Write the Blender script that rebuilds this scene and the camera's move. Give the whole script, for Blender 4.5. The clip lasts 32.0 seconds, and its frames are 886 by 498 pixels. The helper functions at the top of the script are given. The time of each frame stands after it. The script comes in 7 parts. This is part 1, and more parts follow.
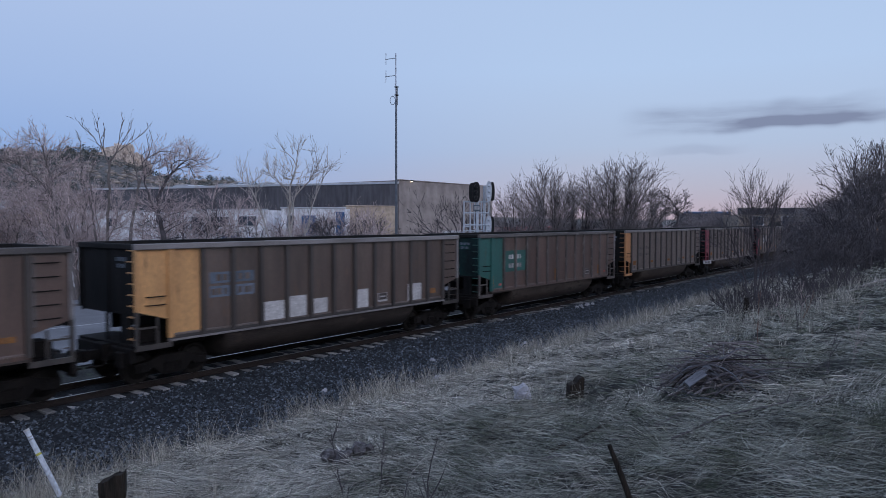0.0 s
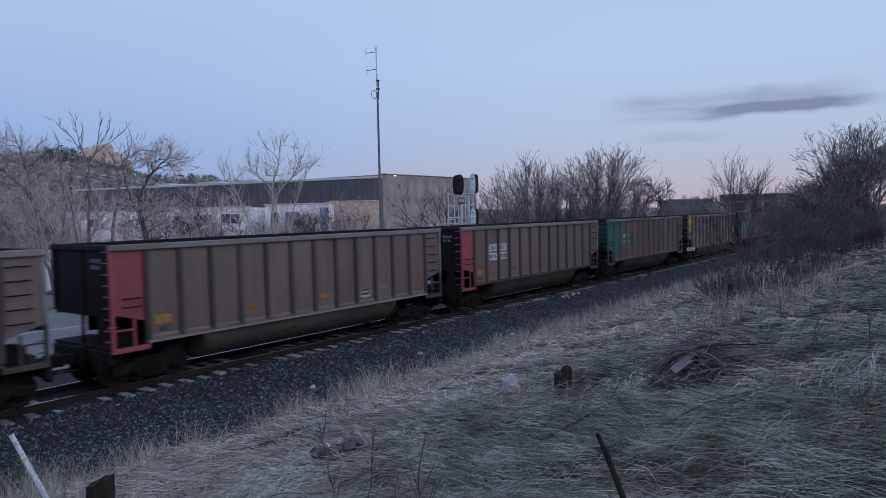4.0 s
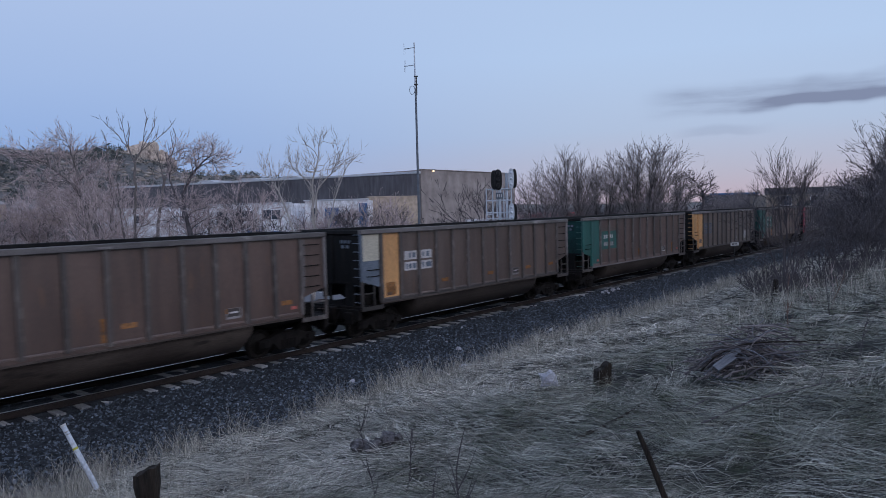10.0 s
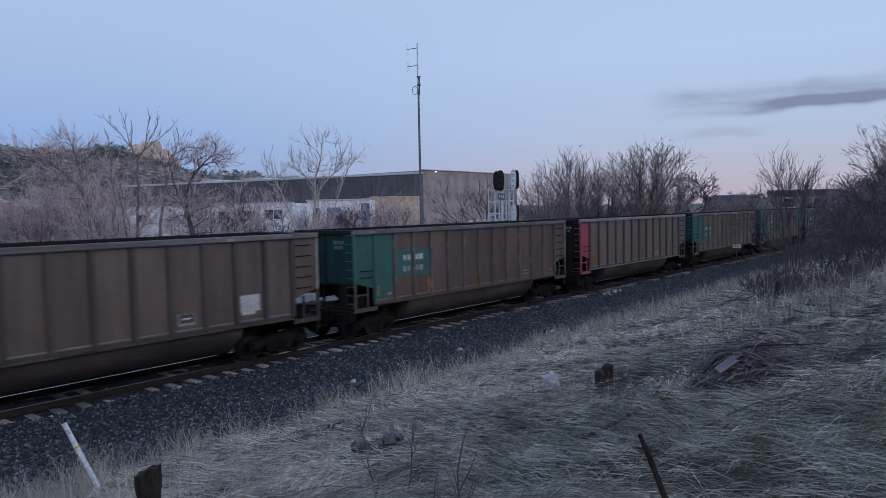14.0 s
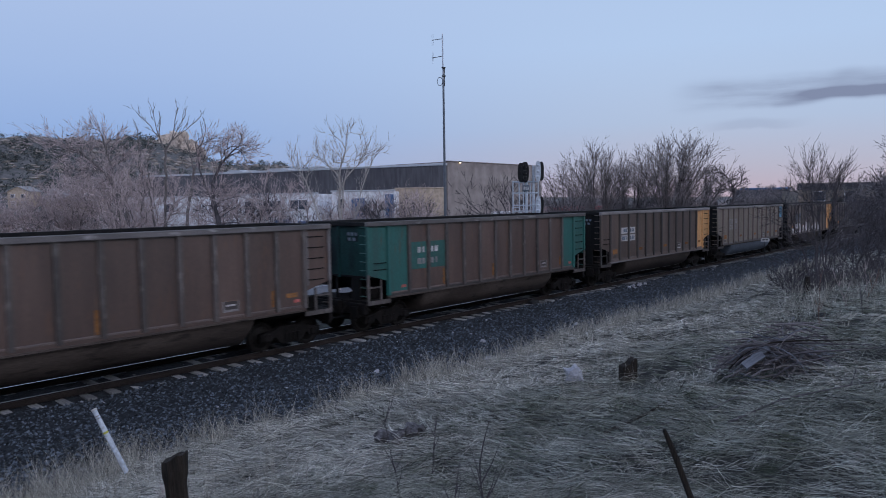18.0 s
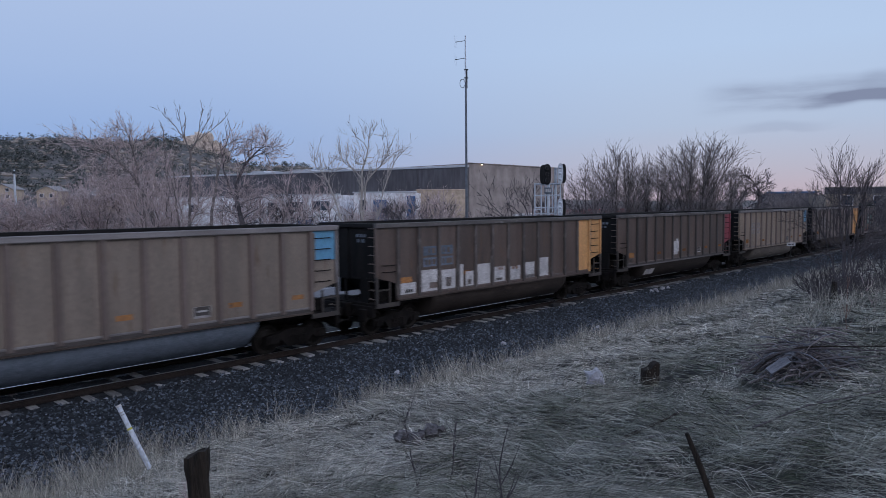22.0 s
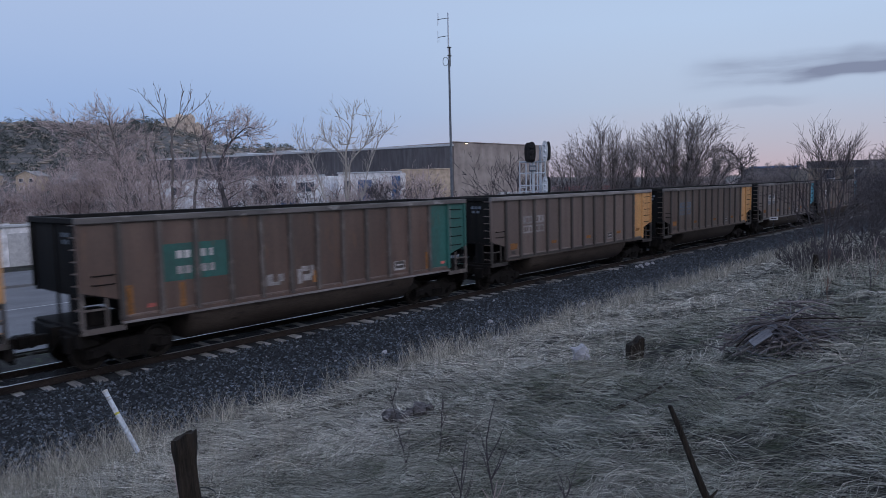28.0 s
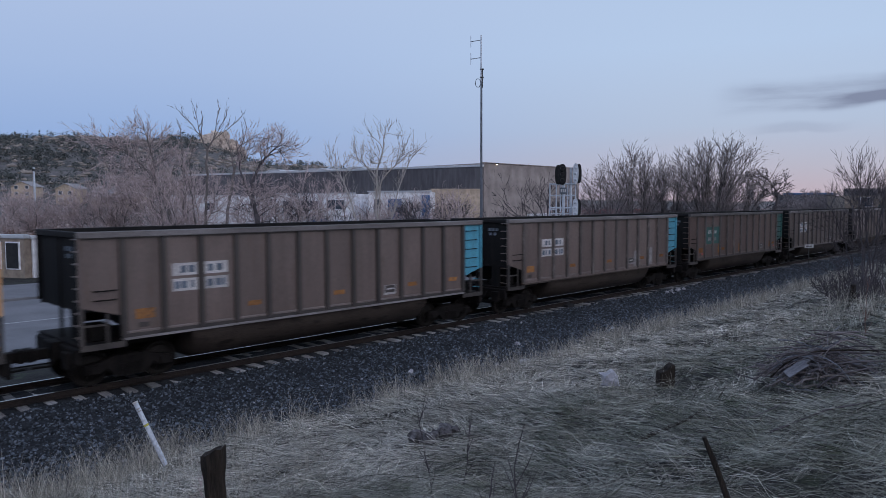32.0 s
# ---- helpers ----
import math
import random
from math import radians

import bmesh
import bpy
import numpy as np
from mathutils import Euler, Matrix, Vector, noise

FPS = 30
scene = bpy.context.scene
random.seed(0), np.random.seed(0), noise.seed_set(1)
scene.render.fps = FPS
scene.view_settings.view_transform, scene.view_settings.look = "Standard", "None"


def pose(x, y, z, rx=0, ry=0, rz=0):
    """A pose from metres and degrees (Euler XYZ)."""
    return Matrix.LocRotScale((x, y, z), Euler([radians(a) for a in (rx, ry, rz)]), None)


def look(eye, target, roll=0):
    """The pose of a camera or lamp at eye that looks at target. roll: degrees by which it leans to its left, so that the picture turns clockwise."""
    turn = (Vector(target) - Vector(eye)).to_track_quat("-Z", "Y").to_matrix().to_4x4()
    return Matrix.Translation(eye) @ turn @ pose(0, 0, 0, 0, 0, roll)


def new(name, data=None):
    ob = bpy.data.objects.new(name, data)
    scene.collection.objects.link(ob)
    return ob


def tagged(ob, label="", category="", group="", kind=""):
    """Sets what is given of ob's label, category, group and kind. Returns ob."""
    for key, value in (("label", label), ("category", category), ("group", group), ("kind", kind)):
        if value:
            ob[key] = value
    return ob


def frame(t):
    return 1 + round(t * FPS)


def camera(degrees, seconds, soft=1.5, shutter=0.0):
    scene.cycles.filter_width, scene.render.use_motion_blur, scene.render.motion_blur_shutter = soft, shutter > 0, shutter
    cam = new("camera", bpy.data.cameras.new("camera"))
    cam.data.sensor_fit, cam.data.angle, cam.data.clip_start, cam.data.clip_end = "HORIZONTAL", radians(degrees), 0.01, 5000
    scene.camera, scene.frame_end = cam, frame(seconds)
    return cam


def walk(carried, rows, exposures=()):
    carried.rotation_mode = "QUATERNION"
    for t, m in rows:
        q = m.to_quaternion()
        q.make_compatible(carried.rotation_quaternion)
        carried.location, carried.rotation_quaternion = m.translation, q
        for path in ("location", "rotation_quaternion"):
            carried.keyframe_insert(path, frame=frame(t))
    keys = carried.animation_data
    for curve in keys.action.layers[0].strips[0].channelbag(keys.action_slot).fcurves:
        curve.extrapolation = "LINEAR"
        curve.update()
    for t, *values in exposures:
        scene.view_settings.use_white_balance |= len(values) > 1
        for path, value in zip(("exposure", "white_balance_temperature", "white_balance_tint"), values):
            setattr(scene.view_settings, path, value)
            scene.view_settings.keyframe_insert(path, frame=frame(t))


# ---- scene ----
cam = camera(64.0, 32.0, 0.6, 0.32)
PATH = [
    (0, pose(0.000, -0.012, 4.604, 87.611, -0.101, 0.292)),
    (0.5, pose(0.002, -0.014, 4.608, 87.505, 0.385, -0.090)),
    (1, pose(0.004, -0.018, 4.607, 87.417, 0.494, -0.582)),
    (1.5, pose(0.003, -0.014, 4.608, 87.375, 0.460, -1.050)),
    (2, pose(-0.003, -0.007, 4.603, 87.218, 0.534, -0.927)),
    (2.5, pose(0.001, -0.010, 4.608, 87.268, 0.897, -0.946)),
    (4.5, pose(0.003, -0.006, 4.609, 87.001, 1.363, -0.817)),
    (5, pose(-0.004, -0.003, 4.612, 87.145, 1.649, 0.418)),
    (5.5, pose(-0.002, 0.000, 4.613, 87.357, 1.730, 1.402)),
    (6, pose(-0.002, 0.001, 4.613, 87.563, 1.531, 1.795)),
    (6.5, pose(-0.006, 0.001, 4.614, 87.511, 1.455, 2.053)),
    (7, pose(0.001, -0.001, 4.605, 87.366, 1.470, 2.027)),
    (7.5, pose(0.003, -0.001, 4.601, 87.171, 1.404, 1.985)),
    (8, pose(0.003, 0.006, 4.600, 87.071, 1.475, 2.207)),
    (8.5, pose(0.005, -0.002, 4.604, 87.035, 1.614, 2.216)),
    (9, pose(0.007, -0.004, 4.604, 86.911, 1.601, 2.151)),
    (9.5, pose(0.008, -0.006, 4.607, 86.784, 1.461, 2.104)),
    (10, pose(0.004, -0.005, 4.608, 86.730, 1.429, 2.122)),
    (10.5, pose(0.006, -0.000, 4.606, 86.891, 1.531, 2.352)),
    (11, pose(0.006, -0.007, 4.608, 86.879, 1.434, 2.268)),
    (11.5, pose(0.007, -0.009, 4.608, 86.854, 1.401, 2.125)),
    (12, pose(0.007, -0.011, 4.613, 86.759, 1.400, 2.136)),
    (12.5, pose(0.007, -0.014, 4.617, 86.806, 1.357, 2.273)),
    (13, pose(0.009, -0.011, 4.612, 86.753, 1.199, 2.240)),
    (13.5, pose(0.004, -0.008, 4.614, 86.677, 1.026, 2.130)),
    (14, pose(0.001, -0.002, 4.615, 86.772, 1.124, 2.289)),
    (14.5, pose(-0.003, 0.006, 4.617, 86.963, 1.244, 2.739)),
    (16.5, pose(-0.004, 0.003, 4.615, 87.132, 0.841, 2.741)),
    (17, pose(-0.005, 0.007, 4.615, 87.139, 0.770, 2.704)),
    (17.5, pose(-0.004, 0.001, 4.616, 87.140, 0.681, 2.912)),
    (18, pose(-0.002, 0.005, 4.618, 86.109, 0.807, 4.226)),
    (18.5, pose(-0.000, -0.002, 4.622, 85.489, 1.652, 6.069)),
    (19, pose(0.005, -0.005, 4.620, 85.579, 1.867, 6.585)),
    (19.5, pose(0.004, -0.001, 4.622, 86.282, 1.690, 6.611)),
    (20, pose(-0.002, -0.001, 4.616, 86.744, 1.411, 6.323)),
    (20.5, pose(0.005, -0.003, 4.614, 86.703, 1.305, 6.090)),
    (21, pose(0.011, -0.008, 4.615, 86.541, 1.136, 5.764)),
    (21.5, pose(0.011, -0.009, 4.615, 86.498, 0.870, 5.586)),
    (22, pose(-0.004, 0.007, 4.607, 86.284, 0.458, 5.963)),
    (22.5, pose(-0.008, 0.009, 4.610, 85.710, 0.165, 6.363)),
    (23, pose(0.004, 0.004, 4.608, 85.109, 0.062, 6.367)),
    (23.5, pose(0.005, 0.003, 4.608, 84.709, 0.092, 6.029)),
    (24, pose(0.007, 0.003, 4.606, 84.349, 0.204, 5.850)),
    (24.5, pose(0.006, 0.003, 4.608, 84.199, 0.235, 5.830)),
    (25, pose(0.007, 0.002, 4.608, 84.252, 0.342, 5.842)),
    (25.5, pose(0.011, -0.001, 4.605, 84.250, 0.295, 5.649)),
    (27.5, pose(0.014, -0.002, 4.601, 84.588, 0.723, 5.270)),
    (28, pose(0.010, 0.009, 4.600, 84.610, 1.274, 4.771)),
    (28.5, pose(-0.007, 0.021, 4.596, 84.750, 1.057, 4.660)),
    (29, pose(-0.011, 0.022, 4.604, 85.110, 1.070, 5.461)),
    (29.5, pose(-0.015, 0.021, 4.610, 85.362, 0.756, 6.053)),
    (30, pose(-0.019, 0.019, 4.609, 85.785, 0.509, 6.437)),
    (30.5, pose(-0.028, 0.013, 4.613, 85.949, 0.234, 6.830)),
    (31, pose(-0.024, 0.013, 4.610, 85.915, 0.135, 7.084)),
    (31.5, pose(-0.018, 0.011, 4.615, 86.087, 0.152, 7.129)),
    (32, pose(-0.018, 0.008, 4.615, 86.241, 0.149, 7.127)),
]
EXPOSURE = [(0.0, 0.0, 6500, 10), (18.0, 0.0, 6500, 10), (25.0, 0.0, 6760, 10), (32.0, 0.0, 6760, 10)]
walk(cam, PATH, EXPOSURE)

# ---- light: clear sky at dusk, the sun just under the horizon ----
world = bpy.data.worlds.new("dusk_sky")
scene.world = world
world.use_nodes = True
wn, wl = world.node_tree.nodes, world.node_tree.links
wn.clear()


def link(tree, a, b):
    tree.links.new(a, b)


def wmath(op, a, b=None, clamp=False):
    n = wn.new("ShaderNodeMath")
    n.operation, n.use_clamp = op, clamp
    for i, v in enumerate((a, b)):
        if v is None:
            continue
        if isinstance(v, (int, float)):
            n.inputs[i].default_value = v
        else:
            wl.new(v, n.inputs[i])
    return n.outputs[0]


def wramp(fac, stops):
    n = wn.new("ShaderNodeValToRGB")
    while len(n.color_ramp.elements) < len(stops):
        n.color_ramp.elements.new(0.5)
    for e, (p, c) in zip(n.color_ramp.elements, stops):
        e.position, e.color = p, (*c, 1)
    wl.new(fac, n.inputs[0])
    return n.outputs[0]


coord = wn.new("ShaderNodeTexCoord").outputs["Generated"]
sep = wn.new("ShaderNodeSeparateXYZ")
wl.new(coord, sep.inputs[0])
ELEV = sep.outputs["Z"]
# colour by height, for the western (blue) and eastern (pink) side
blue = wramp(ELEV, [(0.0, (0.26, 0.355, 0.58)), (0.09, (0.265, 0.392, 0.67)), (0.17, (0.325, 0.447, 0.705)), (0.28, (0.375, 0.488, 0.725)), (1.0, (0.30, 0.41, 0.68))])
pink = wramp(ELEV, [(0.0, (0.47, 0.38, 0.45)), (0.045, (0.43, 0.435, 0.545)), (0.10, (0.40, 0.49, 0.66)), (0.20, (0.41, 0.54, 0.76)), (1.0, (0.30, 0.41, 0.68))])
side = wn.new("ShaderNodeMapRange")
side.interpolation_type = "SMOOTHSTEP"
wl.new(sep.outputs["X"], side.inputs[0])
side.inputs[1].default_value, side.inputs[2].default_value = -0.55, 0.30
mixs = wn.new("ShaderNodeMix")
mixs.data_type = "RGBA"
wl.new(side.outputs[0], mixs.inputs["Factor"])
wl.new(blue, mixs.inputs["A"])
wl.new(pink, mixs.inputs["B"])
# a thin bank of grey cloud: streaks of noise in a band of heights and bearings
cmap = wn.new("ShaderNodeMapping")
cmap.inputs["Scale"].default_value = (3.2, 3.2, 26.0)
cmap.inputs["Location"].default_value = (0.35, 0.0, 0.2)
wl.new(coord, cmap.inputs[0])
cn = wn.new("ShaderNodeTexNoise")
cn.inputs["Scale"].default_value, cn.inputs["Detail"].default_value, cn.inputs["Roughness"].default_value = 1.6, 5.0, 0.55
wl.new(cmap.outputs[0], cn.inputs["Vector"])


def window(v, a, b, c, d):
    r1, r2 = wn.new("ShaderNodeMapRange"), wn.new("ShaderNodeMapRange")
    for r, (p, q) in ((r1, (a, b)), (r2, (d, c))):
        r.interpolation_type = "SMOOTHSTEP"
        wl.new(v, r.inputs[0])
        r.inputs[1].default_value, r.inputs[2].default_value = p, q
    return wmath("MULTIPLY", r1.outputs[0], r2.outputs[0])


wave = wn.new("ShaderNodeTexNoise")
wave.inputs["Scale"].default_value, wave.inputs["Detail"].default_value = 7.0, 3.0
wl.new(coord, wave.inputs["Vector"])
HIGH = wmath("ADD", ELEV, wmath("MULTIPLY", wmath("SUBTRACT", wave.outputs[0], 0.5), 0.045))
EAST = sep.outputs["X"]
wisp = wmath("MULTIPLY", wmath("SUBTRACT", cn.outputs[0], 0.36), 3.6, True)
veil = wmath("MULTIPLY", wmath("MULTIPLY", window(HIGH, 0.110, 0.122, 0.138, 0.158), window(EAST, 0.22, 0.31, 0.47, 0.54)), wmath("ADD", wmath("MULTIPLY", wisp, 0.62), 0.20))
streak = wmath("MULTIPLY", wmath("MULTIPLY", window(HIGH, 0.113, 0.121, 0.126, 0.134), window(EAST, 0.31, 0.40, 0.49, 0.56)), wmath("ADD", wmath("MULTIPLY", wisp, 0.35), 0.38))
shred = wmath("MULTIPLY", wmath("MULTIPLY", window(HIGH, 0.086, 0.091, 0.096, 0.104), window(EAST, 0.26, 0.31, 0.34, 0.40)), 0.22)
cloud = wmath("ADD", wmath("ADD", veil, streak), shred, True)
mixc = wn.new("ShaderNodeMix")
mixc.data_type = "RGBA"
wl.new(cloud, mixc.inputs["Factor"])
wl.new(mixs.outputs["Result"], mixc.inputs["A"])
mixc.inputs["B"].default_value = (0.20, 0.24, 0.36, 1)
back = wn.new("ShaderNodeBackground")
back.inputs["Strength"].default_value = 1.1
# the bright evening sky behind the camera: warm and wide, over an added bank
aim = wn.new("ShaderNodeVectorMath")
aim.operation = "DOT_PRODUCT"
wl.new(coord, aim.inputs[0])
aim.inputs[1].default_value = (0.62, -0.78, 0.0)
lobe = wn.new("ShaderNodeMapRange")
lobe.interpolation_type = "SMOOTHSTEP"
wl.new(aim.outputs["Value"], lobe.inputs[0])
lobe.inputs[1].default_value, lobe.inputs[2].default_value = 0.0, 0.80
low = wn.new("ShaderNodeMapRange")
low.interpolation_type = "SMOOTHSTEP"
wl.new(ELEV, low.inputs[0])
low.inputs[1].default_value, low.inputs[2].default_value = 0.92, 0.40
rise = wn.new("ShaderNodeMapRange")
rise.interpolation_type = "SMOOTHSTEP"
wl.new(ELEV, rise.inputs[0])
rise.inputs[1].default_value, rise.inputs[2].default_value = 0.02, 0.42
glow_amount = wmath("MULTIPLY", wmath("MULTIPLY", lobe.outputs[0], low.outputs[0]), rise.outputs[0])
mixg = wn.new("ShaderNodeMix")
mixg.data_type, mixg.blend_type = "RGBA", "ADD"
wl.new(glow_amount, mixg.inputs["Factor"])
wl.new(mixc.outputs["Result"], mixg.inputs["A"])
mixg.inputs["B"].default_value = (0.66, 0.58, 0.60, 1)
wl.new(mixg.outputs["Result"], back.inputs["Color"])
wout = wn.new("ShaderNodeOutputWorld")
wl.new(back.outputs[0], wout.inputs[0])

# the last glow over the eastern horizon, behind the camera: wide and weak
sun = new("sun", bpy.data.lights.new("sun", "SUN"))
sun.data.energy, sun.data.angle, sun.data.color = 0.12, radians(50), (1.0, 0.90, 0.86)
sun.matrix_world = look((31, -39, 34), (0, 0, 0))


# ---- materials ----
def material(name, c1, c2, scale=3.0, rough=0.85, metal=0.0, bump=0.0, fine=40.0, stretch=(1, 1, 1), third=None, third_at=0.62, vary=0.0, island=False, ramp=(0.35, 0.65), local=True, spec=0.28, bump_dist=0.02):
    """Two tones mixed by coarse noise, a fine grain on top, an optional third tone in patches, bump from the grain."""
    m = bpy.data.materials.new(name)
    m.use_nodes = True
    t = m.node_tree
    n, l = t.nodes, t.links
    b = n["Principled BSDF"]
    b.inputs["Roughness"].default_value, b.inputs["Metallic"].default_value = rough, metal
    b.inputs["Specular IOR Level"].default_value = spec
    tc = n.new("ShaderNodeTexCoord")
    mp = n.new("ShaderNodeMapping")
    mp.inputs["Scale"].default_value = stretch
    info = n.new("ShaderNodeObjectInfo")
    off = n.new("ShaderNodeVectorMath")
    off.operation = "MULTIPLY_ADD"
    comb = n.new("ShaderNodeCombineXYZ")
    for i in range(3):
        l.new(info.outputs["Random"], comb.inputs[i])
    l.new(comb.outputs[0], off.inputs[0])
    off.inputs[1].default_value = (37.0, 23.0, 11.0) if local else (0, 0, 0)
    l.new(tc.outputs["Object"], off.inputs[2])
    l.new(off.outputs[0], mp.inputs[0])

    def noise_tex(s, d=4.0):
        x = n.new("ShaderNodeTexNoise")
        x.inputs["Scale"].default_value, x.inputs["Detail"].default_value = s, d
        l.new(mp.outputs[0], x.inputs["Vector"])
        return x.outputs[0]

    def rng(v, a, c):
        x = n.new("ShaderNodeMapRange")
        x.inputs[1].default_value, x.inputs[2].default_value = a, c
        l.new(v, x.inputs[0])
        return x.outputs[0]

    def mix(f, a, c, mode="MIX"):
        x = n.new("ShaderNodeMix")
        x.data_type, x.blend_type = "RGBA", mode
        for key, v in (("Factor", f), ("A", a), ("B", c)):
            if isinstance(v, tuple):
                x.inputs[key].default_value = (*v, 1)
            elif isinstance(v, float):
                x.inputs[key].default_value = v
            else:
                l.new(v, x.inputs[key])
        return x.outputs["Result"]

    coarse, grain = noise_tex(scale), noise_tex(fine, 3.0)
    col = mix(rng(coarse, *ramp), c1, c2)
    if third:
        col = mix(rng(noise_tex(scale * 2.7, 6.0), third_at, third_at + 0.1), col, third)
    gm = n.new("ShaderNodeMapRange")
    gm.inputs[1].default_value, gm.inputs[2].default_value, gm.inputs[3].default_value, gm.inputs[4].default_value = 0.3, 0.7, 0.72, 1.22
    l.new(grain, gm.inputs[0])
    col = mix(1.0, col, gm.outputs[0], "MULTIPLY")
    if vary:
        v = n.new("ShaderNodeMapRange")
        v.inputs[3].default_value, v.inputs[4].default_value = 1 - vary, 1 + vary
        if island:
            l.new(n.new("ShaderNodeNewGeometry").outputs["Random Per Island"], v.inputs[0])
        else:
            l.new(info.outputs["Random"], v.inputs[0])
        col = mix(1.0, col, v.outputs[0], "MULTIPLY")
    l.new(col, b.inputs["Base Color"])
    if bump:
        bp = n.new("ShaderNodeBump")
        bp.inputs["Strength"].default_value, bp.inputs["Distance"].default_value = bump, bump_dist
        l.new(grain, bp.inputs["Height"])
        l.new(bp.outputs[0], b.inputs["Normal"])
    return m


def glow(name, colour, strength):
    m = bpy.data.materials.new(name)
    m.use_nodes = True
    b = m.node_tree.nodes["Principled BSDF"]
    b.inputs["Base Color"].default_value = (*colour, 1)
    b.inputs["Emission Color"].default_value = (*colour, 1)
    b.inputs["Emission Strength"].default_value = strength
    return m


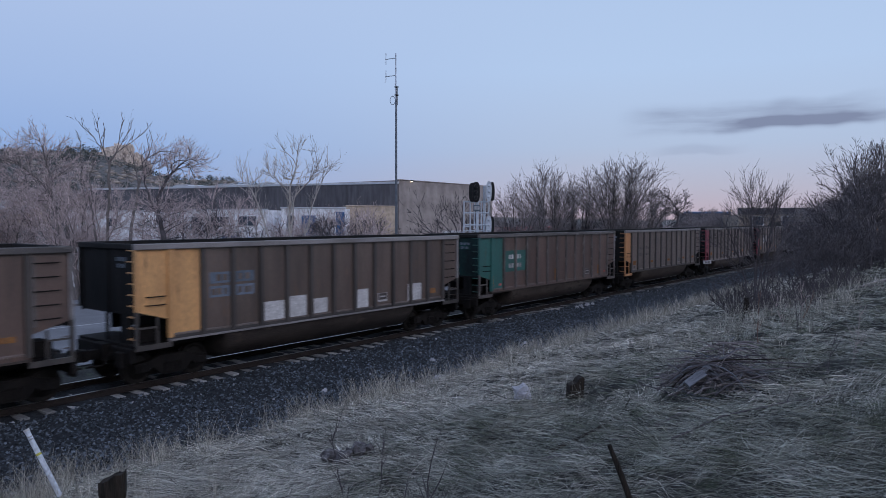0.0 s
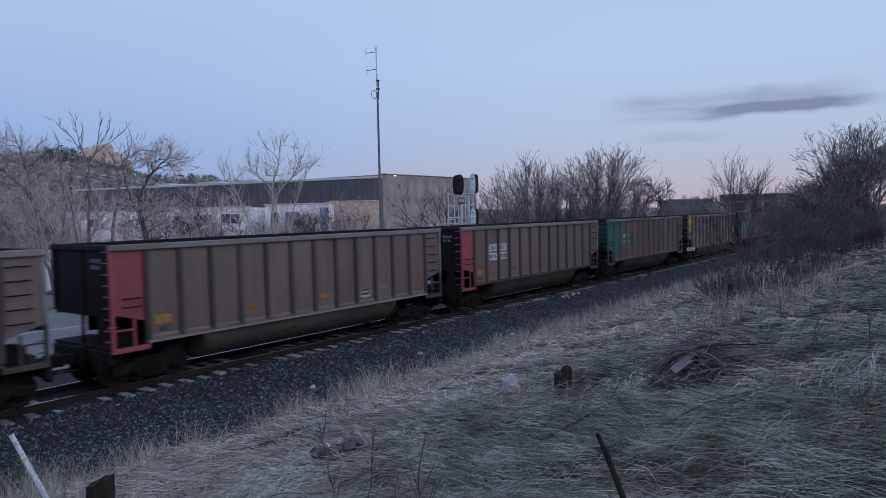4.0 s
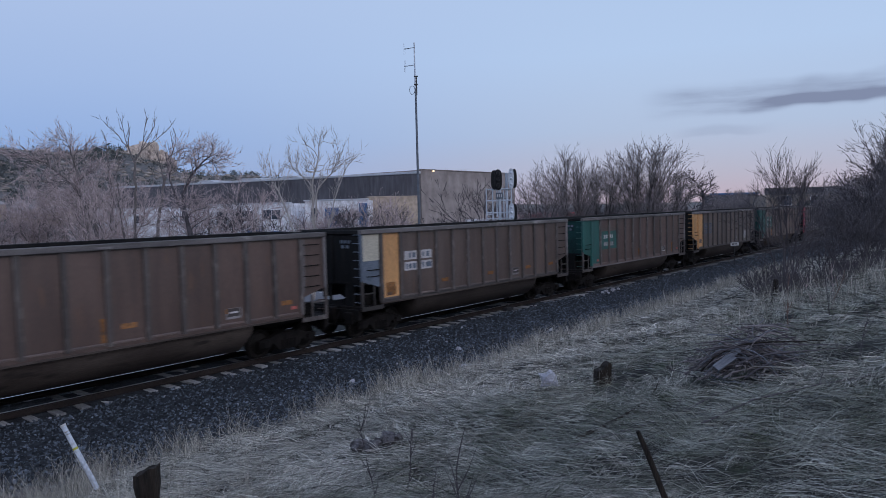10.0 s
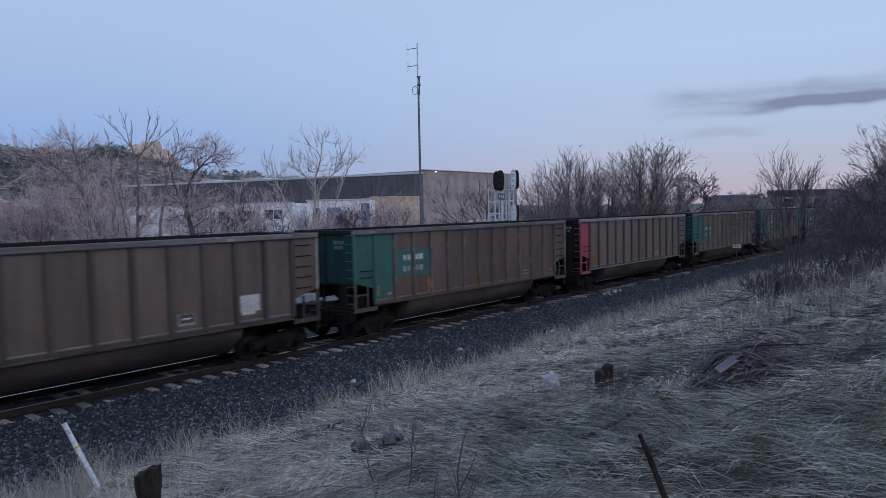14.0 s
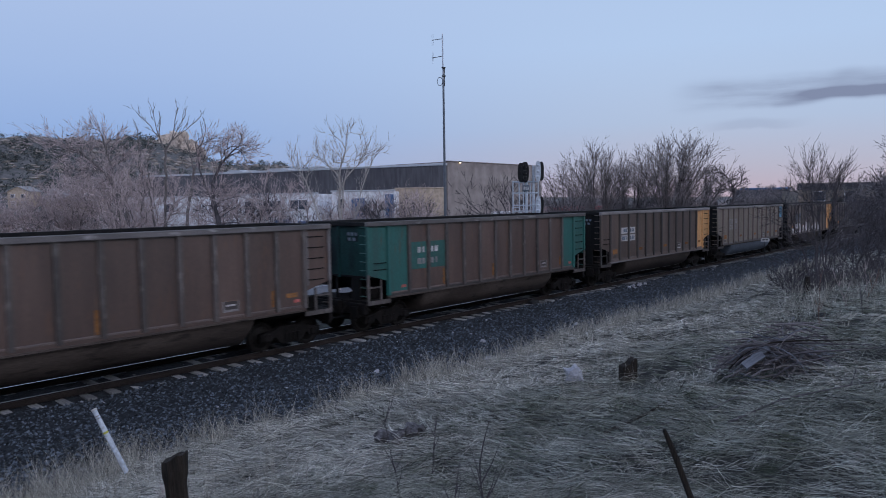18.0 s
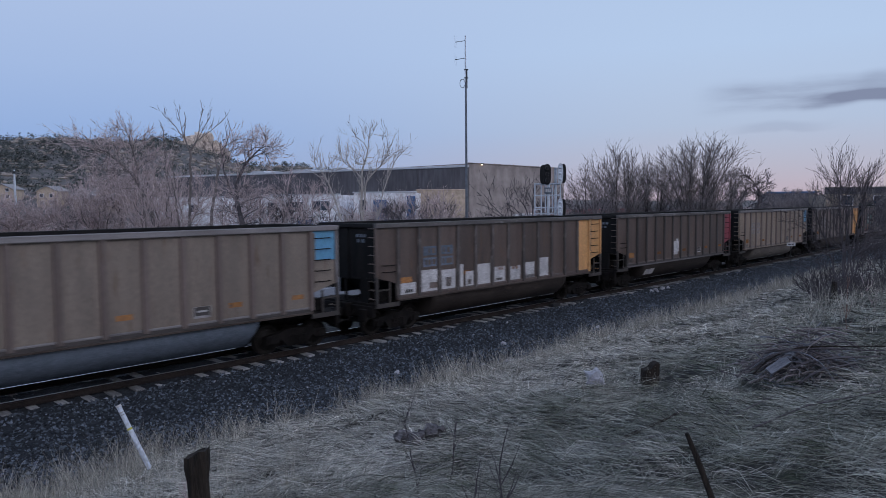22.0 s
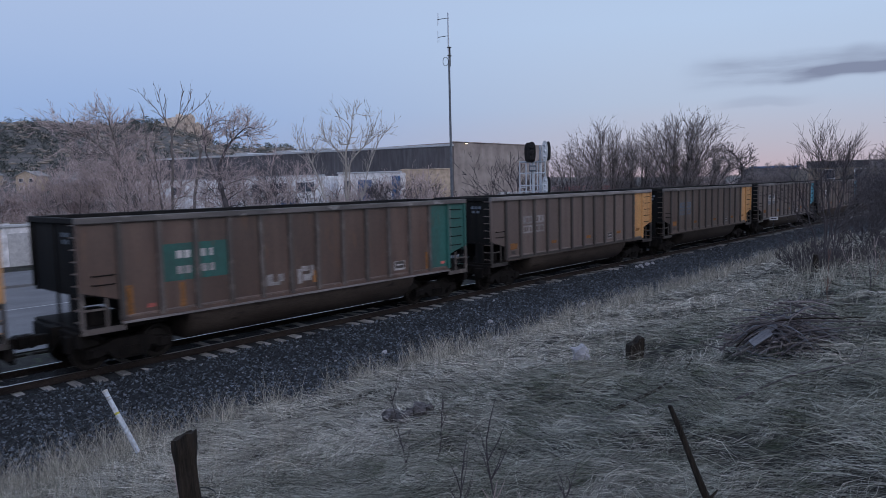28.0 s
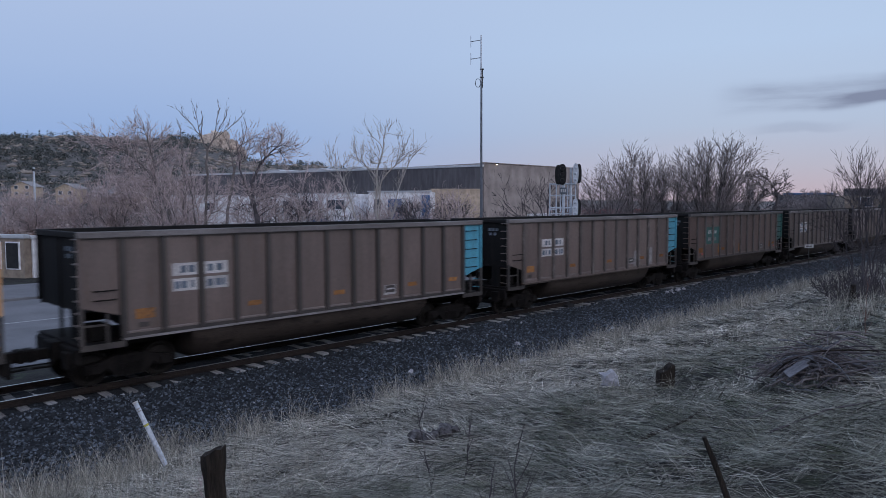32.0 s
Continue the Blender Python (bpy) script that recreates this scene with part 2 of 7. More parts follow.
STREAK = (2.2, 2.2, 0.35)
M = {
    # near black: shade between the grass tufts is put into the soil colour
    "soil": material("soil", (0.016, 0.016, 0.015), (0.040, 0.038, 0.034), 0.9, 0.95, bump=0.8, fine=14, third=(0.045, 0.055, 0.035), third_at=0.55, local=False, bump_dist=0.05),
    "prairie": material("prairie", (0.115, 0.107, 0.102), (0.165, 0.15, 0.142), 0.05, 0.95, bump=0.5, fine=0.9, third=(0.08, 0.08, 0.073), third_at=0.54, local=False, bump_dist=0.3),
    # bed darker than its loose stones: gap shade put into the tone
    "ballast": material("ballast", (0.014, 0.016, 0.020), (0.034, 0.039, 0.047), 6.0, 0.9, bump=1.0, fine=17, local=False, bump_dist=0.06),
    "stone": material("stone", (0.050, 0.060, 0.073), (0.125, 0.146, 0.176), 5.0, 0.8, vary=0.86, island=True, local=False),
    "pale_rock": material("pale_rock", (0.52, 0.52, 0.56), (0.33, 0.33, 0.36), 5.0, 0.9, bump=0.5, fine=30, vary=0.15),
    "grass": material("grass", (0.535, 0.515, 0.465), (0.265, 0.258, 0.230), 0.55, 0.8, vary=0.97, island=True, local=False, third=(0.160, 0.170, 0.128), third_at=0.60),
    # greener grass of the high bank, toned down as well for shade there
    "bank_grass": material("bank_grass", (0.335, 0.338, 0.298), (0.145, 0.151, 0.127), 1.1, 0.8, vary=0.98, island=True, local=False, third=(0.085, 0.098, 0.066), third_at=0.55),
    "tall_grass": material("tall_grass", (0.49, 0.458, 0.395), (0.335, 0.314, 0.274), 0.8, 0.8, vary=0.65, island=True, local=False),
    "rail": material("rail", (0.022, 0.017, 0.016), (0.040, 0.030, 0.026), 2.0, 0.7, metal=0.3, bump=0.2, local=False),
    "railhead": material("railhead", (0.55, 0.55, 0.56), (0.42, 0.42, 0.43), 2.0, 0.28, metal=1.0, local=False),
    "tie": material("tie", (0.34, 0.335, 0.335), (0.22, 0.215, 0.215), 3.0, 0.9, bump=0.5, fine=25, stretch=(6, 1, 6), vary=0.45),
    "brown": material("brown", (0.082, 0.055, 0.045), (0.127, 0.088, 0.072), 1.1, 0.42, bump=0.2, fine=26, stretch=STREAK, spec=1.0, third=(0.142, 0.082, 0.051), third_at=0.60, vary=0.18),
    "red_brown": material("red_brown", (0.084, 0.050, 0.040), (0.128, 0.079, 0.063), 1.1, 0.42, bump=0.2, fine=26, stretch=STREAK, spec=1.0, third=(0.140, 0.074, 0.047), third_at=0.60, vary=0.18),
    "grey_brown": material("grey_brown", (0.132, 0.095, 0.083), (0.176, 0.130, 0.115), 1.1, 0.42, bump=0.2, fine=26, stretch=STREAK, spec=1.0, third=(0.138, 0.092, 0.073), third_at=0.60, vary=0.15),
    "tan": material("tan", (0.318, 0.240, 0.180), (0.245, 0.182, 0.136), 1.1, 0.42, bump=0.2, fine=26, stretch=STREAK, spec=1.0, third=(0.225, 0.140, 0.094), third_at=0.58, vary=0.12),
    "grey_tan": material("grey_tan", (0.262, 0.212, 0.175), (0.205, 0.166, 0.138), 1.1, 0.46, bump=0.2, fine=26, stretch=STREAK, spec=0.6, third=(0.19, 0.13, 0.096), third_at=0.60, vary=0.12),
    # dirty dark tone; on the ribs it also carries their shade
    "shade_grime": material("shade_grime", (0.038, 0.031, 0.029), (0.064, 0.052, 0.047), 1.2, 0.45, spec=0.9, bump=0.12, fine=22, stretch=STREAK, vary=0.2),
    "worn_rib": material("worn_rib", (0.066, 0.054, 0.050), (0.104, 0.085, 0.078), 1.6, 0.45, spec=0.9, bump=0.15, fine=22, stretch=(2.2, 2.2, 0.6), third=(0.185, 0.160, 0.148), third_at=0.55, vary=0.25),
    "tub_dark": material("tub_dark", (0.034, 0.027, 0.024), (0.058, 0.046, 0.040), 0.8, 0.7, bump=0.1, fine=18, stretch=(0.6, 2, 2), third=(0.075, 0.056, 0.046), third_at=0.60, vary=0.2),
    "tub_pale": material("tub_pale", (0.25, 0.215, 0.19), (0.18, 0.155, 0.138), 0.8, 0.7, bump=0.1, fine=18, stretch=(0.6, 2, 2), third=(0.11, 0.09, 0.078), third_at=0.62, vary=0.12),
    "pink_mark": material("pink_mark", (0.62, 0.17, 0.15), (0.48, 0.14, 0.12), 4.0, 0.8, fine=20, vary=0.15),
    "dust": material("dust", (0.27, 0.25, 0.25), (0.18, 0.163, 0.16), 0.9, 0.9, bump=0.1, stretch=(0.6, 2, 2), vary=0.15),
    "chord_worn": material("chord_worn", (0.105, 0.097, 0.096), (0.175, 0.160, 0.157), 0.9, 0.9, bump=0.1, stretch=(0.6, 2, 2), third=(0.30, 0.28, 0.275), third_at=0.60, vary=0.2),
    "mast_steel": material("mast_steel", (0.17, 0.19, 0.22), (0.13, 0.145, 0.17), 4.0, 0.5, metal=0.4, local=False),
    "yellow": material("yellow", (0.70, 0.375, 0.155), (0.56, 0.30, 0.125), 1.2, 0.46, spec=0.6, fine=22, stretch=STREAK, third=(0.32, 0.17, 0.075), third_at=0.64, vary=0.1),
    "green": material("green", (0.026, 0.138, 0.120), (0.034, 0.105, 0.094), 1.2, 0.46, spec=0.6, fine=22, stretch=STREAK, third=(0.085, 0.082, 0.062), third_at=0.62, vary=0.12),
    "red": material("red", (0.335, 0.068, 0.095), (0.260, 0.056, 0.074), 1.2, 0.46, fine=22, stretch=STREAK, spec=0.6, third=(0.20, 0.11, 0.10), third_at=0.62, vary=0.1),
    "blue": material("blue", (0.13, 0.36, 0.58), (0.11, 0.30, 0.46), 1.2, 0.46, spec=0.6, fine=22, stretch=STREAK, third=(0.15, 0.14, 0.13), third_at=0.68, vary=0.1),
    "cyan": material("cyan", (0.09, 0.40, 0.53), (0.09, 0.33, 0.45), 1.2, 0.46, spec=0.6, fine=22, stretch=STREAK, third=(0.15, 0.14, 0.13), third_at=0.68, vary=0.1),
    "orange": material("orange", (0.58, 0.27, 0.11), (0.45, 0.21, 0.10), 1.2, 0.46, spec=0.6, fine=22, stretch=STREAK, third=(0.2, 0.12, 0.07), third_at=0.64, vary=0.1),
    "bright_yellow": material("bright_yellow", (0.78, 0.50, 0.035), (0.62, 0.40, 0.035), 1.2, 0.7, fine=22, stretch=STREAK, vary=0.1),
    "cream": material("cream", (0.62, 0.58, 0.47), (0.5, 0.46, 0.38), 1.2, 0.7, fine=22, vary=0.1),
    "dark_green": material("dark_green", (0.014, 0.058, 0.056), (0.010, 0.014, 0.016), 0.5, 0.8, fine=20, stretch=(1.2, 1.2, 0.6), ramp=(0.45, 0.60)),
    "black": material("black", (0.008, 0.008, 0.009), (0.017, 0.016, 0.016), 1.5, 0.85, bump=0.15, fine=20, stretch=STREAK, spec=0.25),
    "under": material("under", (0.007, 0.006, 0.006), (0.016, 0.013, 0.012), 3.0, 0.85, bump=0.2, fine=25, spec=0.2),
    "tub_brown": material("tub_brown", (0.055, 0.042, 0.036), (0.092, 0.072, 0.061), 0.8, 0.7, bump=0.1, fine=18, stretch=(0.6, 2, 2), third=(0.035, 0.028, 0.024), third_at=0.58, vary=0.2),
    "wheel": material("wheel", (0.014, 0.012, 0.011), (0.024, 0.020, 0.018), 4.0, 0.6, metal=0.3),
    "white_paint": material("white_paint", (0.62, 0.60, 0.60), (0.48, 0.46, 0.46), 3.0, 0.8, fine=20, third=(0.25, 0.19, 0.15), third_at=0.68, vary=0.12),
    "stencil": material("stencil", (0.38, 0.36, 0.36), (0.27, 0.25, 0.25), 5.0, 0.8, fine=25, vary=0.15),
    "slate": material("slate", (0.13, 0.16, 0.20), (0.17, 0.20, 0.25), 5.0, 0.8, fine=25, vary=0.15),
    "rust_mark": material("rust_mark", (0.42, 0.19, 0.065), (0.30, 0.145, 0.065), 4.0, 0.85, fine=20, third=(0.18, 0.115, 0.08), third_at=0.55, vary=0.25),
    "bark": material("bark", (0.15, 0.130, 0.125), (0.23, 0.200, 0.19), 3.0, 0.95, bump=0.5, fine=18, stretch=(3, 3, 0.6), vary=0.15, local=False),
    "pale_bark": material("pale_bark", (0.50, 0.455, 0.42), (0.36, 0.32, 0.29), 3.0, 0.95, bump=0.4, fine=18, stretch=(3, 3, 0.6), local=False),
    "twig": material("twig", (0.43, 0.345, 0.335), (0.53, 0.430, 0.415), 1.0, 0.95, vary=0.35, island=True, local=False),
    "dark_twig": material("dark_twig", (0.078, 0.070, 0.076), (0.122, 0.110, 0.117), 1.0, 0.95, vary=0.3, island=True, local=False),
    "grey_twig": material("grey_twig", (0.185, 0.163, 0.166), (0.270, 0.240, 0.240), 1.0, 0.95, vary=0.3, island=True, local=False),
    "red_twig": material("red_twig", (0.22, 0.135, 0.110), (0.16, 0.100, 0.085), 1.0, 0.95, vary=0.3, island=True, local=False),
    "juniper": material("juniper", (0.070, 0.080, 0.078), (0.115, 0.126, 0.118), 2.0, 0.95, vary=0.5, island=True, local=False),
    "old_wood": material("old_wood", (0.016, 0.013, 0.011), (0.042, 0.032, 0.025), 5.0, 0.95, bump=0.9, fine=26, stretch=(6, 6, 0.5)),
    "stump_wood": material("stump_wood", (0.06, 0.042, 0.033), (0.12, 0.085, 0.065), 5.0, 0.95, bump=0.9, fine=26, stretch=(6, 6, 0.5)),
    "plastic": material("plastic", (0.62, 0.66, 0.72), (0.52, 0.56, 0.63), 4.0, 0.45, fine=20, third=(0.36, 0.36, 0.38), third_at=0.66),
    "marker_yellow": material("marker_yellow", (0.62, 0.58, 0.10), (0.5, 0.47, 0.1), 4.0, 0.6),
    "galvanised": material("galvanised", (0.55, 0.58, 0.63), (0.45, 0.48, 0.53), 4.0, 0.5, metal=0.4, local=False),
    "aluminium": material("aluminium", (0.62, 0.66, 0.72), (0.52, 0.56, 0.62), 4.0, 0.5, metal=0.3, local=False),
    "dark_metal": material("dark_metal", (0.05, 0.055, 0.06), (0.09, 0.095, 0.10), 4.0, 0.6, metal=0.3, local=False),
    "signal_black": material("signal_black", (0.010, 0.010, 0.012), (0.018, 0.018, 0.02), 4.0, 0.55, local=False),
    "concrete": material("concrete", (0.195, 0.195, 0.205), (0.15, 0.15, 0.16), 0.5, 0.9, bump=0.2, local=False),
    "asphalt": material("asphalt", (0.13, 0.135, 0.15), (0.17, 0.175, 0.19), 0.3, 0.9, bump=0.2, fine=8, local=False),
    "paint_line": material("paint_line", (0.55, 0.55, 0.55), (0.4, 0.4, 0.4), 0.8, 0.8, local=False),
    "wall_slate": material("wall_slate", (0.105, 0.100, 0.110), (0.140, 0.134, 0.145), 0.15, 0.85, fine=2.0, stretch=(1, 1, 0.2), local=False),
    "wall_brown": material("wall_brown", (0.335, 0.290, 0.272), (0.355, 0.308, 0.290), 0.12, 0.9, fine=0.7, local=False),
    "wall_cream": material("wall_cream", (0.56, 0.45, 0.35), (0.48, 0.385, 0.30), 0.3, 0.9, fine=2.0, local=False),
    "wall_white": material("wall_white", (0.86, 0.85, 0.87), (0.74, 0.74, 0.77), 0.3, 0.9, fine=2.0, local=False),
    "wall_blue": material("wall_blue", (0.09, 0.17, 0.33), (0.07, 0.13, 0.26), 0.3, 0.8, fine=2.0, local=False),
    "wall_tan": material("wall_tan", (0.33, 0.27, 0.22), (0.27, 0.22, 0.18), 0.3, 0.9, fine=2.0, local=False),
    "roof_white": material("roof_white", (0.62, 0.63, 0.66), (0.5, 0.52, 0.55), 0.2, 0.8, local=False),
    "roof_dark": material("roof_dark", (0.055, 0.055, 0.062), (0.08, 0.08, 0.09), 0.5, 0.9, local=False),
    "roof_pale": material("roof_pale", (0.36, 0.345, 0.34), (0.28, 0.27, 0.27), 0.5, 0.9, local=False),
    "red_roof": material("red_roof", (0.42, 0.05, 0.06), (0.34, 0.05, 0.055), 0.4, 0.7, local=False),
    "window_glass": material("window_glass", (0.04, 0.05, 0.07), (0.06, 0.075, 0.10), 0.6, 0.12, spec=0.8, local=False),
    "cliff": material("cliff", (0.72, 0.60, 0.51), (0.56, 0.46, 0.39), 0.12, 0.95, bump=0.9, fine=0.6, stretch=(1, 1, 0.5), third=(0.30, 0.24, 0.21), third_at=0.56, local=False, bump_dist=2.0),
    "ledge": material("ledge", (0.40, 0.345, 0.30), (0.25, 0.215, 0.19), 0.2, 0.95, fine=2.0, local=False),
    "stone_dark": material("stone_dark", (0.16, 0.15, 0.155), (0.06, 0.055, 0.058), 14.0, 0.95, bump=0.9, fine=45, vary=0.25),
    "grey_board": material("grey_board", (0.21, 0.22, 0.245), (0.135, 0.14, 0.16), 4.0, 0.9, bump=0.4, fine=25, stretch=(1, 8, 8)),
    "board": material("board", (0.62, 0.62, 0.63), (0.5, 0.5, 0.52), 4.0, 0.6, local=False),
    "char": material("char", (0.02, 0.02, 0.022), (0.03, 0.03, 0.032), 4.0, 0.7, local=False),
    "lamp_glow": glow("lamp_glow", (1.0, 0.80, 0.56), 3.0),
}


# ---- building blocks ----
def box(bm, x0, x1, y0, y1, z0, z1, bevel=0.0):
    vs = [bm.verts.new((x, y, z)) for z in (z0, z1) for x, y in ((x0, y0), (x1, y0), (x1, y1), (x0, y1))]
    fs = [bm.faces.new([vs[i] for i in f]) for f in ((3, 2, 1, 0), (4, 5, 6, 7), (0, 1, 5, 4), (1, 2, 6, 5), (2, 3, 7, 6), (3, 0, 4, 7))]
    if bevel:
        es = list({e for f in fs for e in f.edges})
        bmesh.ops.bevel(bm, geom=es, offset=bevel, segments=1, affect="EDGES")


def tube(bm, pts, radii, sides=6, caps=True):
    """A tapered tube along points."""
    rings = []
    for i, p in enumerate(pts):
        p = Vector(p)
        d = (Vector(pts[min(i + 1, len(pts) - 1)]) - Vector(pts[max(i - 1, 0)])).normalized()
        a = d.orthogonal().normalized()
        b = d.cross(a)
        r = radii[i] if isinstance(radii, (list, tuple)) else radii
        rings.append([bm.verts.new(p + r * (math.cos(q) * a + math.sin(q) * b)) for q in (2 * math.pi * k / sides for k in range(sides))])
    for r0, r1 in zip(rings, rings[1:]):
        # frames of neighbouring rings may be turned: join the nearest corners
        k = min(range(sides), key=lambda j: (r1[j].co - r0[0].co).length)
        for j in range(sides):
            bm.faces.new((r0[j], r0[(j + 1) % sides], r1[(j + 1 + k) % sides], r1[(j + k) % sides]))
    if caps:
        bm.faces.new(rings[0][::-1])
        bm.faces.new(rings[-1])


def prism(bm, outline, axis, a, b):
    """An outline of (p, q) pulled from a to b along axis x, y or z."""
    def at(p, q, w):
        return {"x": (w, p, q), "y": (p, w, q), "z": (p, q, w)}[axis]
    lo, hi = [bm.verts.new(at(p, q, a)) for p, q in outline], [bm.verts.new(at(p, q, b)) for p, q in outline]
    bm.faces.new(lo[::-1])
    bm.faces.new(hi)
    for i in range(len(lo)):
        j = (i + 1) % len(lo)
        bm.faces.new((lo[i], lo[j], hi[j], hi[i]))


def mesh_of(bm, name, smooth=False):
    bmesh.ops.recalc_face_normals(bm, faces=bm.faces)
    me = bpy.data.meshes.new(name)
    bm.to_mesh(me)
    bm.free()
    if smooth:
        me.shade_smooth()
    return me


def raw_mesh(name, verts, faces, smooth=False):
    """A mesh from arrays: verts n x 3, faces m x 3 or m x 4."""
    verts, faces = np.asarray(verts, np.float32), np.asarray(faces, np.int32)
    me = bpy.data.meshes.new(name)
    k = faces.shape[1]
    me.vertices.add(len(verts))
    me.vertices.foreach_set("co", verts.ravel())
    me.loops.add(faces.size)
    me.loops.foreach_set("vertex_index", faces.ravel())
    me.polygons.add(len(faces))
    me.polygons.foreach_set("loop_start", np.arange(0, faces.size, k, dtype=np.int32))
    me.update(calc_edges=True)
    if smooth:
        me.shade_smooth()
    return me


def place(name, me, mat, parent=None, m=None, label=""):
    """One object on a mesh that may be shared; the material sits on the object."""
    ob = new(name, me)
    if not me.materials:
        me.materials.append(None)
    ob.material_slots[0].link = "OBJECT"
    ob.material_slots[0].material = M[mat]
    if parent:
        ob.parent = parent
    if m is not None:
        ob.matrix_basis = m
    if label:
        ob["label"] = label
    return ob


def part(name, bm, mat, parent=None, label="", smooth=False):
    return place(name, mesh_of(bm, name, smooth), mat, parent, None, label)


def thing(name, m, label, category, group="", kind=""):
    ob = new(name)
    ob.matrix_basis = m
    return tagged(ob, label, category, group, kind)


# ---- the plan: the track runs straight; s along it, u from its middle towards the camera ----
PHI = radians(52.84)
ALONG, ASIDE = np.array((math.cos(PHI), math.sin(PHI))), np.array((math.sin(PHI), -math.cos(PHI)))
MID = np.array((0.0, 29.713)) - 1.6 * ASIDE
TRACK = Matrix.Translation((*MID, 0)) @ Matrix.Rotation(PHI, 4, "Z")
EYE_Z = 4.61


def su(x, y):
    dx, dy = x - MID[0], y - MID[1]
    return dx * ALONG[0] + dy * ALONG[1], dx * ASIDE[0] + dy * ASIDE[1]


def xy(s, u):
    return MID[0] + s * ALONG[0] + u * ASIDE[0], MID[1] + s * ALONG[1] + u * ASIDE[1]


def ripple(x, y):
    return 0.07 * np.sin(1.3 * x + 0.7 * y) + 0.06 * np.sin(0.6 * x - 1.1 * y + 1) + 0.04 * np.sin(2.9 * x + 2.3 * y + 2) + 0.03 * np.sin(3.7 * y - 1.9 * x)


def smooth01(v):
    v = np.clip(v, 0, 1)
    return v * v * (3 - 2 * v)


# beyond u 24 the bank is unseen, raised to hold off low light
PROFILE_U = (-60, -9, -5, 4.5, 5.8, 7.0, 10.0, 13.5, 16.5, 19.5, 24, 40, 80)
PROFILE_Z = (-1.0, -0.95, -0.9, -0.85, -0.62, -0.28, 0.54, 1.40, 2.17, 2.97, 3.9, 8.5, 15.0)
# ridge heights by bearing (x / y)
RIDGE_A = (-1.6, -1.0, -0.75, -0.64, -0.58, -0.50, -0.475, -0.44, -0.40, -0.36, -0.30, -0.22, -0.15, 0.0, 0.4, 1.2)
RIDGE_Z = (46, 48, 51, 52, 52, 53, 50, 44, 37, 35, 34, 30, 26, 6, 3, 2)


def ground_z(x, y):
    x, y = np.asarray(x, float), np.asarray(y, float)
    s, u = su(x, y)
    z = np.interp(u, PROFILE_U, PROFILE_Z)
    z = z + ripple(x, y) * smooth01((u - 5.5) / 3)
    r = np.hypot(x, y)
    far = (y > 40) & (u < -30)
    rise = smooth01((r - 230) / 400) ** 1.2
    bear = np.where(y > 1, x / np.maximum(y, 1), -2 + 0 * x)
    lump = 1.6 * np.sin(x / 41.0) * np.sin(y / 53.0 + 1) + 1.0 * np.sin(x / 17.0 + y / 23.0)
    return z + np.where(far, rise * (np.interp(bear, RIDGE_A, RIDGE_Z) + lump) + 0.02 * np.clip(r - 110, 0, 150) * (bear < -0.3), 0.0)


def on_ground(x, y):
    return float(ground_z(x, y))


# ---- ground: one sheet to the horizon ----
ang = np.radians(np.concatenate([np.arange(-60, 60, 0.6), np.arange(60, 300, 4.0)]))
rad = np.concatenate([[0.002, 0.5, 1.0], np.geomspace(1.5, 60, 110), np.geomspace(63, 900, 70), [1100, 1500, 2200, 3200, 4500]])
A, R = np.meshgrid(ang, rad)
gx, gy = R * np.sin(A), R * np.cos(A)
gz = ground_z(gx, gy)
na, nr = len(ang), len(rad)
idx = np.arange(na * nr).reshape(nr, na)
quads = np.stack([idx[:-1], np.roll(idx[:-1], -1, 1), np.roll(idx[1:], -1, 1), idx[1:]], -1).reshape(-1, 4)[:, ::-1]
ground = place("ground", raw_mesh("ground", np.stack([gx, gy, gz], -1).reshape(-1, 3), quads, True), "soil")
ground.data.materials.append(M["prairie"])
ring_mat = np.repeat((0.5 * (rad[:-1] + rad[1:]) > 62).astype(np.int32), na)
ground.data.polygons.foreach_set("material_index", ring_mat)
tagged(ground, "dry winter ground, near soil darkened for shade under thin grass", "ground", kind="structure")

# ---- ballast bed, rails and ties ----
BED_U = (-7.0, -4.2, -1.7, -1.3, -0.85, -0.66, 0.66, 0.85, 1.25, 1.75, 3.2, 4.8, 6.0, 7.2)
BED_Z = (-1.1, -0.85, -0.27, -0.215, -0.215, -0.190, -0.190, -0.215, -0.215, -0.27, -0.55, -0.63, -0.60, -0.55)


def bed_z(s, u):
    return np.interp(u, BED_U, BED_Z) + 0.025 * np.sin(2.1 * s + u) + 0.02 * np.sin(3.3 * u - 1.2 * s)


bs, bu = np.concatenate([np.arange(-60, 80, 0.5), np.arange(80, 700, 10.0)]), np.arange(-7.0, 7.3, 0.2)
S, U = np.meshgrid(bs, bu)
bx, by = xy(S, U)
idx = np.arange(S.size).reshape(S.shape)
quads = np.stack([idx[:-1, :-1], idx[:-1, 1:], idx[1:, 1:], idx[1:, :-1]], -1).reshape(-1, 4)[:, ::-1]
ballast = place("ballast_bed", raw_mesh("ballast_bed", np.stack([bx, by, bed_z(S, U)], -1).reshape(-1, 3), quads, True), "ballast")
tagged(ballast, "dark grey crushed stone bed under the railway", "ballast", kind="structure")


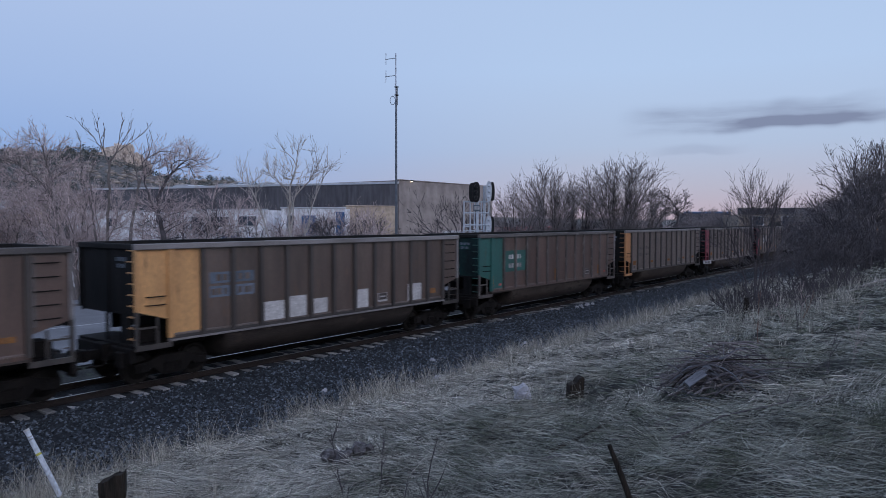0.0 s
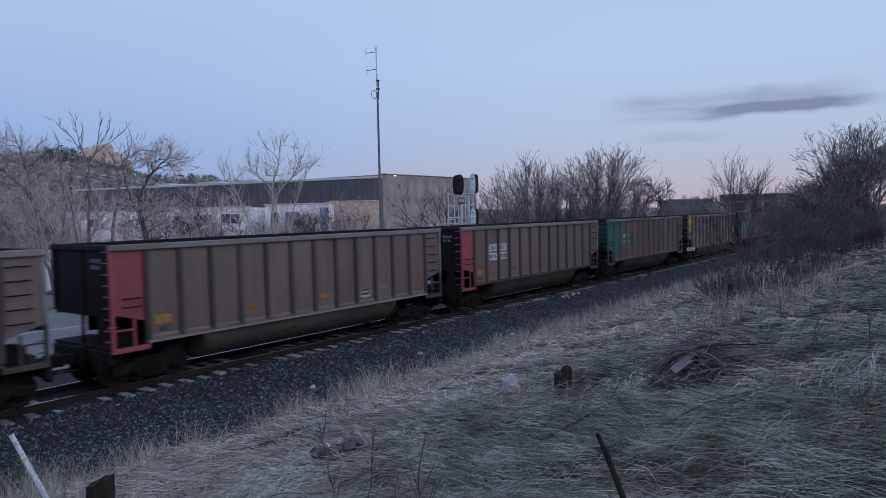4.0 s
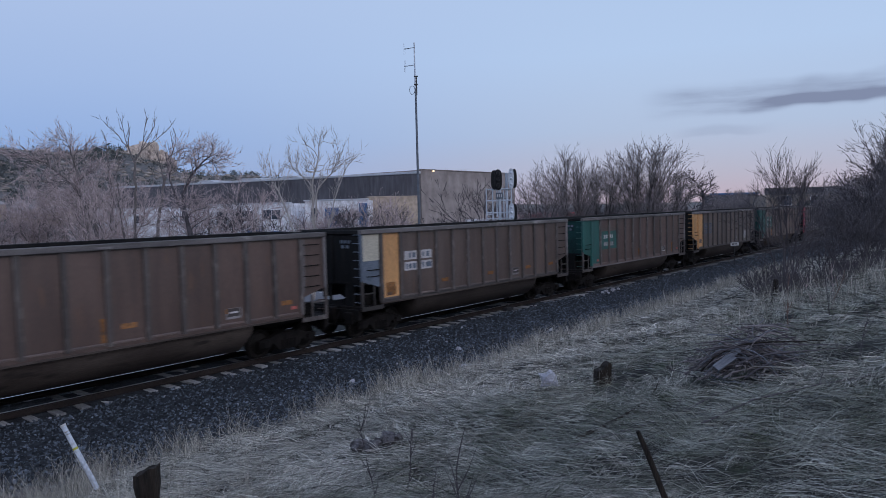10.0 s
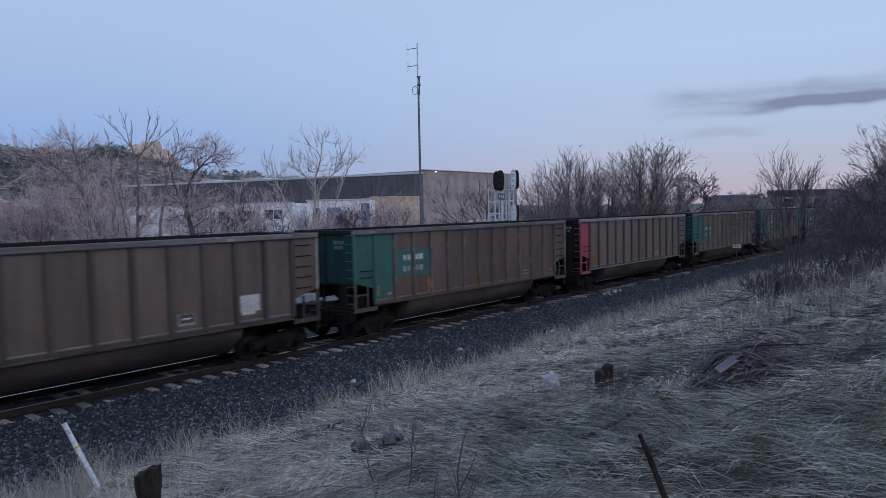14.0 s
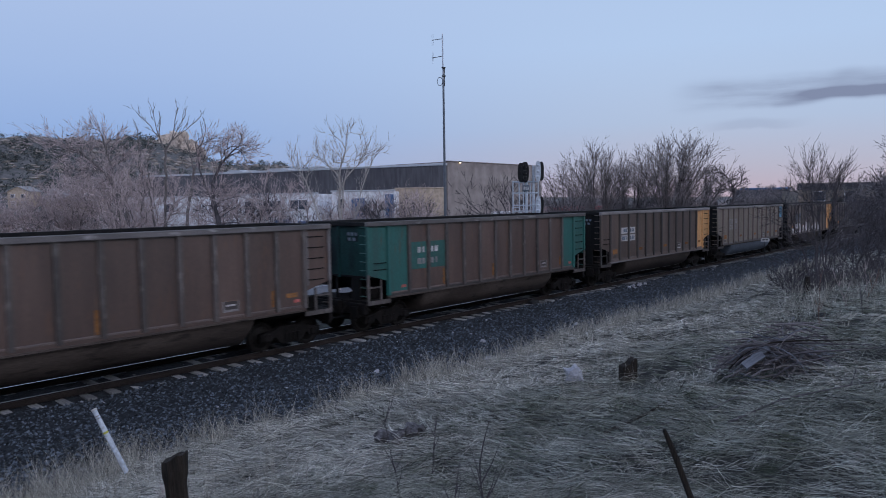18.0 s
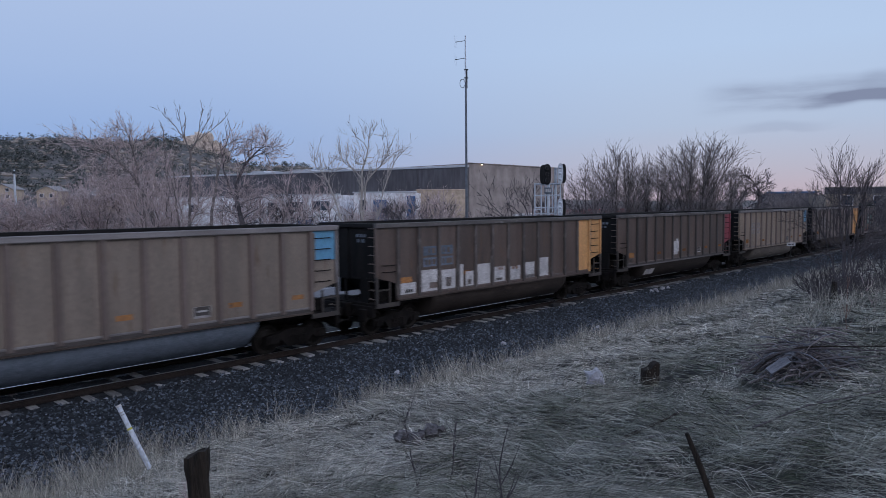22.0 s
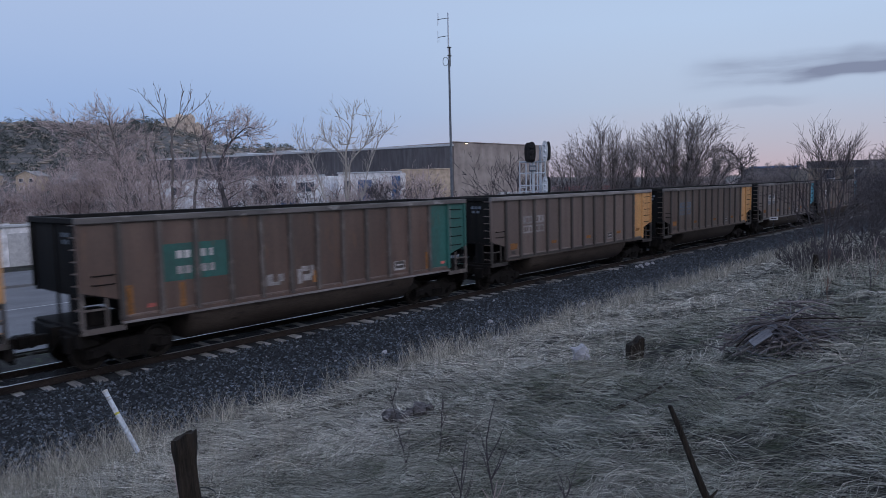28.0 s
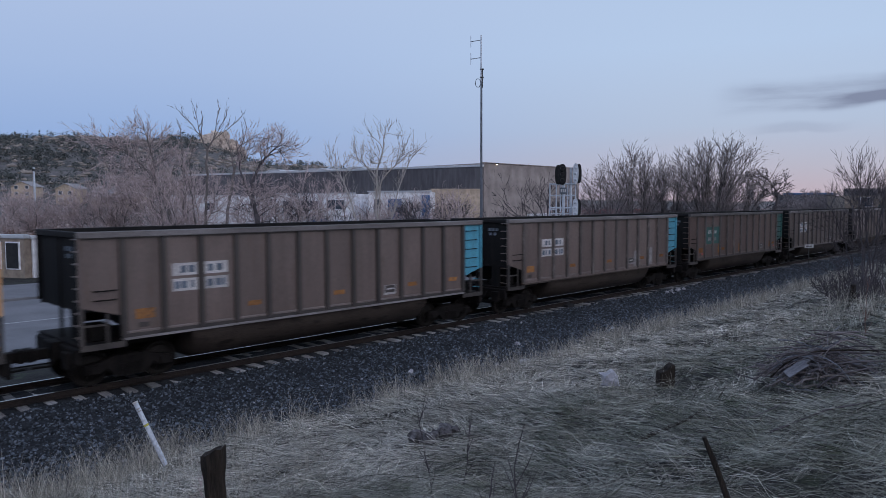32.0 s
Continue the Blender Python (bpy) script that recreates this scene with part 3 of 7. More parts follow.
def scatter_stones(name, count, region, size, mat, seed, label):
    """Broken stones, eight-sided and squashed, half sunk in the bed."""
    g = np.random.default_rng(seed)
    s, u, z = region(g, count)
    x, y = xy(s, u)
    r = size[0] + (size[1] - size[0]) * g.random(count) ** 2
    base = np.array([(1, 0, 0), (-1, 0, 0), (0, 1, 0), (0, -1, 0), (0, 0, 1), (0, 0, -0.6)], float)
    v = base[None] * (0.65 + 0.6 * g.random((count, 6, 1))) + 0.28 * g.normal(size=(count, 6, 3))
    q = g.normal(size=(count, 4))
    q /= np.linalg.norm(q, axis=1, keepdims=True)
    w, a, b, c = q.T
    rot = np.stack([1 - 2 * (b * b + c * c), 2 * (a * b - c * w), 2 * (a * c + b * w), 2 * (a * b + c * w), 1 - 2 * (a * a + c * c), 2 * (b * c - a * w), 2 * (a * c - b * w), 2 * (b * c + a * w), 1 - 2 * (a * a + b * b)], -1).reshape(-1, 3, 3)
    v = np.einsum("nij,nkj->nki", rot, v) * r[:, None, None] * np.array((1, 1, 0.8)) + np.stack([x, y, z + 0.25 * r], -1)[:, None]
    f = np.array([(0, 2, 4), (2, 1, 4), (1, 3, 4), (3, 0, 4), (2, 0, 5), (1, 2, 5), (3, 1, 5), (0, 3, 5)])
    faces = (f[None] + 6 * np.arange(count)[:, None, None]).reshape(-1, 3)
    return tagged(place(name, raw_mesh(name, v.reshape(-1, 3), faces), mat), label, "gravel", kind="stuff")


def bed_region(g, n):
    s = -34 + 110 * g.random(n) ** 1.7
    u = 1.2 + 5.6 * g.random(n) ** 0.9
    return s, u, bed_z(s, u)


def inner_region(g, n):
    s = -36 + 90 * g.random(n) ** 1.4
    u = -3.5 + 4.8 * g.random(n)
    return s, u, bed_z(s, u) - 0.03


scatter_stones("ballast_stones", 108000, bed_region, (0.019, 0.056), "stone", 3, "loose dark grey ballast stones beside the rails")
scatter_stones("ballast_stones", 11000, inner_region, (0.02, 0.05), "stone", 4, "ballast stones between the ties")
scatter_stones("light_stones", 420, bed_region, (0.025, 0.06), "pale_rock", 5, "scattered pale stones among the dark ballast")

track = thing("railway_track", TRACK, "single railway track with rusty rails on weathered ties", "railway", kind="structure")
RAIL = [(-0.075, -0.17), (0.075, -0.17), (0.075, -0.155), (0.012, -0.13), (0.010, -0.045), (0.036, -0.032), (0.036, -0.004), (-0.036, -0.004), (-0.036, -0.032), (-0.010, -0.045), (-0.012, -0.13), (-0.075, -0.155)]
for y in (-0.755, 0.755):
    bm = bmesh.new()
    prism(bm, [(y + p, q) for p, q in RAIL], "x", -120, 700)
    r = part("rail", bm, "rail", track)
    bm = bmesh.new()
    box(bm, -120, 700, y - 0.030, y + 0.030, -0.006, 0.0)
    part("running_surface", bm, "railhead", r, "worn bright steel top of the rail")
# ---- the train: open coal cars, each a thing in parts ----
HALF, PITCH, RIB0, TOP, SILL = 7.29, 1.04, -6.24, 3.93, 1.20
COUPLED, WHEEL_R = 16.18, 0.457
RIBS = [RIB0 + PITCH * i for i in range(13)]


def travelled(t):
    return 12.18 * t + 0.0025 * t * t


def car_meshes():
    k = {}

    def done(name, bm, smooth=False):
        k[name] = mesh_of(bm, name, smooth)

    # one pressed side sheet between two ribs, slightly raised along its edges
    bm = bmesh.new()
    box(bm, -0.475, 0.475, -1.525, -1.495, SILL + 0.14, TOP - 0.15)
    done("side_panel", bm)
    # dusty lip welded along the foot of each sheet
    bm = bmesh.new()
    prism(bm, [(-1.525, SILL + 0.15), (-1.550, SILL + 0.15), (-1.545, SILL + 0.185), (-1.525, SILL + 0.205)], "x", -0.44, 0.44)
    done("panel_lip", bm)
    for name, sx in (("end_panel_low", -1), ("end_panel_high", 1)):
        bm = bmesh.new()
        a, b = RIB0 - 0.05, -HALF + 0.03
        prism(bm, [(-sx * a, SILL + 0.62), (-sx * a, TOP - 0.15), (-sx * b, TOP - 0.15), (-sx * b, SILL + 0.90)], "y", -1.525, -1.495)
        done(name, bm)
    bm = bmesh.new()
    prism(bm, [(-0.085, -1.50), (-0.065, -1.605), (0.065, -1.605), (0.085, -1.50)], "z", SILL + 0.10, TOP - 0.13)
    done("rib", bm)
    bm = bmesh.new()
    box(bm, -HALF, HALF, -1.63, -1.47, TOP - 0.165, TOP, 0.018)
    done("top_chord", bm)
    bm = bmesh.new()
    box(bm, -0.08, 0.08, -1.5, 1.5, TOP - 0.15, TOP - 0.005, 0.015)
    done("end_chord", bm)
    bm = bmesh.new()
    box(bm, -6.28, 6.28, -1.56, -1.47, SILL + 0.05, SILL + 0.15)
    done("side_sill", bm)
    bm = bmesh.new()
    box(bm, -6.28, 6.28, -1.625, -1.44, SILL, SILL + 0.05)
    done("sill_flange", bm)
    bm = bmesh.new()
    prism(bm, [(-6.25, SILL + 0.1), (6.25, SILL + 0.1), (6.25, SILL + 0.85), (HALF, SILL + 0.85), (HALF, TOP - 0.15), (-HALF, TOP - 0.15), (-HALF, SILL + 0.85), (-6.25, SILL + 0.85)], "y", 1.495, 1.525)
    done("far_side", bm)
    bm = bmesh.new()
    box(bm, -0.03, 0.03, -1.5, 1.5, SILL + 0.75, TOP - 0.14)
    done("end_wall", bm)
    bm = bmesh.new()
    box(bm, -0.03, 0.03, -1.5, 1.5, SILL + 0.80, TOP - 0.14)
    done("low_end_wall", bm)
    # legs that carry the overhanging end, and a thin pipe beside them
    bm = bmesh.new()
    box(bm, -0.05, 0.05, -1.02, -0.62, SILL - 0.05, SILL + 0.80)
    done("end_leg", bm)
    bm = bmesh.new()
    box(bm, -0.03, 0.03, 0.16, 0.26, SILL - 0.05, SILL + 0.80)
    done("end_pipe", bm)
    bm = bmesh.new()
    box(bm, -0.07, -0.03, -0.05, 0.05, SILL + 0.75, TOP - 0.15)
    done("stiffener", bm)
    bm = bmesh.new()
    prism(bm, [(-7.2, SILL + 0.84), (-6.3, SILL + 0.80), (-5.3, SILL + 0.02), (-5.3, SILL - 0.05), (-6.36, SILL + 0.74), (-7.2, SILL + 0.78)], "y", -1.48, 1.48)
    done("slope_sheet", bm)
    bm = bmesh.new()
    box(bm, -5.3, 5.3, -1.5, 1.5, SILL - 0.03, SILL + 0.03)
    done("floor_sheet", bm)
    # rounded belly between the trucks, closed by sloping ends
    bm = bmesh.new()
    arc = [(math.radians(a), 1) for a in range(0, 91, 10)]
    half = [(-0.62 - 0.88 * math.cos(a), SILL - 0.86 * math.sin(a)) for a, _ in arc]
    sec = half + [(-y, z) for y, z in half[::-1]]
    rings = []
    for x, f in ((-4.42, 0.02), (-4.38, 0.70), (-4.20, 1.0), (4.20, 1.0), (4.38, 0.70), (4.42, 0.02)):
        rings.append([bm.verts.new((x, y, SILL + (z - SILL) * f)) for y, z in sec])
    for r0, r1 in zip(rings, rings[1:]):
        for i in range(len(sec) - 1):
            bm.faces.new((r0[i], r0[i + 1], r1[i + 1], r1[i]))
    done("tub", bm, True)
    bm = bmesh.new()
    box(bm, -7.55, 7.55, -0.33, 0.33, SILL - 0.52, SILL - 0.05, 0.02)
    box(bm, -6.9, -4.9, -1.2, 1.2, SILL - 0.18, SILL - 0.05)
    box(bm, 4.9, 6.9, -1.2, 1.2, SILL - 0.18, SILL - 0.05)
    done("centre_sill", bm)
    bm = bmesh.new()
    box(bm, -HALF - 0.10, -HALF + 0.06, -1.5, 1.5, SILL - 0.48, SILL - 0.10, 0.02)
    box(bm, -HALF - 0.22, -HALF - 0.10, -1.25, -0.85, SILL - 0.62, SILL - 0.20, 0.02)
    tube(bm, [(-HALF - 0.1, -0.55, SILL - 0.2), (-HALF - 0.35, -0.5, SILL - 0.6), (-HALF - 0.75, -0.35, SILL - 0.62)], 0.035, 6)
    done("end_sill", bm)
    # platform with its corner frame under the open end
    bm = bmesh.new()
    box(bm, -HALF, -6.2, -1.58, 1.58, SILL - 0.10, SILL - 0.02)
    done("end_platform", bm)
    bm = bmesh.new()
    box(bm, -HALF, -HALF + 0.09, -1.60, -1.52, SILL - 0.16, SILL + 0.92)
    box(bm, -HALF + 0.09, -6.22, -1.60, -1.53, SILL - 0.16, SILL - 0.02)
    box(bm, -HALF + 0.09, -6.62, -1.59, -1.55, SILL + 0.42, SILL + 0.47)
    box(bm, -6.68, -6.62, -1.59, -1.54, SILL - 0.02, SILL + 0.70)
    done("step_frame", bm)
    bm = bmesh.new()
    box(bm, -0.05, 0.05, -1.60, -1.50, SILL + 0.88, TOP - 0.16, 0.01)
    done("corner_post", bm)
    bm = bmesh.new()
    box(bm, -6.95, -6.4, -1.2, -0.5, SILL - 0.02, SILL + 0.38, 0.03)
    tube(bm, [(-7.0, -0.4, SILL + 0.1), (-6.3, -0.4, SILL + 0.1)], 0.13, 10)
    done("brake_gear", bm)
    # side ladder: short rungs on two legs
    bm = bmesh.new()
    box(bm, -0.50, -0.44, -1.56, -1.53, SILL + 0.80, SILL + 2.5)
    done("ladder_stile", bm)
    for name, zs, x0, x1 in (("ladder", [SILL + 0.98 + 0.34 * i for i in range(5)], -0.46, 0.10), ("grab_iron", [SILL + 1.05, SILL + 1.28], -0.10, 0.42)):
        bm = bmesh.new()
        tube(bm, [(x0, -1.545, 0), (x0, -1.63, 0), (x1, -1.63, 0), (x1, -1.545, 0)], 0.018, 5)
        done(name, bm)
    bm = bmesh.new()
    tube(bm, [(0, -1.52, 0), (-0.10, -1.52, 0), (-0.10, -1.22, 0), (0, -1.22, 0)], 0.018, 5)
    done("end_rung", bm)
    bm = bmesh.new()
    box(bm, -8.04, -7.55, -0.12, 0.12, 0.72, 0.98, 0.02)
    box(bm, -8.09, -7.86, -0.22, 0.20, 0.70, 1.02, 0.04)
    done("coupler", bm)
    # truck side frame: an arch over the springs between two axle boxes
    bm = bmesh.new()
    out = [(-1.12, 0.34), (-1.12, 0.60), (-0.70, 0.66), (-0.42, 0.76), (0.42, 0.76), (0.70, 0.66), (1.12, 0.60), (1.12, 0.34), (0.72, 0.34), (0.60, 0.48), (0.44, 0.30), (0.36, 0.22), (-0.36, 0.22), (-0.44, 0.30), (-0.60, 0.48), (-0.72, 0.34)]
    prism(bm, out, "y", -1.18, -0.98)
    for x in (-0.89, 0.89):
        box(bm, x - 0.14, x + 0.14, -1.24, -1.0, 0.36, 0.58, 0.02)
    for x in (-0.22, -0.07, 0.08, 0.23):
        tube(bm, [(x, -1.2, 0.30), (x, -1.2, 0.54)], 0.06, 8)
    done("side_frame", bm)
    bm = bmesh.new()
    box(bm, -0.2, 0.2, -1.2, 1.2, 0.52, 0.74, 0.03)
    done("bolster", bm)
    # wheelset: two flanged wheels with a dished face, on one axle
    bm = bmesh.new()
    for sgn in (-1, 1):
        prof = [(0.11, 0.83), (0.16, 0.86), (0.34, 0.80), (0.39, 0.835), (WHEEL_R, 0.83), (WHEEL_R + 0.005, 0.72), (WHEEL_R + 0.028, 0.705), (WHEEL_R + 0.026, 0.69), (0.39, 0.69), (0.34, 0.74), (0.11, 0.72)]
        rows = []
        for i in range(20):
            q = 2 * math.pi * i / 20
            rows.append([bm.verts.new((r * math.cos(q), sgn * y, r * math.sin(q))) for r, y in prof])
        for i in range(20):
            for j in range(len(prof) - 1):
                bm.faces.new((rows[i][j], rows[i][j + 1], rows[(i + 1) % 20][j + 1], rows[(i + 1) % 20][j]))
    tube(bm, [(0, -1.1, 0), (0, 1.1, 0)], 0.09, 10)
    for q in range(3):
        a = 2 * math.pi * q / 3
        box(bm, 0.25 * math.cos(a) - 0.03, 0.25 * math.cos(a) + 0.03, -0.86, -0.80, 0.25 * math.sin(a) - 0.03, 0.25 * math.sin(a) + 0.03)
    done("wheelset", bm)
    return k


CAR = car_meshes()
FLIP = Matrix.Rotation(math.pi, 4, "Z")
MIRROR = Matrix.Diagonal((-1, 1, 1, 1))
mirrored = {}


def mirror_of(name):
    """The same part for the other end of the car."""
    if name not in mirrored:
        me = CAR[name].copy()
        me.transform(MIRROR)
        me.flip_normals()
        mirrored[name] = me
    return mirrored[name]


def mirror_y(name):
    if name + "_y" not in mirrored:
        me = CAR[name].copy()
        me.transform(Matrix.Diagonal((1, -1, 1, 1)))
        me.flip_normals()
        mirrored[name + "_y"] = me
    return mirrored[name + "_y"]


plates = {}


def plate(w, h):
    """A thin painted patch, w by h, shared by size."""
    key = (round(w, 2), round(h, 2))
    if key not in plates:
        bm = bmesh.new()
        box(bm, -w / 2, w / 2, -0.003, 0.003, -h / 2, h / 2)
        plates[key] = mesh_of(bm, "patch")
    return plates[key]


def panel_mid(i):
    return RIB0 - PITCH / 2 + PITCH * i if 0 < i < 13 else (-6.74 if i == 0 else 6.74)


def patch(car, x, z, w, h, mat, name="painted_patch", out=0.0):
    return place(name, plate(w, h), mat, car, pose(x, -1.529 - out, z))


CARS = []


def gondola(number, body, low=(), high=(), mark="grey", label="", belly="", marks=(), chord="", end="black", ribs=""):
    """A coal car. low, high: colours of the side sheets from its low-s and high-s end; mark: kind of lettering."""
    car = thing("coal_gondola", TRACK, label, "railway car", "coal cars of the train")
    colours = [body] * 14
    belly = belly or ("tub_dark" if body == "brown" else "tub_brown")
    chord = chord or ("dust" if body in ("tan", "grey_tan", "grey_brown") or number in (0, 15, 20) else "chord_worn")
    # ribs darker than the sheets: shade along them is put into the colour
    ribs = ribs or ("worn_rib" if mark == "green" or number % 4 == 1 else "shade_grime")
    for i, c in enumerate(low):
        colours[i] = c or body
    for i, c in enumerate(high):
        colours[13 - i] = c or body
    for i in range(14):
        if i == 0:
            place("side_panel", CAR["end_panel_low"], colours[0], car)
        elif i == 13:
            place("side_panel", CAR["end_panel_high"], colours[13], car)
        else:
            place("side_panel", CAR["side_panel"], colours[i], car, pose(panel_mid(i), 0, 0))
            place("panel_lip", CAR["panel_lip"], "dust" if body in ("tan", "grey_tan") else body, car, pose(panel_mid(i), 0, 0))
    for i, x in enumerate(RIBS):
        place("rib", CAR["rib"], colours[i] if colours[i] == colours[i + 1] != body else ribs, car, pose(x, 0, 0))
    place("top_chord", CAR["top_chord"], chord, car, None, "dusty pale top rim")
    # far rim, far side and floor: the dim interior is put in as black
    place("top_chord", mirror_y("top_chord"), "black", car)
    place("side_sill", CAR["side_sill"], body if number % 2 else "shade_grime", car)
    place("sill_flange", CAR["sill_flange"], ("dust", "tub_brown", "tub_brown")[number % 3], car)
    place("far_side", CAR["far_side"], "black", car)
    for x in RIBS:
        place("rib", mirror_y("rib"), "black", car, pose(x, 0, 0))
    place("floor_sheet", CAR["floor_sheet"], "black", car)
    place("tub", CAR["tub"], belly, car, None, "rounded dusty belly under the car")
    place("centre_sill", CAR["centre_sill"], "under", car)
    for low_end in (True, False):
        def pick(name):
            return CAR[name] if low_end else mirror_of(name)
        sx = -1 if low_end else 1
        ec = colours[0] if low_end else colours[13]
        # end walls take a darker tone than the side sheets
        wall_tone = "dark_green" if ec == "green" else end
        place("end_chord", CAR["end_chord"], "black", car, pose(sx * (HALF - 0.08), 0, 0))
        place("end_wall", CAR["low_end_wall"] if low_end else pick("end_wall"), wall_tone, car, pose(sx * (HALF - 0.13), 0, 0))
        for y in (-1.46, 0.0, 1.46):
            place("stiffener", pick("stiffener"), wall_tone, car, pose(sx * (HALF - 0.13), y, 0))
        if low_end:
            place("end_leg", CAR["end_leg"], "black", car, pose(-HALF + 0.16, 0, 0))
            place("end_leg", CAR["end_pipe"], "black", car, pose(-HALF + 0.16, 0, 0))
            b = place("lettering_block", plate(0.62, 0.34), wall_tone, car, pose(-HALF + 0.095, -0.72, TOP - 0.52, 0, 0, -90))
            for dx, z in ((-0.19, 0.09), (0.0, 0.09), (0.19, 0.09), (-0.14, -0.09), (0.1, -0.09)):
                place("bar", plate(0.14, 0.11), "slate", b, pose(dx, -0.004, z))
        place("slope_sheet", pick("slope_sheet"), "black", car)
        place("end_platform", pick("end_platform"), "under", car)
        place("end_sill", pick("end_sill"), "under", car)
        place("step_frame", pick("step_frame"), "worn_rib" if mark == "green" else ec if low_end and ec in ("red", "orange") else "shade_grime", car)
        place("corner_post", CAR["corner_post"], ec if ec != body else ("dust" if not low_end else body), car, pose(sx * (HALF - 0.05), 0, 0))
        place("brake_gear", pick("brake_gear"), "under", car)
        for j in range(9):
            place("rung", pick("end_rung"), ec, car, pose(sx * (HALF - 0.10), 0, SILL + 0.15 + 0.30 * j))
        iron = "grab_iron" if low_end else "ladder"
        for z in ((1.05, 1.28) if low_end else (0.98, 1.32, 1.66, 2.00, 2.34)):
            place("grab_iron", CAR[iron], "under", car, pose(sx * 6.85, 0, SILL + z))
        if not low_end:
            place("ladder_stile", CAR["ladder_stile"], "dust" if number % 2 else ec, car, pose(6.85, 0, 0))
        place("coupler", pick("coupler"), "under", car)
        truck = place("truck", CAR["bolster"], "under", car, pose(sx * 5.95, 0, 0))
        place("side_frame", CAR["side_frame"], "under", truck)
        place("side_frame", mirror_y("side_frame"), "under", truck)
    wheels = []
    for x in (-6.84, -5.06, 5.06, 6.84):
        wheels.append((x, place("wheelset", CAR["wheelset"], "wheel", car, pose(x, 0, WHEEL_R))))
    # lettering blocks, data plates and rust marks
    if mark in ("white", "grey", "slate"):
        mat = {"white": "white_paint", "grey": "stencil", "slate": "slate"}[mark]
        for i in (2, 3):
            for row, z in enumerate((SILL + 1.67, SILL + 1.26)):
                b = patch(car, panel_mid(i) + (0.07 if i == 2 else -0.08), z, 0.70, 0.33, mat, "lettering_block")
                for k, dx in enumerate(((-0.04, 0.18), (-0.16, 0.10), (-0.22, -0.03, 0.20), (-0.18, 0.06, 0.22))[2 * row + i - 2]):
                    place("bar", plate((0.15, 0.17, 0.09)[(k + number) % 3], 0.19), "slate" if mark == "white" else body, b, pose(dx, -0.004, 0))
    elif mark == "dim":
        for i in (2, 3):
            for z in (SILL + 1.55, SILL + 1.12):
                for dx in (-0.26, 0.0, 0.26):
                    patch(car, panel_mid(i) + dx, z, 0.13, 0.16, "grey_brown" if body == "tan" else "shade_grime", "lettering_bar")
    elif mark == "green":
        for i in (2, 3):
            b = patch(car, panel_mid(i), SILL + 1.42, 0.90, 1.0, "green", "lettering_field")
            for z in (0.20, -0.22):
                for k, dx in enumerate((0.04, 0.27) if i == 2 else (-0.29, -0.06)):
                    place("bar", plate((0.19, 0.16, 0.10, 0.18)[(k + number + i + (z > 0)) % 4], 0.21), "white_paint" if z > 0 else "stencil", b, pose(dx, -0.004, z))
    b = patch(car, panel_mid(10 if mark == "green" else 9) + 0.03 * ((number * 7) % 5 - 2), SILL + 0.47, 0.52, 0.32, "stencil" if number % 3 else "white_paint", "data_plate")
    place("bar", plate(0.45, 0.24), "shade_grime", b, pose(0, -0.004, 0.03))
    place("bar", plate(0.30, 0.05), "white_paint", b, pose(0, -0.008, 0.03))
    if mark == "green":
        # rust runs beside some ribs, a small pink reflector near each end
        for k, x in enumerate((RIBS[0] + 0.15, RIBS[3] - 0.15, RIBS[6] - 0.15, RIBS[11] - 0.15)):
            if (number + k) % 4 != 2:
                patch(car, x, SILL + 0.52, 0.11, (0.62, 0.5, 0.38)[(number + k) % 3], "rust_mark", "rust_streak", 0.002)
        for x in (panel_mid(1) + 0.24, panel_mid(12) + 0.22):
            patch(car, x, SILL + 0.36, 0.22, 0.10, "pink_mark", "reflector", 0.003)
    for x, z, w, h, mat in marks:
        patch(car, x, z, w, h, mat, out=0.002 + 0.0007 * (abs(int(x * 10)) % 5))
    if number == 18:
        for dx, w in ((0.0, 0.7), (0.42, 0.5)):
            place("painted_patch", plate(w, 0.34), "white_paint", car, pose(-3.75 + dx, -1.415, SILL - 0.40, 28))
    tagged(car, label)
    CARS.append((number, car, wheels))
    return car


def rust(seed, n=4):
    """Orange reflector strips low on every third sheet, some on a paler scrubbed patch."""
    g = random.Random(seed)
    out = []
    for i in (1, 4, 7, 10, 12):
        if i != 1 and g.random() > 0.35 + 0.1 * n:
            continue
        w, h = (0.50, 0.26) if i == 1 else (0.42, 0.14)
        x, z = panel_mid(i) + g.uniform(-0.06, 0.06), SILL + (0.60 if i == 1 else 0.57) + g.uniform(-0.02, 0.02)
        out.append((x, z, w, h, "rust_mark"))
        if i == 1:
            out.append((x - 0.04, SILL + 0.33, 0.26, 0.13, "shade_grime"))
    return out


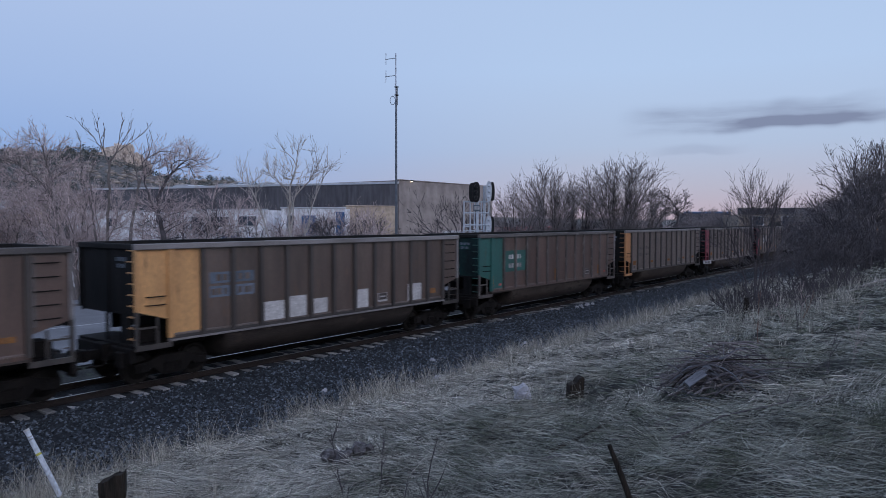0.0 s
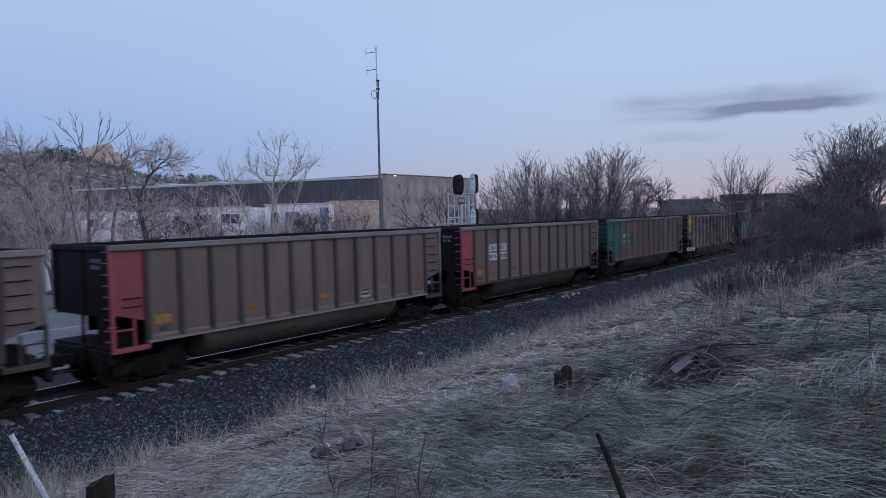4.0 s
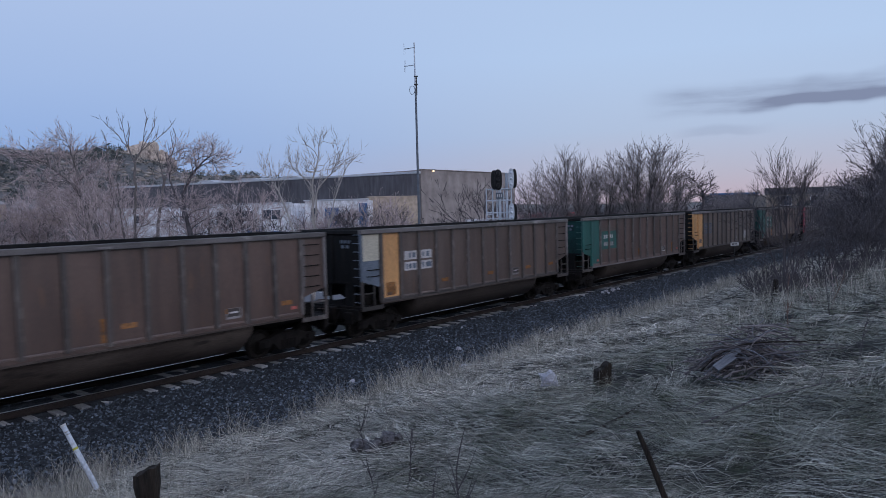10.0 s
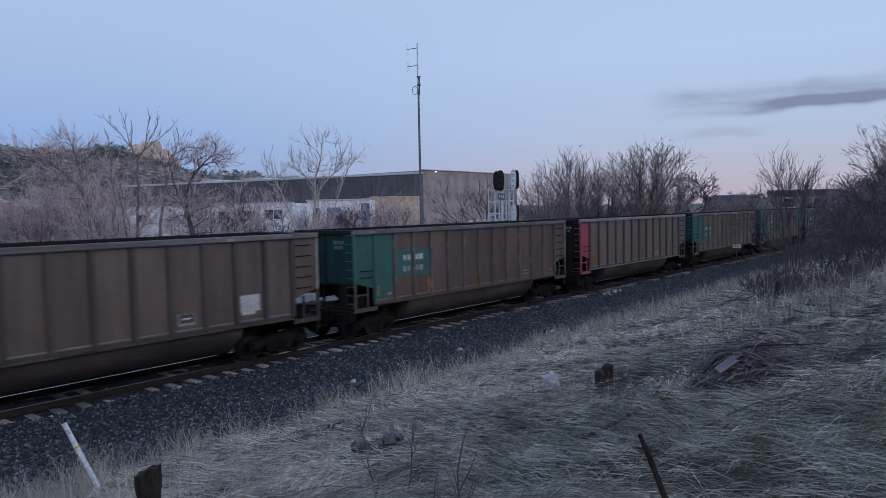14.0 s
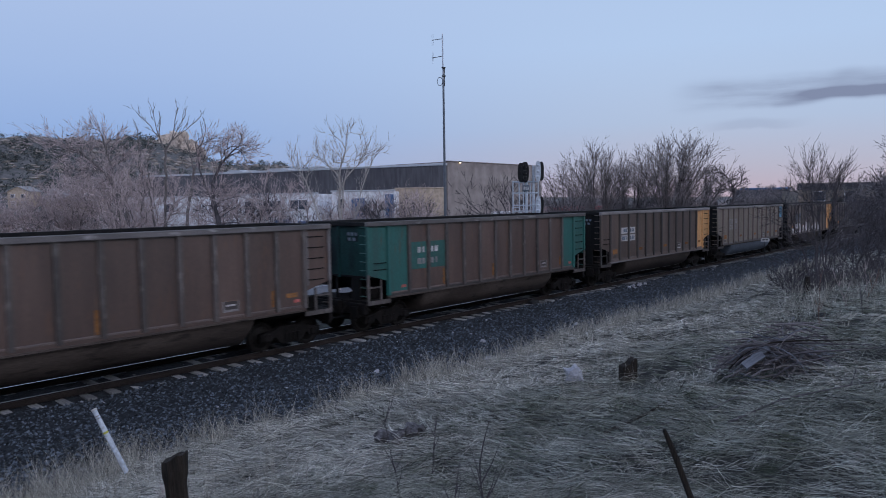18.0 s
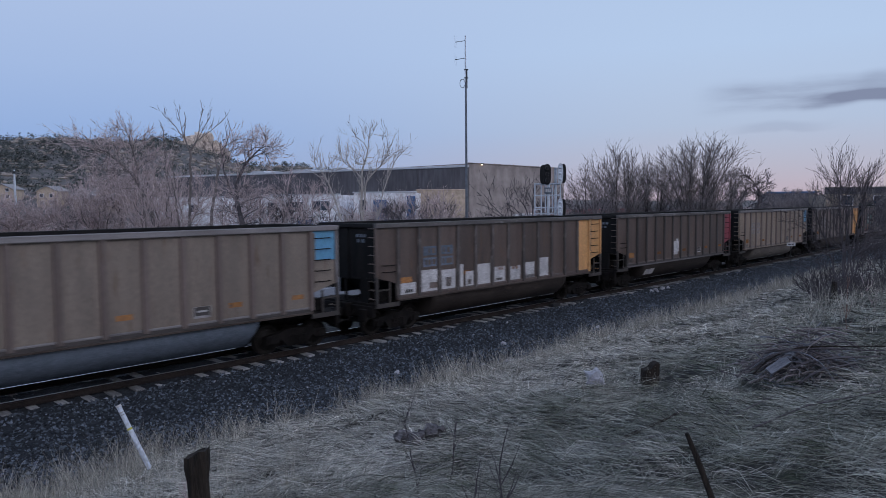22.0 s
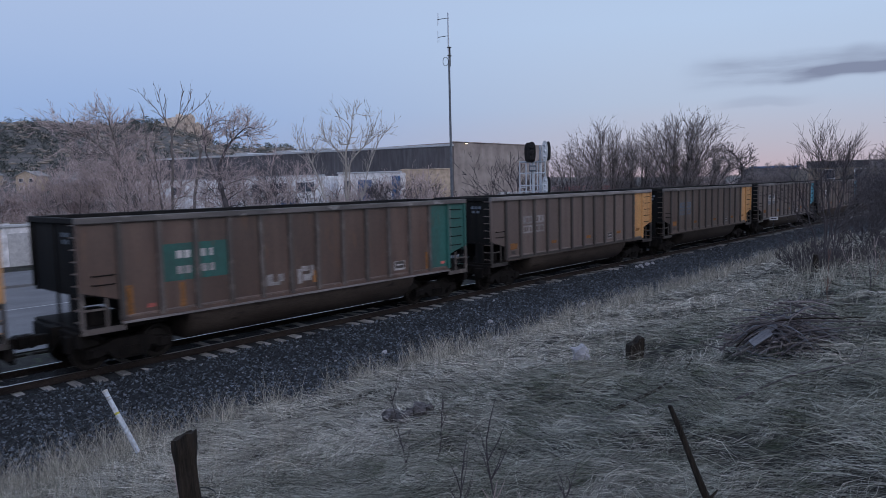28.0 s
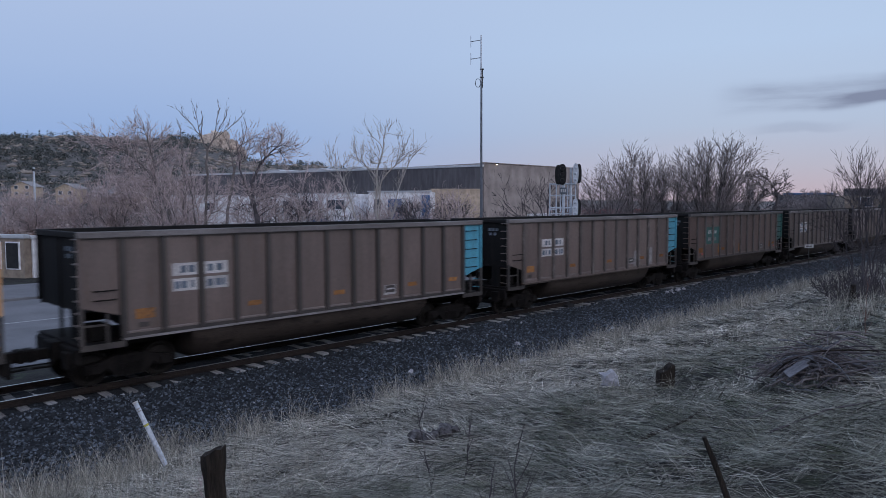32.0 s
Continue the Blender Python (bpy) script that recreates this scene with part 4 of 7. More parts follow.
WHITE0 = [(-2.58, 1.69, 0.81, 0.60, "white_paint"), (-1.60, 1.72, 0.72, 0.72, "white_paint"), (-0.66, 1.66, 0.74, 0.5, "white_paint"), (1.40, 1.71, 0.7, 0.70, "white_paint"), (4.42, 1.73, 0.85, 0.66, "white_paint"), (5.6, 1.68, 0.35, 0.2, "rust_mark")]
WHITE17 = [(-5.74, 1.58, 0.78, 0.42, "white_paint"), (-4.65, 1.69, 0.88, 0.98, "white_paint"), (-3.62, 1.66, 0.76, 0.92, "white_paint"), (-2.90, 1.78, 0.22, 0.95, "white_paint"), (-2.42, 1.66, 0.47, 0.6, "white_paint"), (-1.58, 1.72, 0.82, 0.95, "white_paint"), (-0.58, 1.65, 0.77, 0.72, "white_paint"), (0.44, 1.63, 0.78, 0.66, "white_paint"), (1.44, 1.68, 0.8, 0.75, "white_paint"), (2.44, 1.74, 0.85, 0.9, "white_paint"), (-4.45, 1.60, 0.42, 0.22, "grey_brown"), (-3.62, 1.66, 0.3, 0.34, "grey_brown"), (2.5, 1.7, 0.36, 0.5, "slate"), (-5.85, 1.90, 0.62, 0.2, "rust_mark"), (-5.7, 1.50, 0.4, 0.12, "shade_grime"), (-2.55, 1.93, 0.4, 0.14, "rust_mark"), (-2.42, 1.55, 0.2, 0.2, "grey_brown"), (-0.52, 1.93, 0.4, 0.14, "rust_mark"), (-0.58, 1.5, 0.4, 0.1, "grey_brown"), (0.46, 1.90, 0.42, 0.13, "rust_mark"), (0.5, 1.62, 0.5, 0.16, "slate"), (1.44, 1.42, 0.78, 0.22, "stencil")]
Y2, G2 = ("yellow", "yellow"), ("green", "green")
gondola(-2, "brown", label="brown coal car with dusty ribbed steel sides")
gondola(-1, "red_brown", mark="grey", marks=rust(1), label="rusty brown coal car with dusty ribbed steel sides")
gondola(0, "brown", low=Y2, mark="slate", marks=WHITE0, label="brown coal car with yellow end sheets and white paint patches")
gondola(1, "red_brown", low=G2, mark="green", label="rusty brown coal car with green end sheets and lettering field")
gondola(2, "grey_brown", low=("orange",), mark="dim", marks=rust(2), label="grey-brown coal car with an orange end sheet")
gondola(3, "grey_brown", low=("red",), mark="none", marks=rust(3, 2), label="dusty grey-brown coal car with a red end sheet")
gondola(4, "grey_brown", low=("red",), mark="white", marks=rust(4, 6), label="grey-brown coal car with a red end sheet and white lettering blocks")
gondola(5, "red_brown", low=G2, mark="green", label="rusty brown coal car with green end sheets and lettering field")
gondola(6, "grey_brown", mark="slate", marks=[(-6.77, 3.2, 0.90, 1.1, "bright_yellow")] + rust(6), label="grey-brown coal car with a half yellow end sheet")
gondola(7, "red_brown", low=G2, mark="green", marks=rust(7, 2), label="rusty brown coal car with green end sheets and lettering field")
gondola(8, "brown", low=("slate", "yellow"), ribs="worn_rib", mark="white", marks=[(-6.77, 3.28, 0.90, 0.95, "cream"), (-5.72, 1.62, 0.5, 0.3, "rust_mark")] + rust(8, 5), label="brown coal car with pale ribs, cream and yellow end sheets")
gondola(9, "red_brown", low=G2, mark="green", label="rusty brown coal car with green end sheets and lettering field")
gondola(10, "brown", low=Y2, mark="slate", marks=[(4.64, 1.90, 0.70, 0.50, "white_paint"), (4.58, 1.66, 0.46, 0.20, "white_paint"), (-5.72, 1.80, 0.46, 0.28, "red_brown")], label="brown coal car with yellow end sheets and a white patch")
gondola(11, "red_brown", low=G2, mark="green", label="rusty brown coal car with green end sheets and lettering field")
gondola(12, "grey_brown", low=("red",), mark="none", marks=rust(12, 3), label="dusty grey-brown coal car with a red end sheet")
gondola(13, "red_brown", low=G2, mark="green", marks=rust(13, 2), label="rusty brown coal car with green end sheets and lettering field")
gondola(14, "red_brown", low=G2, high=G2, mark="green", label="rusty brown coal car with green sheets at both ends")
gondola(15, "brown", high=Y2, mark="white", marks=rust(15, 7), label="brown coal car with yellow end sheets and white lettering blocks")
gondola(16, "grey_tan", mark="grey", ribs="grey_brown", marks=[(6.76, 3.30, 0.86, 0.92, "blue")] + rust(16, 5), belly="slate", label="pale tan coal car with a half blue end sheet")
gondola(17, "brown", high=Y2, mark="slate", marks=WHITE17, label="dark brown coal car with yellow end sheets and white paint patches")
gondola(18, "brown", high=("red",), mark="none", marks=[(-0.50, 2.02, 0.66, 0.62, "white_paint"), (-0.58, 1.66, 0.46, 0.20, "white_paint"), (-0.40, 2.38, 0.26, 0.14, "white_paint")] + rust(18, 6), label="dark brown coal car with red end sheet and white patch")
gondola(19, "tan", mark="grey", ribs="grey_brown", marks=[(6.76, 3.30, 0.86, 0.92, "blue")] + rust(19, 5), belly="tub_pale", label="pale tan coal car with a half blue end sheet")
gondola(20, "grey_brown", high=Y2, mark="grey", marks=rust(20, 3), label="grey-brown coal car with yellow end sheets")
gondola(21, "red_brown", high=("green", "green"), mark="green", marks=[(-1.82, 1.78, 0.22, 0.34, "stencil"), (-1.58, 1.66, 0.26, 0.10, "stencil"), (-1.42, 1.82, 0.20, 0.22, "stencil"), (-0.72, 1.78, 0.16, 0.46, "stencil"), (-0.50, 2.00, 0.26, 0.16, "stencil"), (-0.44, 1.72, 0.30, 0.20, "stencil"), (-0.24, 1.92, 0.12, 0.34, "stencil"), (-4.6, 1.72, 0.16, 0.7, "rust_mark"), (-6.05, 1.75, 0.18, 0.8, "rust_mark")], label="rusty brown coal car with green end sheets and grey scrawls")
gondola(22, "grey_brown", high=Y2, mark="grey", marks=rust(22, 6), label="grey-brown coal car with yellow end sheets and pale lettering blocks")
gondola(23, "brown", high=Y2, mark="slate", marks=rust(23, 6), label="brown coal car with yellow end sheets and pale lettering blocks")
gondola(24, "grey_brown", high=("cyan",), mark="white", marks=rust(24, 6), label="grey-brown coal car with a bright blue end sheet")
gondola(25, "grey_brown", high=("cyan",), mark="white", marks=[(3.1, 1.75, 0.6, 0.8, "stencil"), (4.4, 1.8, 0.5, 0.9, "stencil")] + rust(25, 6), label="grey-brown coal car with a blue end sheet and scrawls")
gondola(26, "red_brown", high=("green",), mark="green", marks=rust(26, 2), label="rusty brown coal car with a green end sheet")
for j, (body, kw) in enumerate([("brown", dict(mark="white")), ("grey_brown", dict(high=("blue",), mark="grey")), ("brown", dict(high=Y2, mark="grey")), ("red_brown", dict(high=("green",), mark="green")), ("brown", dict(mark="grey"))]):
    gondola(27 + j, body, label="brown coal car with dusty ribbed steel sides", **kw)


def motions():
    """Every car rolls along the track, its wheels turning under it."""
    stops = [0, 4, 8, 12, 16, 20, 24, 28, 32]
    for number, car, wheels in CARS:
        s0 = -6.44 + COUPLED * number
        walk(car, [(t, TRACK @ pose(s0 - travelled(t), 0, 0)) for t in stops])
        near = [f / FPS for f in range(0, 961) if -26 < s0 - travelled(f / FPS) < 50]
        times = sorted({0.0, 32.0, *near})
        first = near[0] if near else 0.0
        for x, wheel in wheels:
            base, rows, angle, last = travelled(first), [], 0.0, None
            for t in times:
                if near and near[0] <= t <= near[-1]:
                    angle = -(travelled(t) - base) / WHEEL_R
                rows.append((t, Matrix.Translation((x, 0, WHEEL_R)) @ Matrix.Rotation(angle, 4, "Y")))
            walk(wheel, rows)

# ---- beyond the track: road, mast, signal, buildings ----
road_s, road_u = np.arange(-160, 420, 5.0), np.array((-7.2, -9.0, -14.0, -21.0, -26.0))
S, U = np.meshgrid(road_s, road_u)
rx, ry = xy(S, U)
idx = np.arange(S.size).reshape(S.shape)
quads = np.stack([idx[:-1, :-1], idx[:-1, 1:], idx[1:, 1:], idx[1:, :-1]], -1).reshape(-1, 4)
road = place("road", raw_mesh("road", np.stack([rx, ry, ground_z(rx, ry) + 0.05], -1).reshape(-1, 3), quads), "concrete")
tagged(road, "pale worn concrete street beyond the railway", "road", kind="structure")
for u in (-13.9, -17.5):
    bm = bmesh.new()
    box(bm, -120, 200, -u - 0.06, -u + 0.06, -0.925, -0.905)
    tagged(part("road_line", bm, "paint_line"), "worn white painted line on the street", "road marking", kind="structure").matrix_basis = TRACK
bm = bmesh.new()
box(bm, -160, 300, 26.0, 26.2, -1.1, -0.78)
tagged(part("kerb", bm, "concrete"), "pale concrete kerb along the street", "kerb", kind="structure").matrix_basis = TRACK


def frame_between(ax, ay, bx, by):
    """The pose with its origin at a, x towards b and y away from the camera."""
    return Matrix.Translation((ax, ay, 0)) @ Matrix.Rotation(math.atan2(by - ay, bx - ax), 4, "Z"), math.hypot(bx - ax, by - ay)


def hall(name, a, b, deep, z0, z1, wall, label, trim="roof_white", windows=(), doors=(), lamp=None, vents=(), parapet=0.35, roof="roof_dark"):
    """A flat-roofed building: front from a to b, walls with thickness, a roof slab, a rim, windows and doors."""
    m, w = frame_between(*a, *b)
    ob = thing(name, m, label, "building")
    for k, (x0, x1, y0, y1) in enumerate(((0, w, 0, 0.3), (0, w, deep - 0.3, deep), (0, 0.3, 0.3, deep - 0.3), (w - 0.3, w, 0.3, deep - 0.3))):
        bm = bmesh.new()
        box(bm, x0, x1, y0, y1, z0, z1)
        part("wall", bm, wall, ob)
    bm = bmesh.new()
    box(bm, 0.3, w - 0.3, 0.3, deep - 0.3, z1 - 0.5, z1 - 0.3)
    part("roof", bm, roof, ob)
    bm = bmesh.new()
    box(bm, -0.12, w + 0.12, -0.12, 0.42, z1, z1 + parapet, 0.03)
    part("parapet_rim", bm, trim, ob)
    for x, z, ww, hh, mat in windows:
        bm = bmesh.new()
        box(bm, x - ww / 2 - 0.1, x + ww / 2 + 0.1, -0.07, 0.02, z - hh / 2 - 0.1, z + hh / 2 + 0.1, 0.02)
        fr = part("window", bm, "wall_white", ob)
        n = max(1, round(ww / 1.3))
        for i in range(n):
            bm = bmesh.new()
            xa = x - ww / 2 + ww * i / n
            box(bm, xa + 0.04, xa + ww / n - 0.04, -0.10, -0.06, z - hh / 2, z + hh / 2)
            part("pane", bm, mat, fr)
    for x, ww, hh, mat in doors:
        bm = bmesh.new()
        box(bm, x - ww / 2, x + ww / 2, -0.08, 0.02, z0, z0 + hh, 0.02)
        d = part("door", bm, mat, ob)
        for i in range(4):
            bm = bmesh.new()
            zz = z0 + hh * (i + 0.5) / 4
            box(bm, x - ww / 2 + 0.1, x + ww / 2 - 0.1, -0.11, -0.08, zz - hh / 10, zz + hh / 10)
            part("door_panel", bm, mat, d)
    for x, ww in vents:
        bm = bmesh.new()
        prism(bm, [(x - ww / 2, z1 - 0.3), (x - ww / 2, z1 + 0.35), (x - ww / 4, z1 + 0.75), (x + ww / 4, z1 + 0.75), (x + ww / 2, z1 + 0.35), (x + ww / 2, z1 - 0.3)], "y", 3, 9)
        part("roof_vent", bm, trim, ob)
    if lamp:
        bm = bmesh.new()
        box(bm, lamp[0] - 0.2, lamp[0] + 0.2, -0.3, 0.0, lamp[1] + 0.16, lamp[1] + 0.30)
        lp = part("wall_lamp", bm, "dark_metal", ob)
        bm = bmesh.new()
        box(bm, lamp[0] - 0.09, lamp[0] + 0.09, -0.24, -0.06, lamp[1] + 0.06, lamp[1] + 0.15)
        part("lamp_lens", bm, "lamp_glow", lp)
    return ob


def ribs_on(ob, n, w, z0, z1, mat, step_y=-0.05):
    for i in range(n):
        bm = bmesh.new()
        x = w * (i + 0.5) / n
        box(bm, x - 0.06, x + 0.06, step_y, 0.01, z0, z1)
        part("wall_rib", bm, mat, ob)


wh = hall("warehouse", (-57.15, 112.00), (-6.30, 89.60), 12, -1.0, 9.08, "wall_slate", "long slate-grey metal warehouse with a white roof rim", vents=((17, 4.0), (25.5, 4.5), (33.0, 4.0)), parapet=0.28)
ribs_on(wh, 30, 54.5, -1.0, 9.01, "wall_slate")
hall("brown_hall", (-6.04, 90.00), (6.95, 108.00), 34, -1.0, 9.57, "wall_brown", "large windowless brown hall with a lit wall lamp", trim="wall_brown", lamp=(2.4, 9.37), parapet=0.12)
hall("cream_shop", (-11.30, 80.00), (-5.83, 82.00), 9, -1.0, 6.05, "wall_cream", "low cream-coloured shop building behind bare bushes", trim="wall_cream", doors=((0.9, 1.0, 2.2, "wall_blue"),), parapet=0.12)
hall("white_workshop", (-29.30, 79.00), (-19.65, 77.00), 9, -1.0, 5.58, "wall_white", "white workshop with dark windows and blue doors", windows=((1.6, 4.3, 1.3, 1.0, "window_glass"), (4.4, 4.3, 2.2, 1.1, "window_glass"), (7.7, 4.4, 2.2, 1.0, "window_glass")), doors=((2.6, 1.9, 3.4, "wall_blue"), (5.6, 2.0, 3.8, "wall_blue"), (8.1, 1.2, 3.6, "wall_blue")), parapet=0.15)
hall("white_garage", (-17.70, 76.00), (-10.92, 76.00), 9, -1.0, 5.74, "wall_white", "white garage building with blue doors and trim", windows=((1.0, 4.4, 0.8, 1.2, "window_glass"),), doors=((2.9, 1.5, 6.0, "wall_blue"), (6.3, 0.9, 6.4, "wall_blue")), parapet=0.15)
hall("white_shed", (-44.87, 84.00), (-35.18, 82.00), 8, -1.0, 5.44, "wall_white", "long low whitewashed shed behind a thicket", windows=((6.0, 4.2, 1.2, 0.9, "window_glass"),), parapet=0.15)
hall("red_canopy", (5.45, 88.00), (15.92, 100.00), 8, -1.0, 3.11, "wall_white", "white building with a red fascia band", trim="red_roof", parapet=0.55)
hall("dark_station", (48.50, 118.00), (60.07, 116.00), 12, -1.0, 5.51, "wall_tan", "flat-roofed dark building with lit lamps under its eaves", trim="roof_dark", windows=((3.0, 4.5, 1.6, 1.4, "window_glass"), (7.5, 4.5, 1.6, 1.4, "window_glass")), lamp=(2.7, 5.32), parapet=1.1)
hall("low_store", (50.18, 150.00), (59.18, 148.00), 12, -1.0, 5.99, "wall_slate", "low grey store with a blue roof edge", trim="wall_blue", lamp=(9.3, 6.34), parapet=0.35)
S, U = np.meshgrid(np.arange(-40, 24, 4.0), np.array((-26.3, -30.0, -34.5)))
fx, fy = xy(S, U)
idx = np.arange(S.size).reshape(S.shape)
quads = np.stack([idx[:-1, :-1], idx[:-1, 1:], idx[1:, 1:], idx[1:, :-1]], -1).reshape(-1, 4)
tagged(place("pavement", raw_mesh("pavement", np.stack([fx, fy, ground_z(fx, fy) + 0.12], -1).reshape(-1, 3), quads), "concrete"), "pale concrete forecourt beyond the street", "pavement", kind="structure")
STORE_A, STORE_B = (-37.2, 48.9), (-28.1, 60.9)
hall("white_store", STORE_A, STORE_B, 8, -1.0, 1.95, "wall_white", "long low white storage building with pale roller doors", doors=((2.2, 2.6, 2.5, "board"), (5.6, 2.6, 2.5, "board"), (9.0, 2.6, 2.5, "board"), (12.4, 2.6, 2.5, "board")), parapet=0.22)
hall("street_shop", (-46.0, 50.5), (-37.6, 48.5), 7, -1.0, 2.0, "wall_tan", "small shop with dark windows beside the street", trim="roof_white", windows=((1.8, 0.7, 2.4, 1.9, "char"), (5.0, 0.7, 2.4, 1.9, "char"), (7.5, 0.7, 1.3, 1.9, "char")), parapet=0.3)


def house(x, y, w, d, h, turn, wall, label):
    """A gabled house with eaves, windows and a door."""
    z = on_ground(x, y) - 0.3
    ob = thing("house", pose(x, y, z, 0, 0, turn), label, "house", "houses on the slope")
    bm = bmesh.new()
    box(bm, -w / 2, w / 2, -d / 2, d / 2, 0, h)
    part("wall", bm, wall, ob)
    g = h + w * 0.24
    for sx in (-1, 1):
        bm = bmesh.new()
        prism(bm, [(0, g + 0.12), (0, g - 0.12), (sx * (w / 2 + 0.5), h - 0.36), (sx * (w / 2 + 0.5), h - 0.12)], "y", -d / 2 - 0.5, d / 2 + 0.5)
        part("roof_slope", bm, "roof_pale", ob)
    bm = bmesh.new()
    prism(bm, [(-w / 2, h), (w / 2, h), (0, g - 0.13)], "y", -d / 2, d / 2)
    part("gable", bm, wall, ob)
    for wx in (-w / 4, w / 4):
        for wz in ((1.6, 4.2) if h > 4.5 else (1.6,)):
            bm = bmesh.new()
            box(bm, wx - 0.75, wx + 0.75, -d / 2 - 0.08, -d / 2 + 0.02, wz - 0.7, wz + 0.7)
            wd = part("window", bm, "wall_white", ob)
            bm = bmesh.new()
            box(bm, wx - 0.62, wx + 0.62, -d / 2 - 0.11, -d / 2 - 0.08, wz - 0.58, wz + 0.58)
            part("pane", bm, "window_glass", wd)
    bm = bmesh.new()
    box(bm, -0.5, 0.5, -d / 2 - 0.07, -d / 2 + 0.02, 0, 2.1)
    part("door", bm, "wall_tan", ob)


for x, y, w, d, h, turn, label in ((-171.0, 247.0, 7.0, 10, 6.0, 10, "two-storey cream house with a gabled roof on the slope"), (-160.5, 255.0, 10.0, 9, 4.4, 96, "long cream house with a low roof on the slope"), (-152.4, 240.5, 7.0, 9, 4.0, 70, "small cream house with a pale roof"), (-135.1, 227.5, 8.0, 8, 4.4, 85, "low cream house with a broad pale roof"), (-110.1, 214.5, 6.0, 8, 3.8, 5, "small cream house among bare trees"), (-199.0, 260.0, 8.0, 9, 4.6, 12, "cream house with a gabled roof among brush")):
    house(x, y, w, d, h, turn, "wall_cream", label)


def utility_pole():
    ob = thing("utility_pole", pose(-113.0, 150.0, on_ground(-113.0, 150.0)), "slender pale pole standing among houses", "pole")
    bm = bmesh.new()
    tube(bm, [(0, 0, -0.2), (0, 0, 12.3)], [0.28, 0.20], 8)
    part("shaft", bm, "aluminium", ob)
    bm = bmesh.new()
    box(bm, -0.30, 0.30, -0.25, 0.25, 11.4, 12.0, 0.04)
    part("lamp_head", bm, "dark_metal", ob)


utility_pole()


def mast():
    """Tall radio mast: a stepped steel pole with two folded dipoles and a loop of cable."""
    x, y = -3.27, 46.00
    ob = thing("radio_mast", pose(x, y, -1.0), "tall galvanised radio mast with two dipole aerials", "mast")
    top, mid = 15.27 + 1.0, 11.95 + 1.0
    bm = bmesh.new()
    tube(bm, [(0, 0, 0), (0, 0, mid + 0.4)], [0.095, 0.065], 12)
    part("pole", bm, "mast_steel", ob, "dull grey steel pole")
    bm = bmesh.new()
    tube(bm, [(0.06, 0, mid), (0.06, 0, mid + 1.2)], 0.045, 10)
    part("sleeve", bm, "dark_metal", ob)
    bm = bmesh.new()
    tube(bm, [(-0.02, 0, mid), (-0.02, 0, top)], [0.05, 0.04], 8)
    part("aerial_pole", bm, "aluminium", ob)
    for dz in (0.62, 1.14):
        bm = bmesh.new()
        box(bm, -0.10, 0.16, -0.08, 0.08, mid + dz, mid + dz + 0.06, 0.01)
        part("clamp", bm, "dark_metal", ob)
    for zt in (14.90 + 1.0, 13.80 + 1.0):
        bm = bmesh.new()
        tube(bm, [(-0.02, 0, zt + 0.05), (-0.68, -0.1, zt - 0.05)], 0.022, 6)
        arm = part("aerial_arm", bm, "mast_steel", ob)
        bm = bmesh.new()
        tube(bm, [(-0.68, -0.1, zt - 0.42), (-0.68, -0.1, zt + 0.34)], 0.011, 5)
        tube(bm, [(-0.60, -0.1, zt - 0.42), (-0.60, -0.1, zt + 0.34)], 0.006, 5)
        part("dipole", bm, "aluminium", arm)
    bm = bmesh.new()
    loop = [(-0.05 - 0.17 * (1 - math.cos(q)), -0.02, mid + 0.30 + 0.27 * math.sin(q)) for q in np.linspace(-0.5 * math.pi, 1.5 * math.pi, 15)]
    tube(bm, loop, 0.018, 5)
    part("cable_loop", bm, "char", ob)
    bm = bmesh.new()
    box(bm, -0.4, 0.4, -0.4, 0.4, -0.2, 0.25, 0.04)
    part("footing", bm, "concrete", ob)


mast()


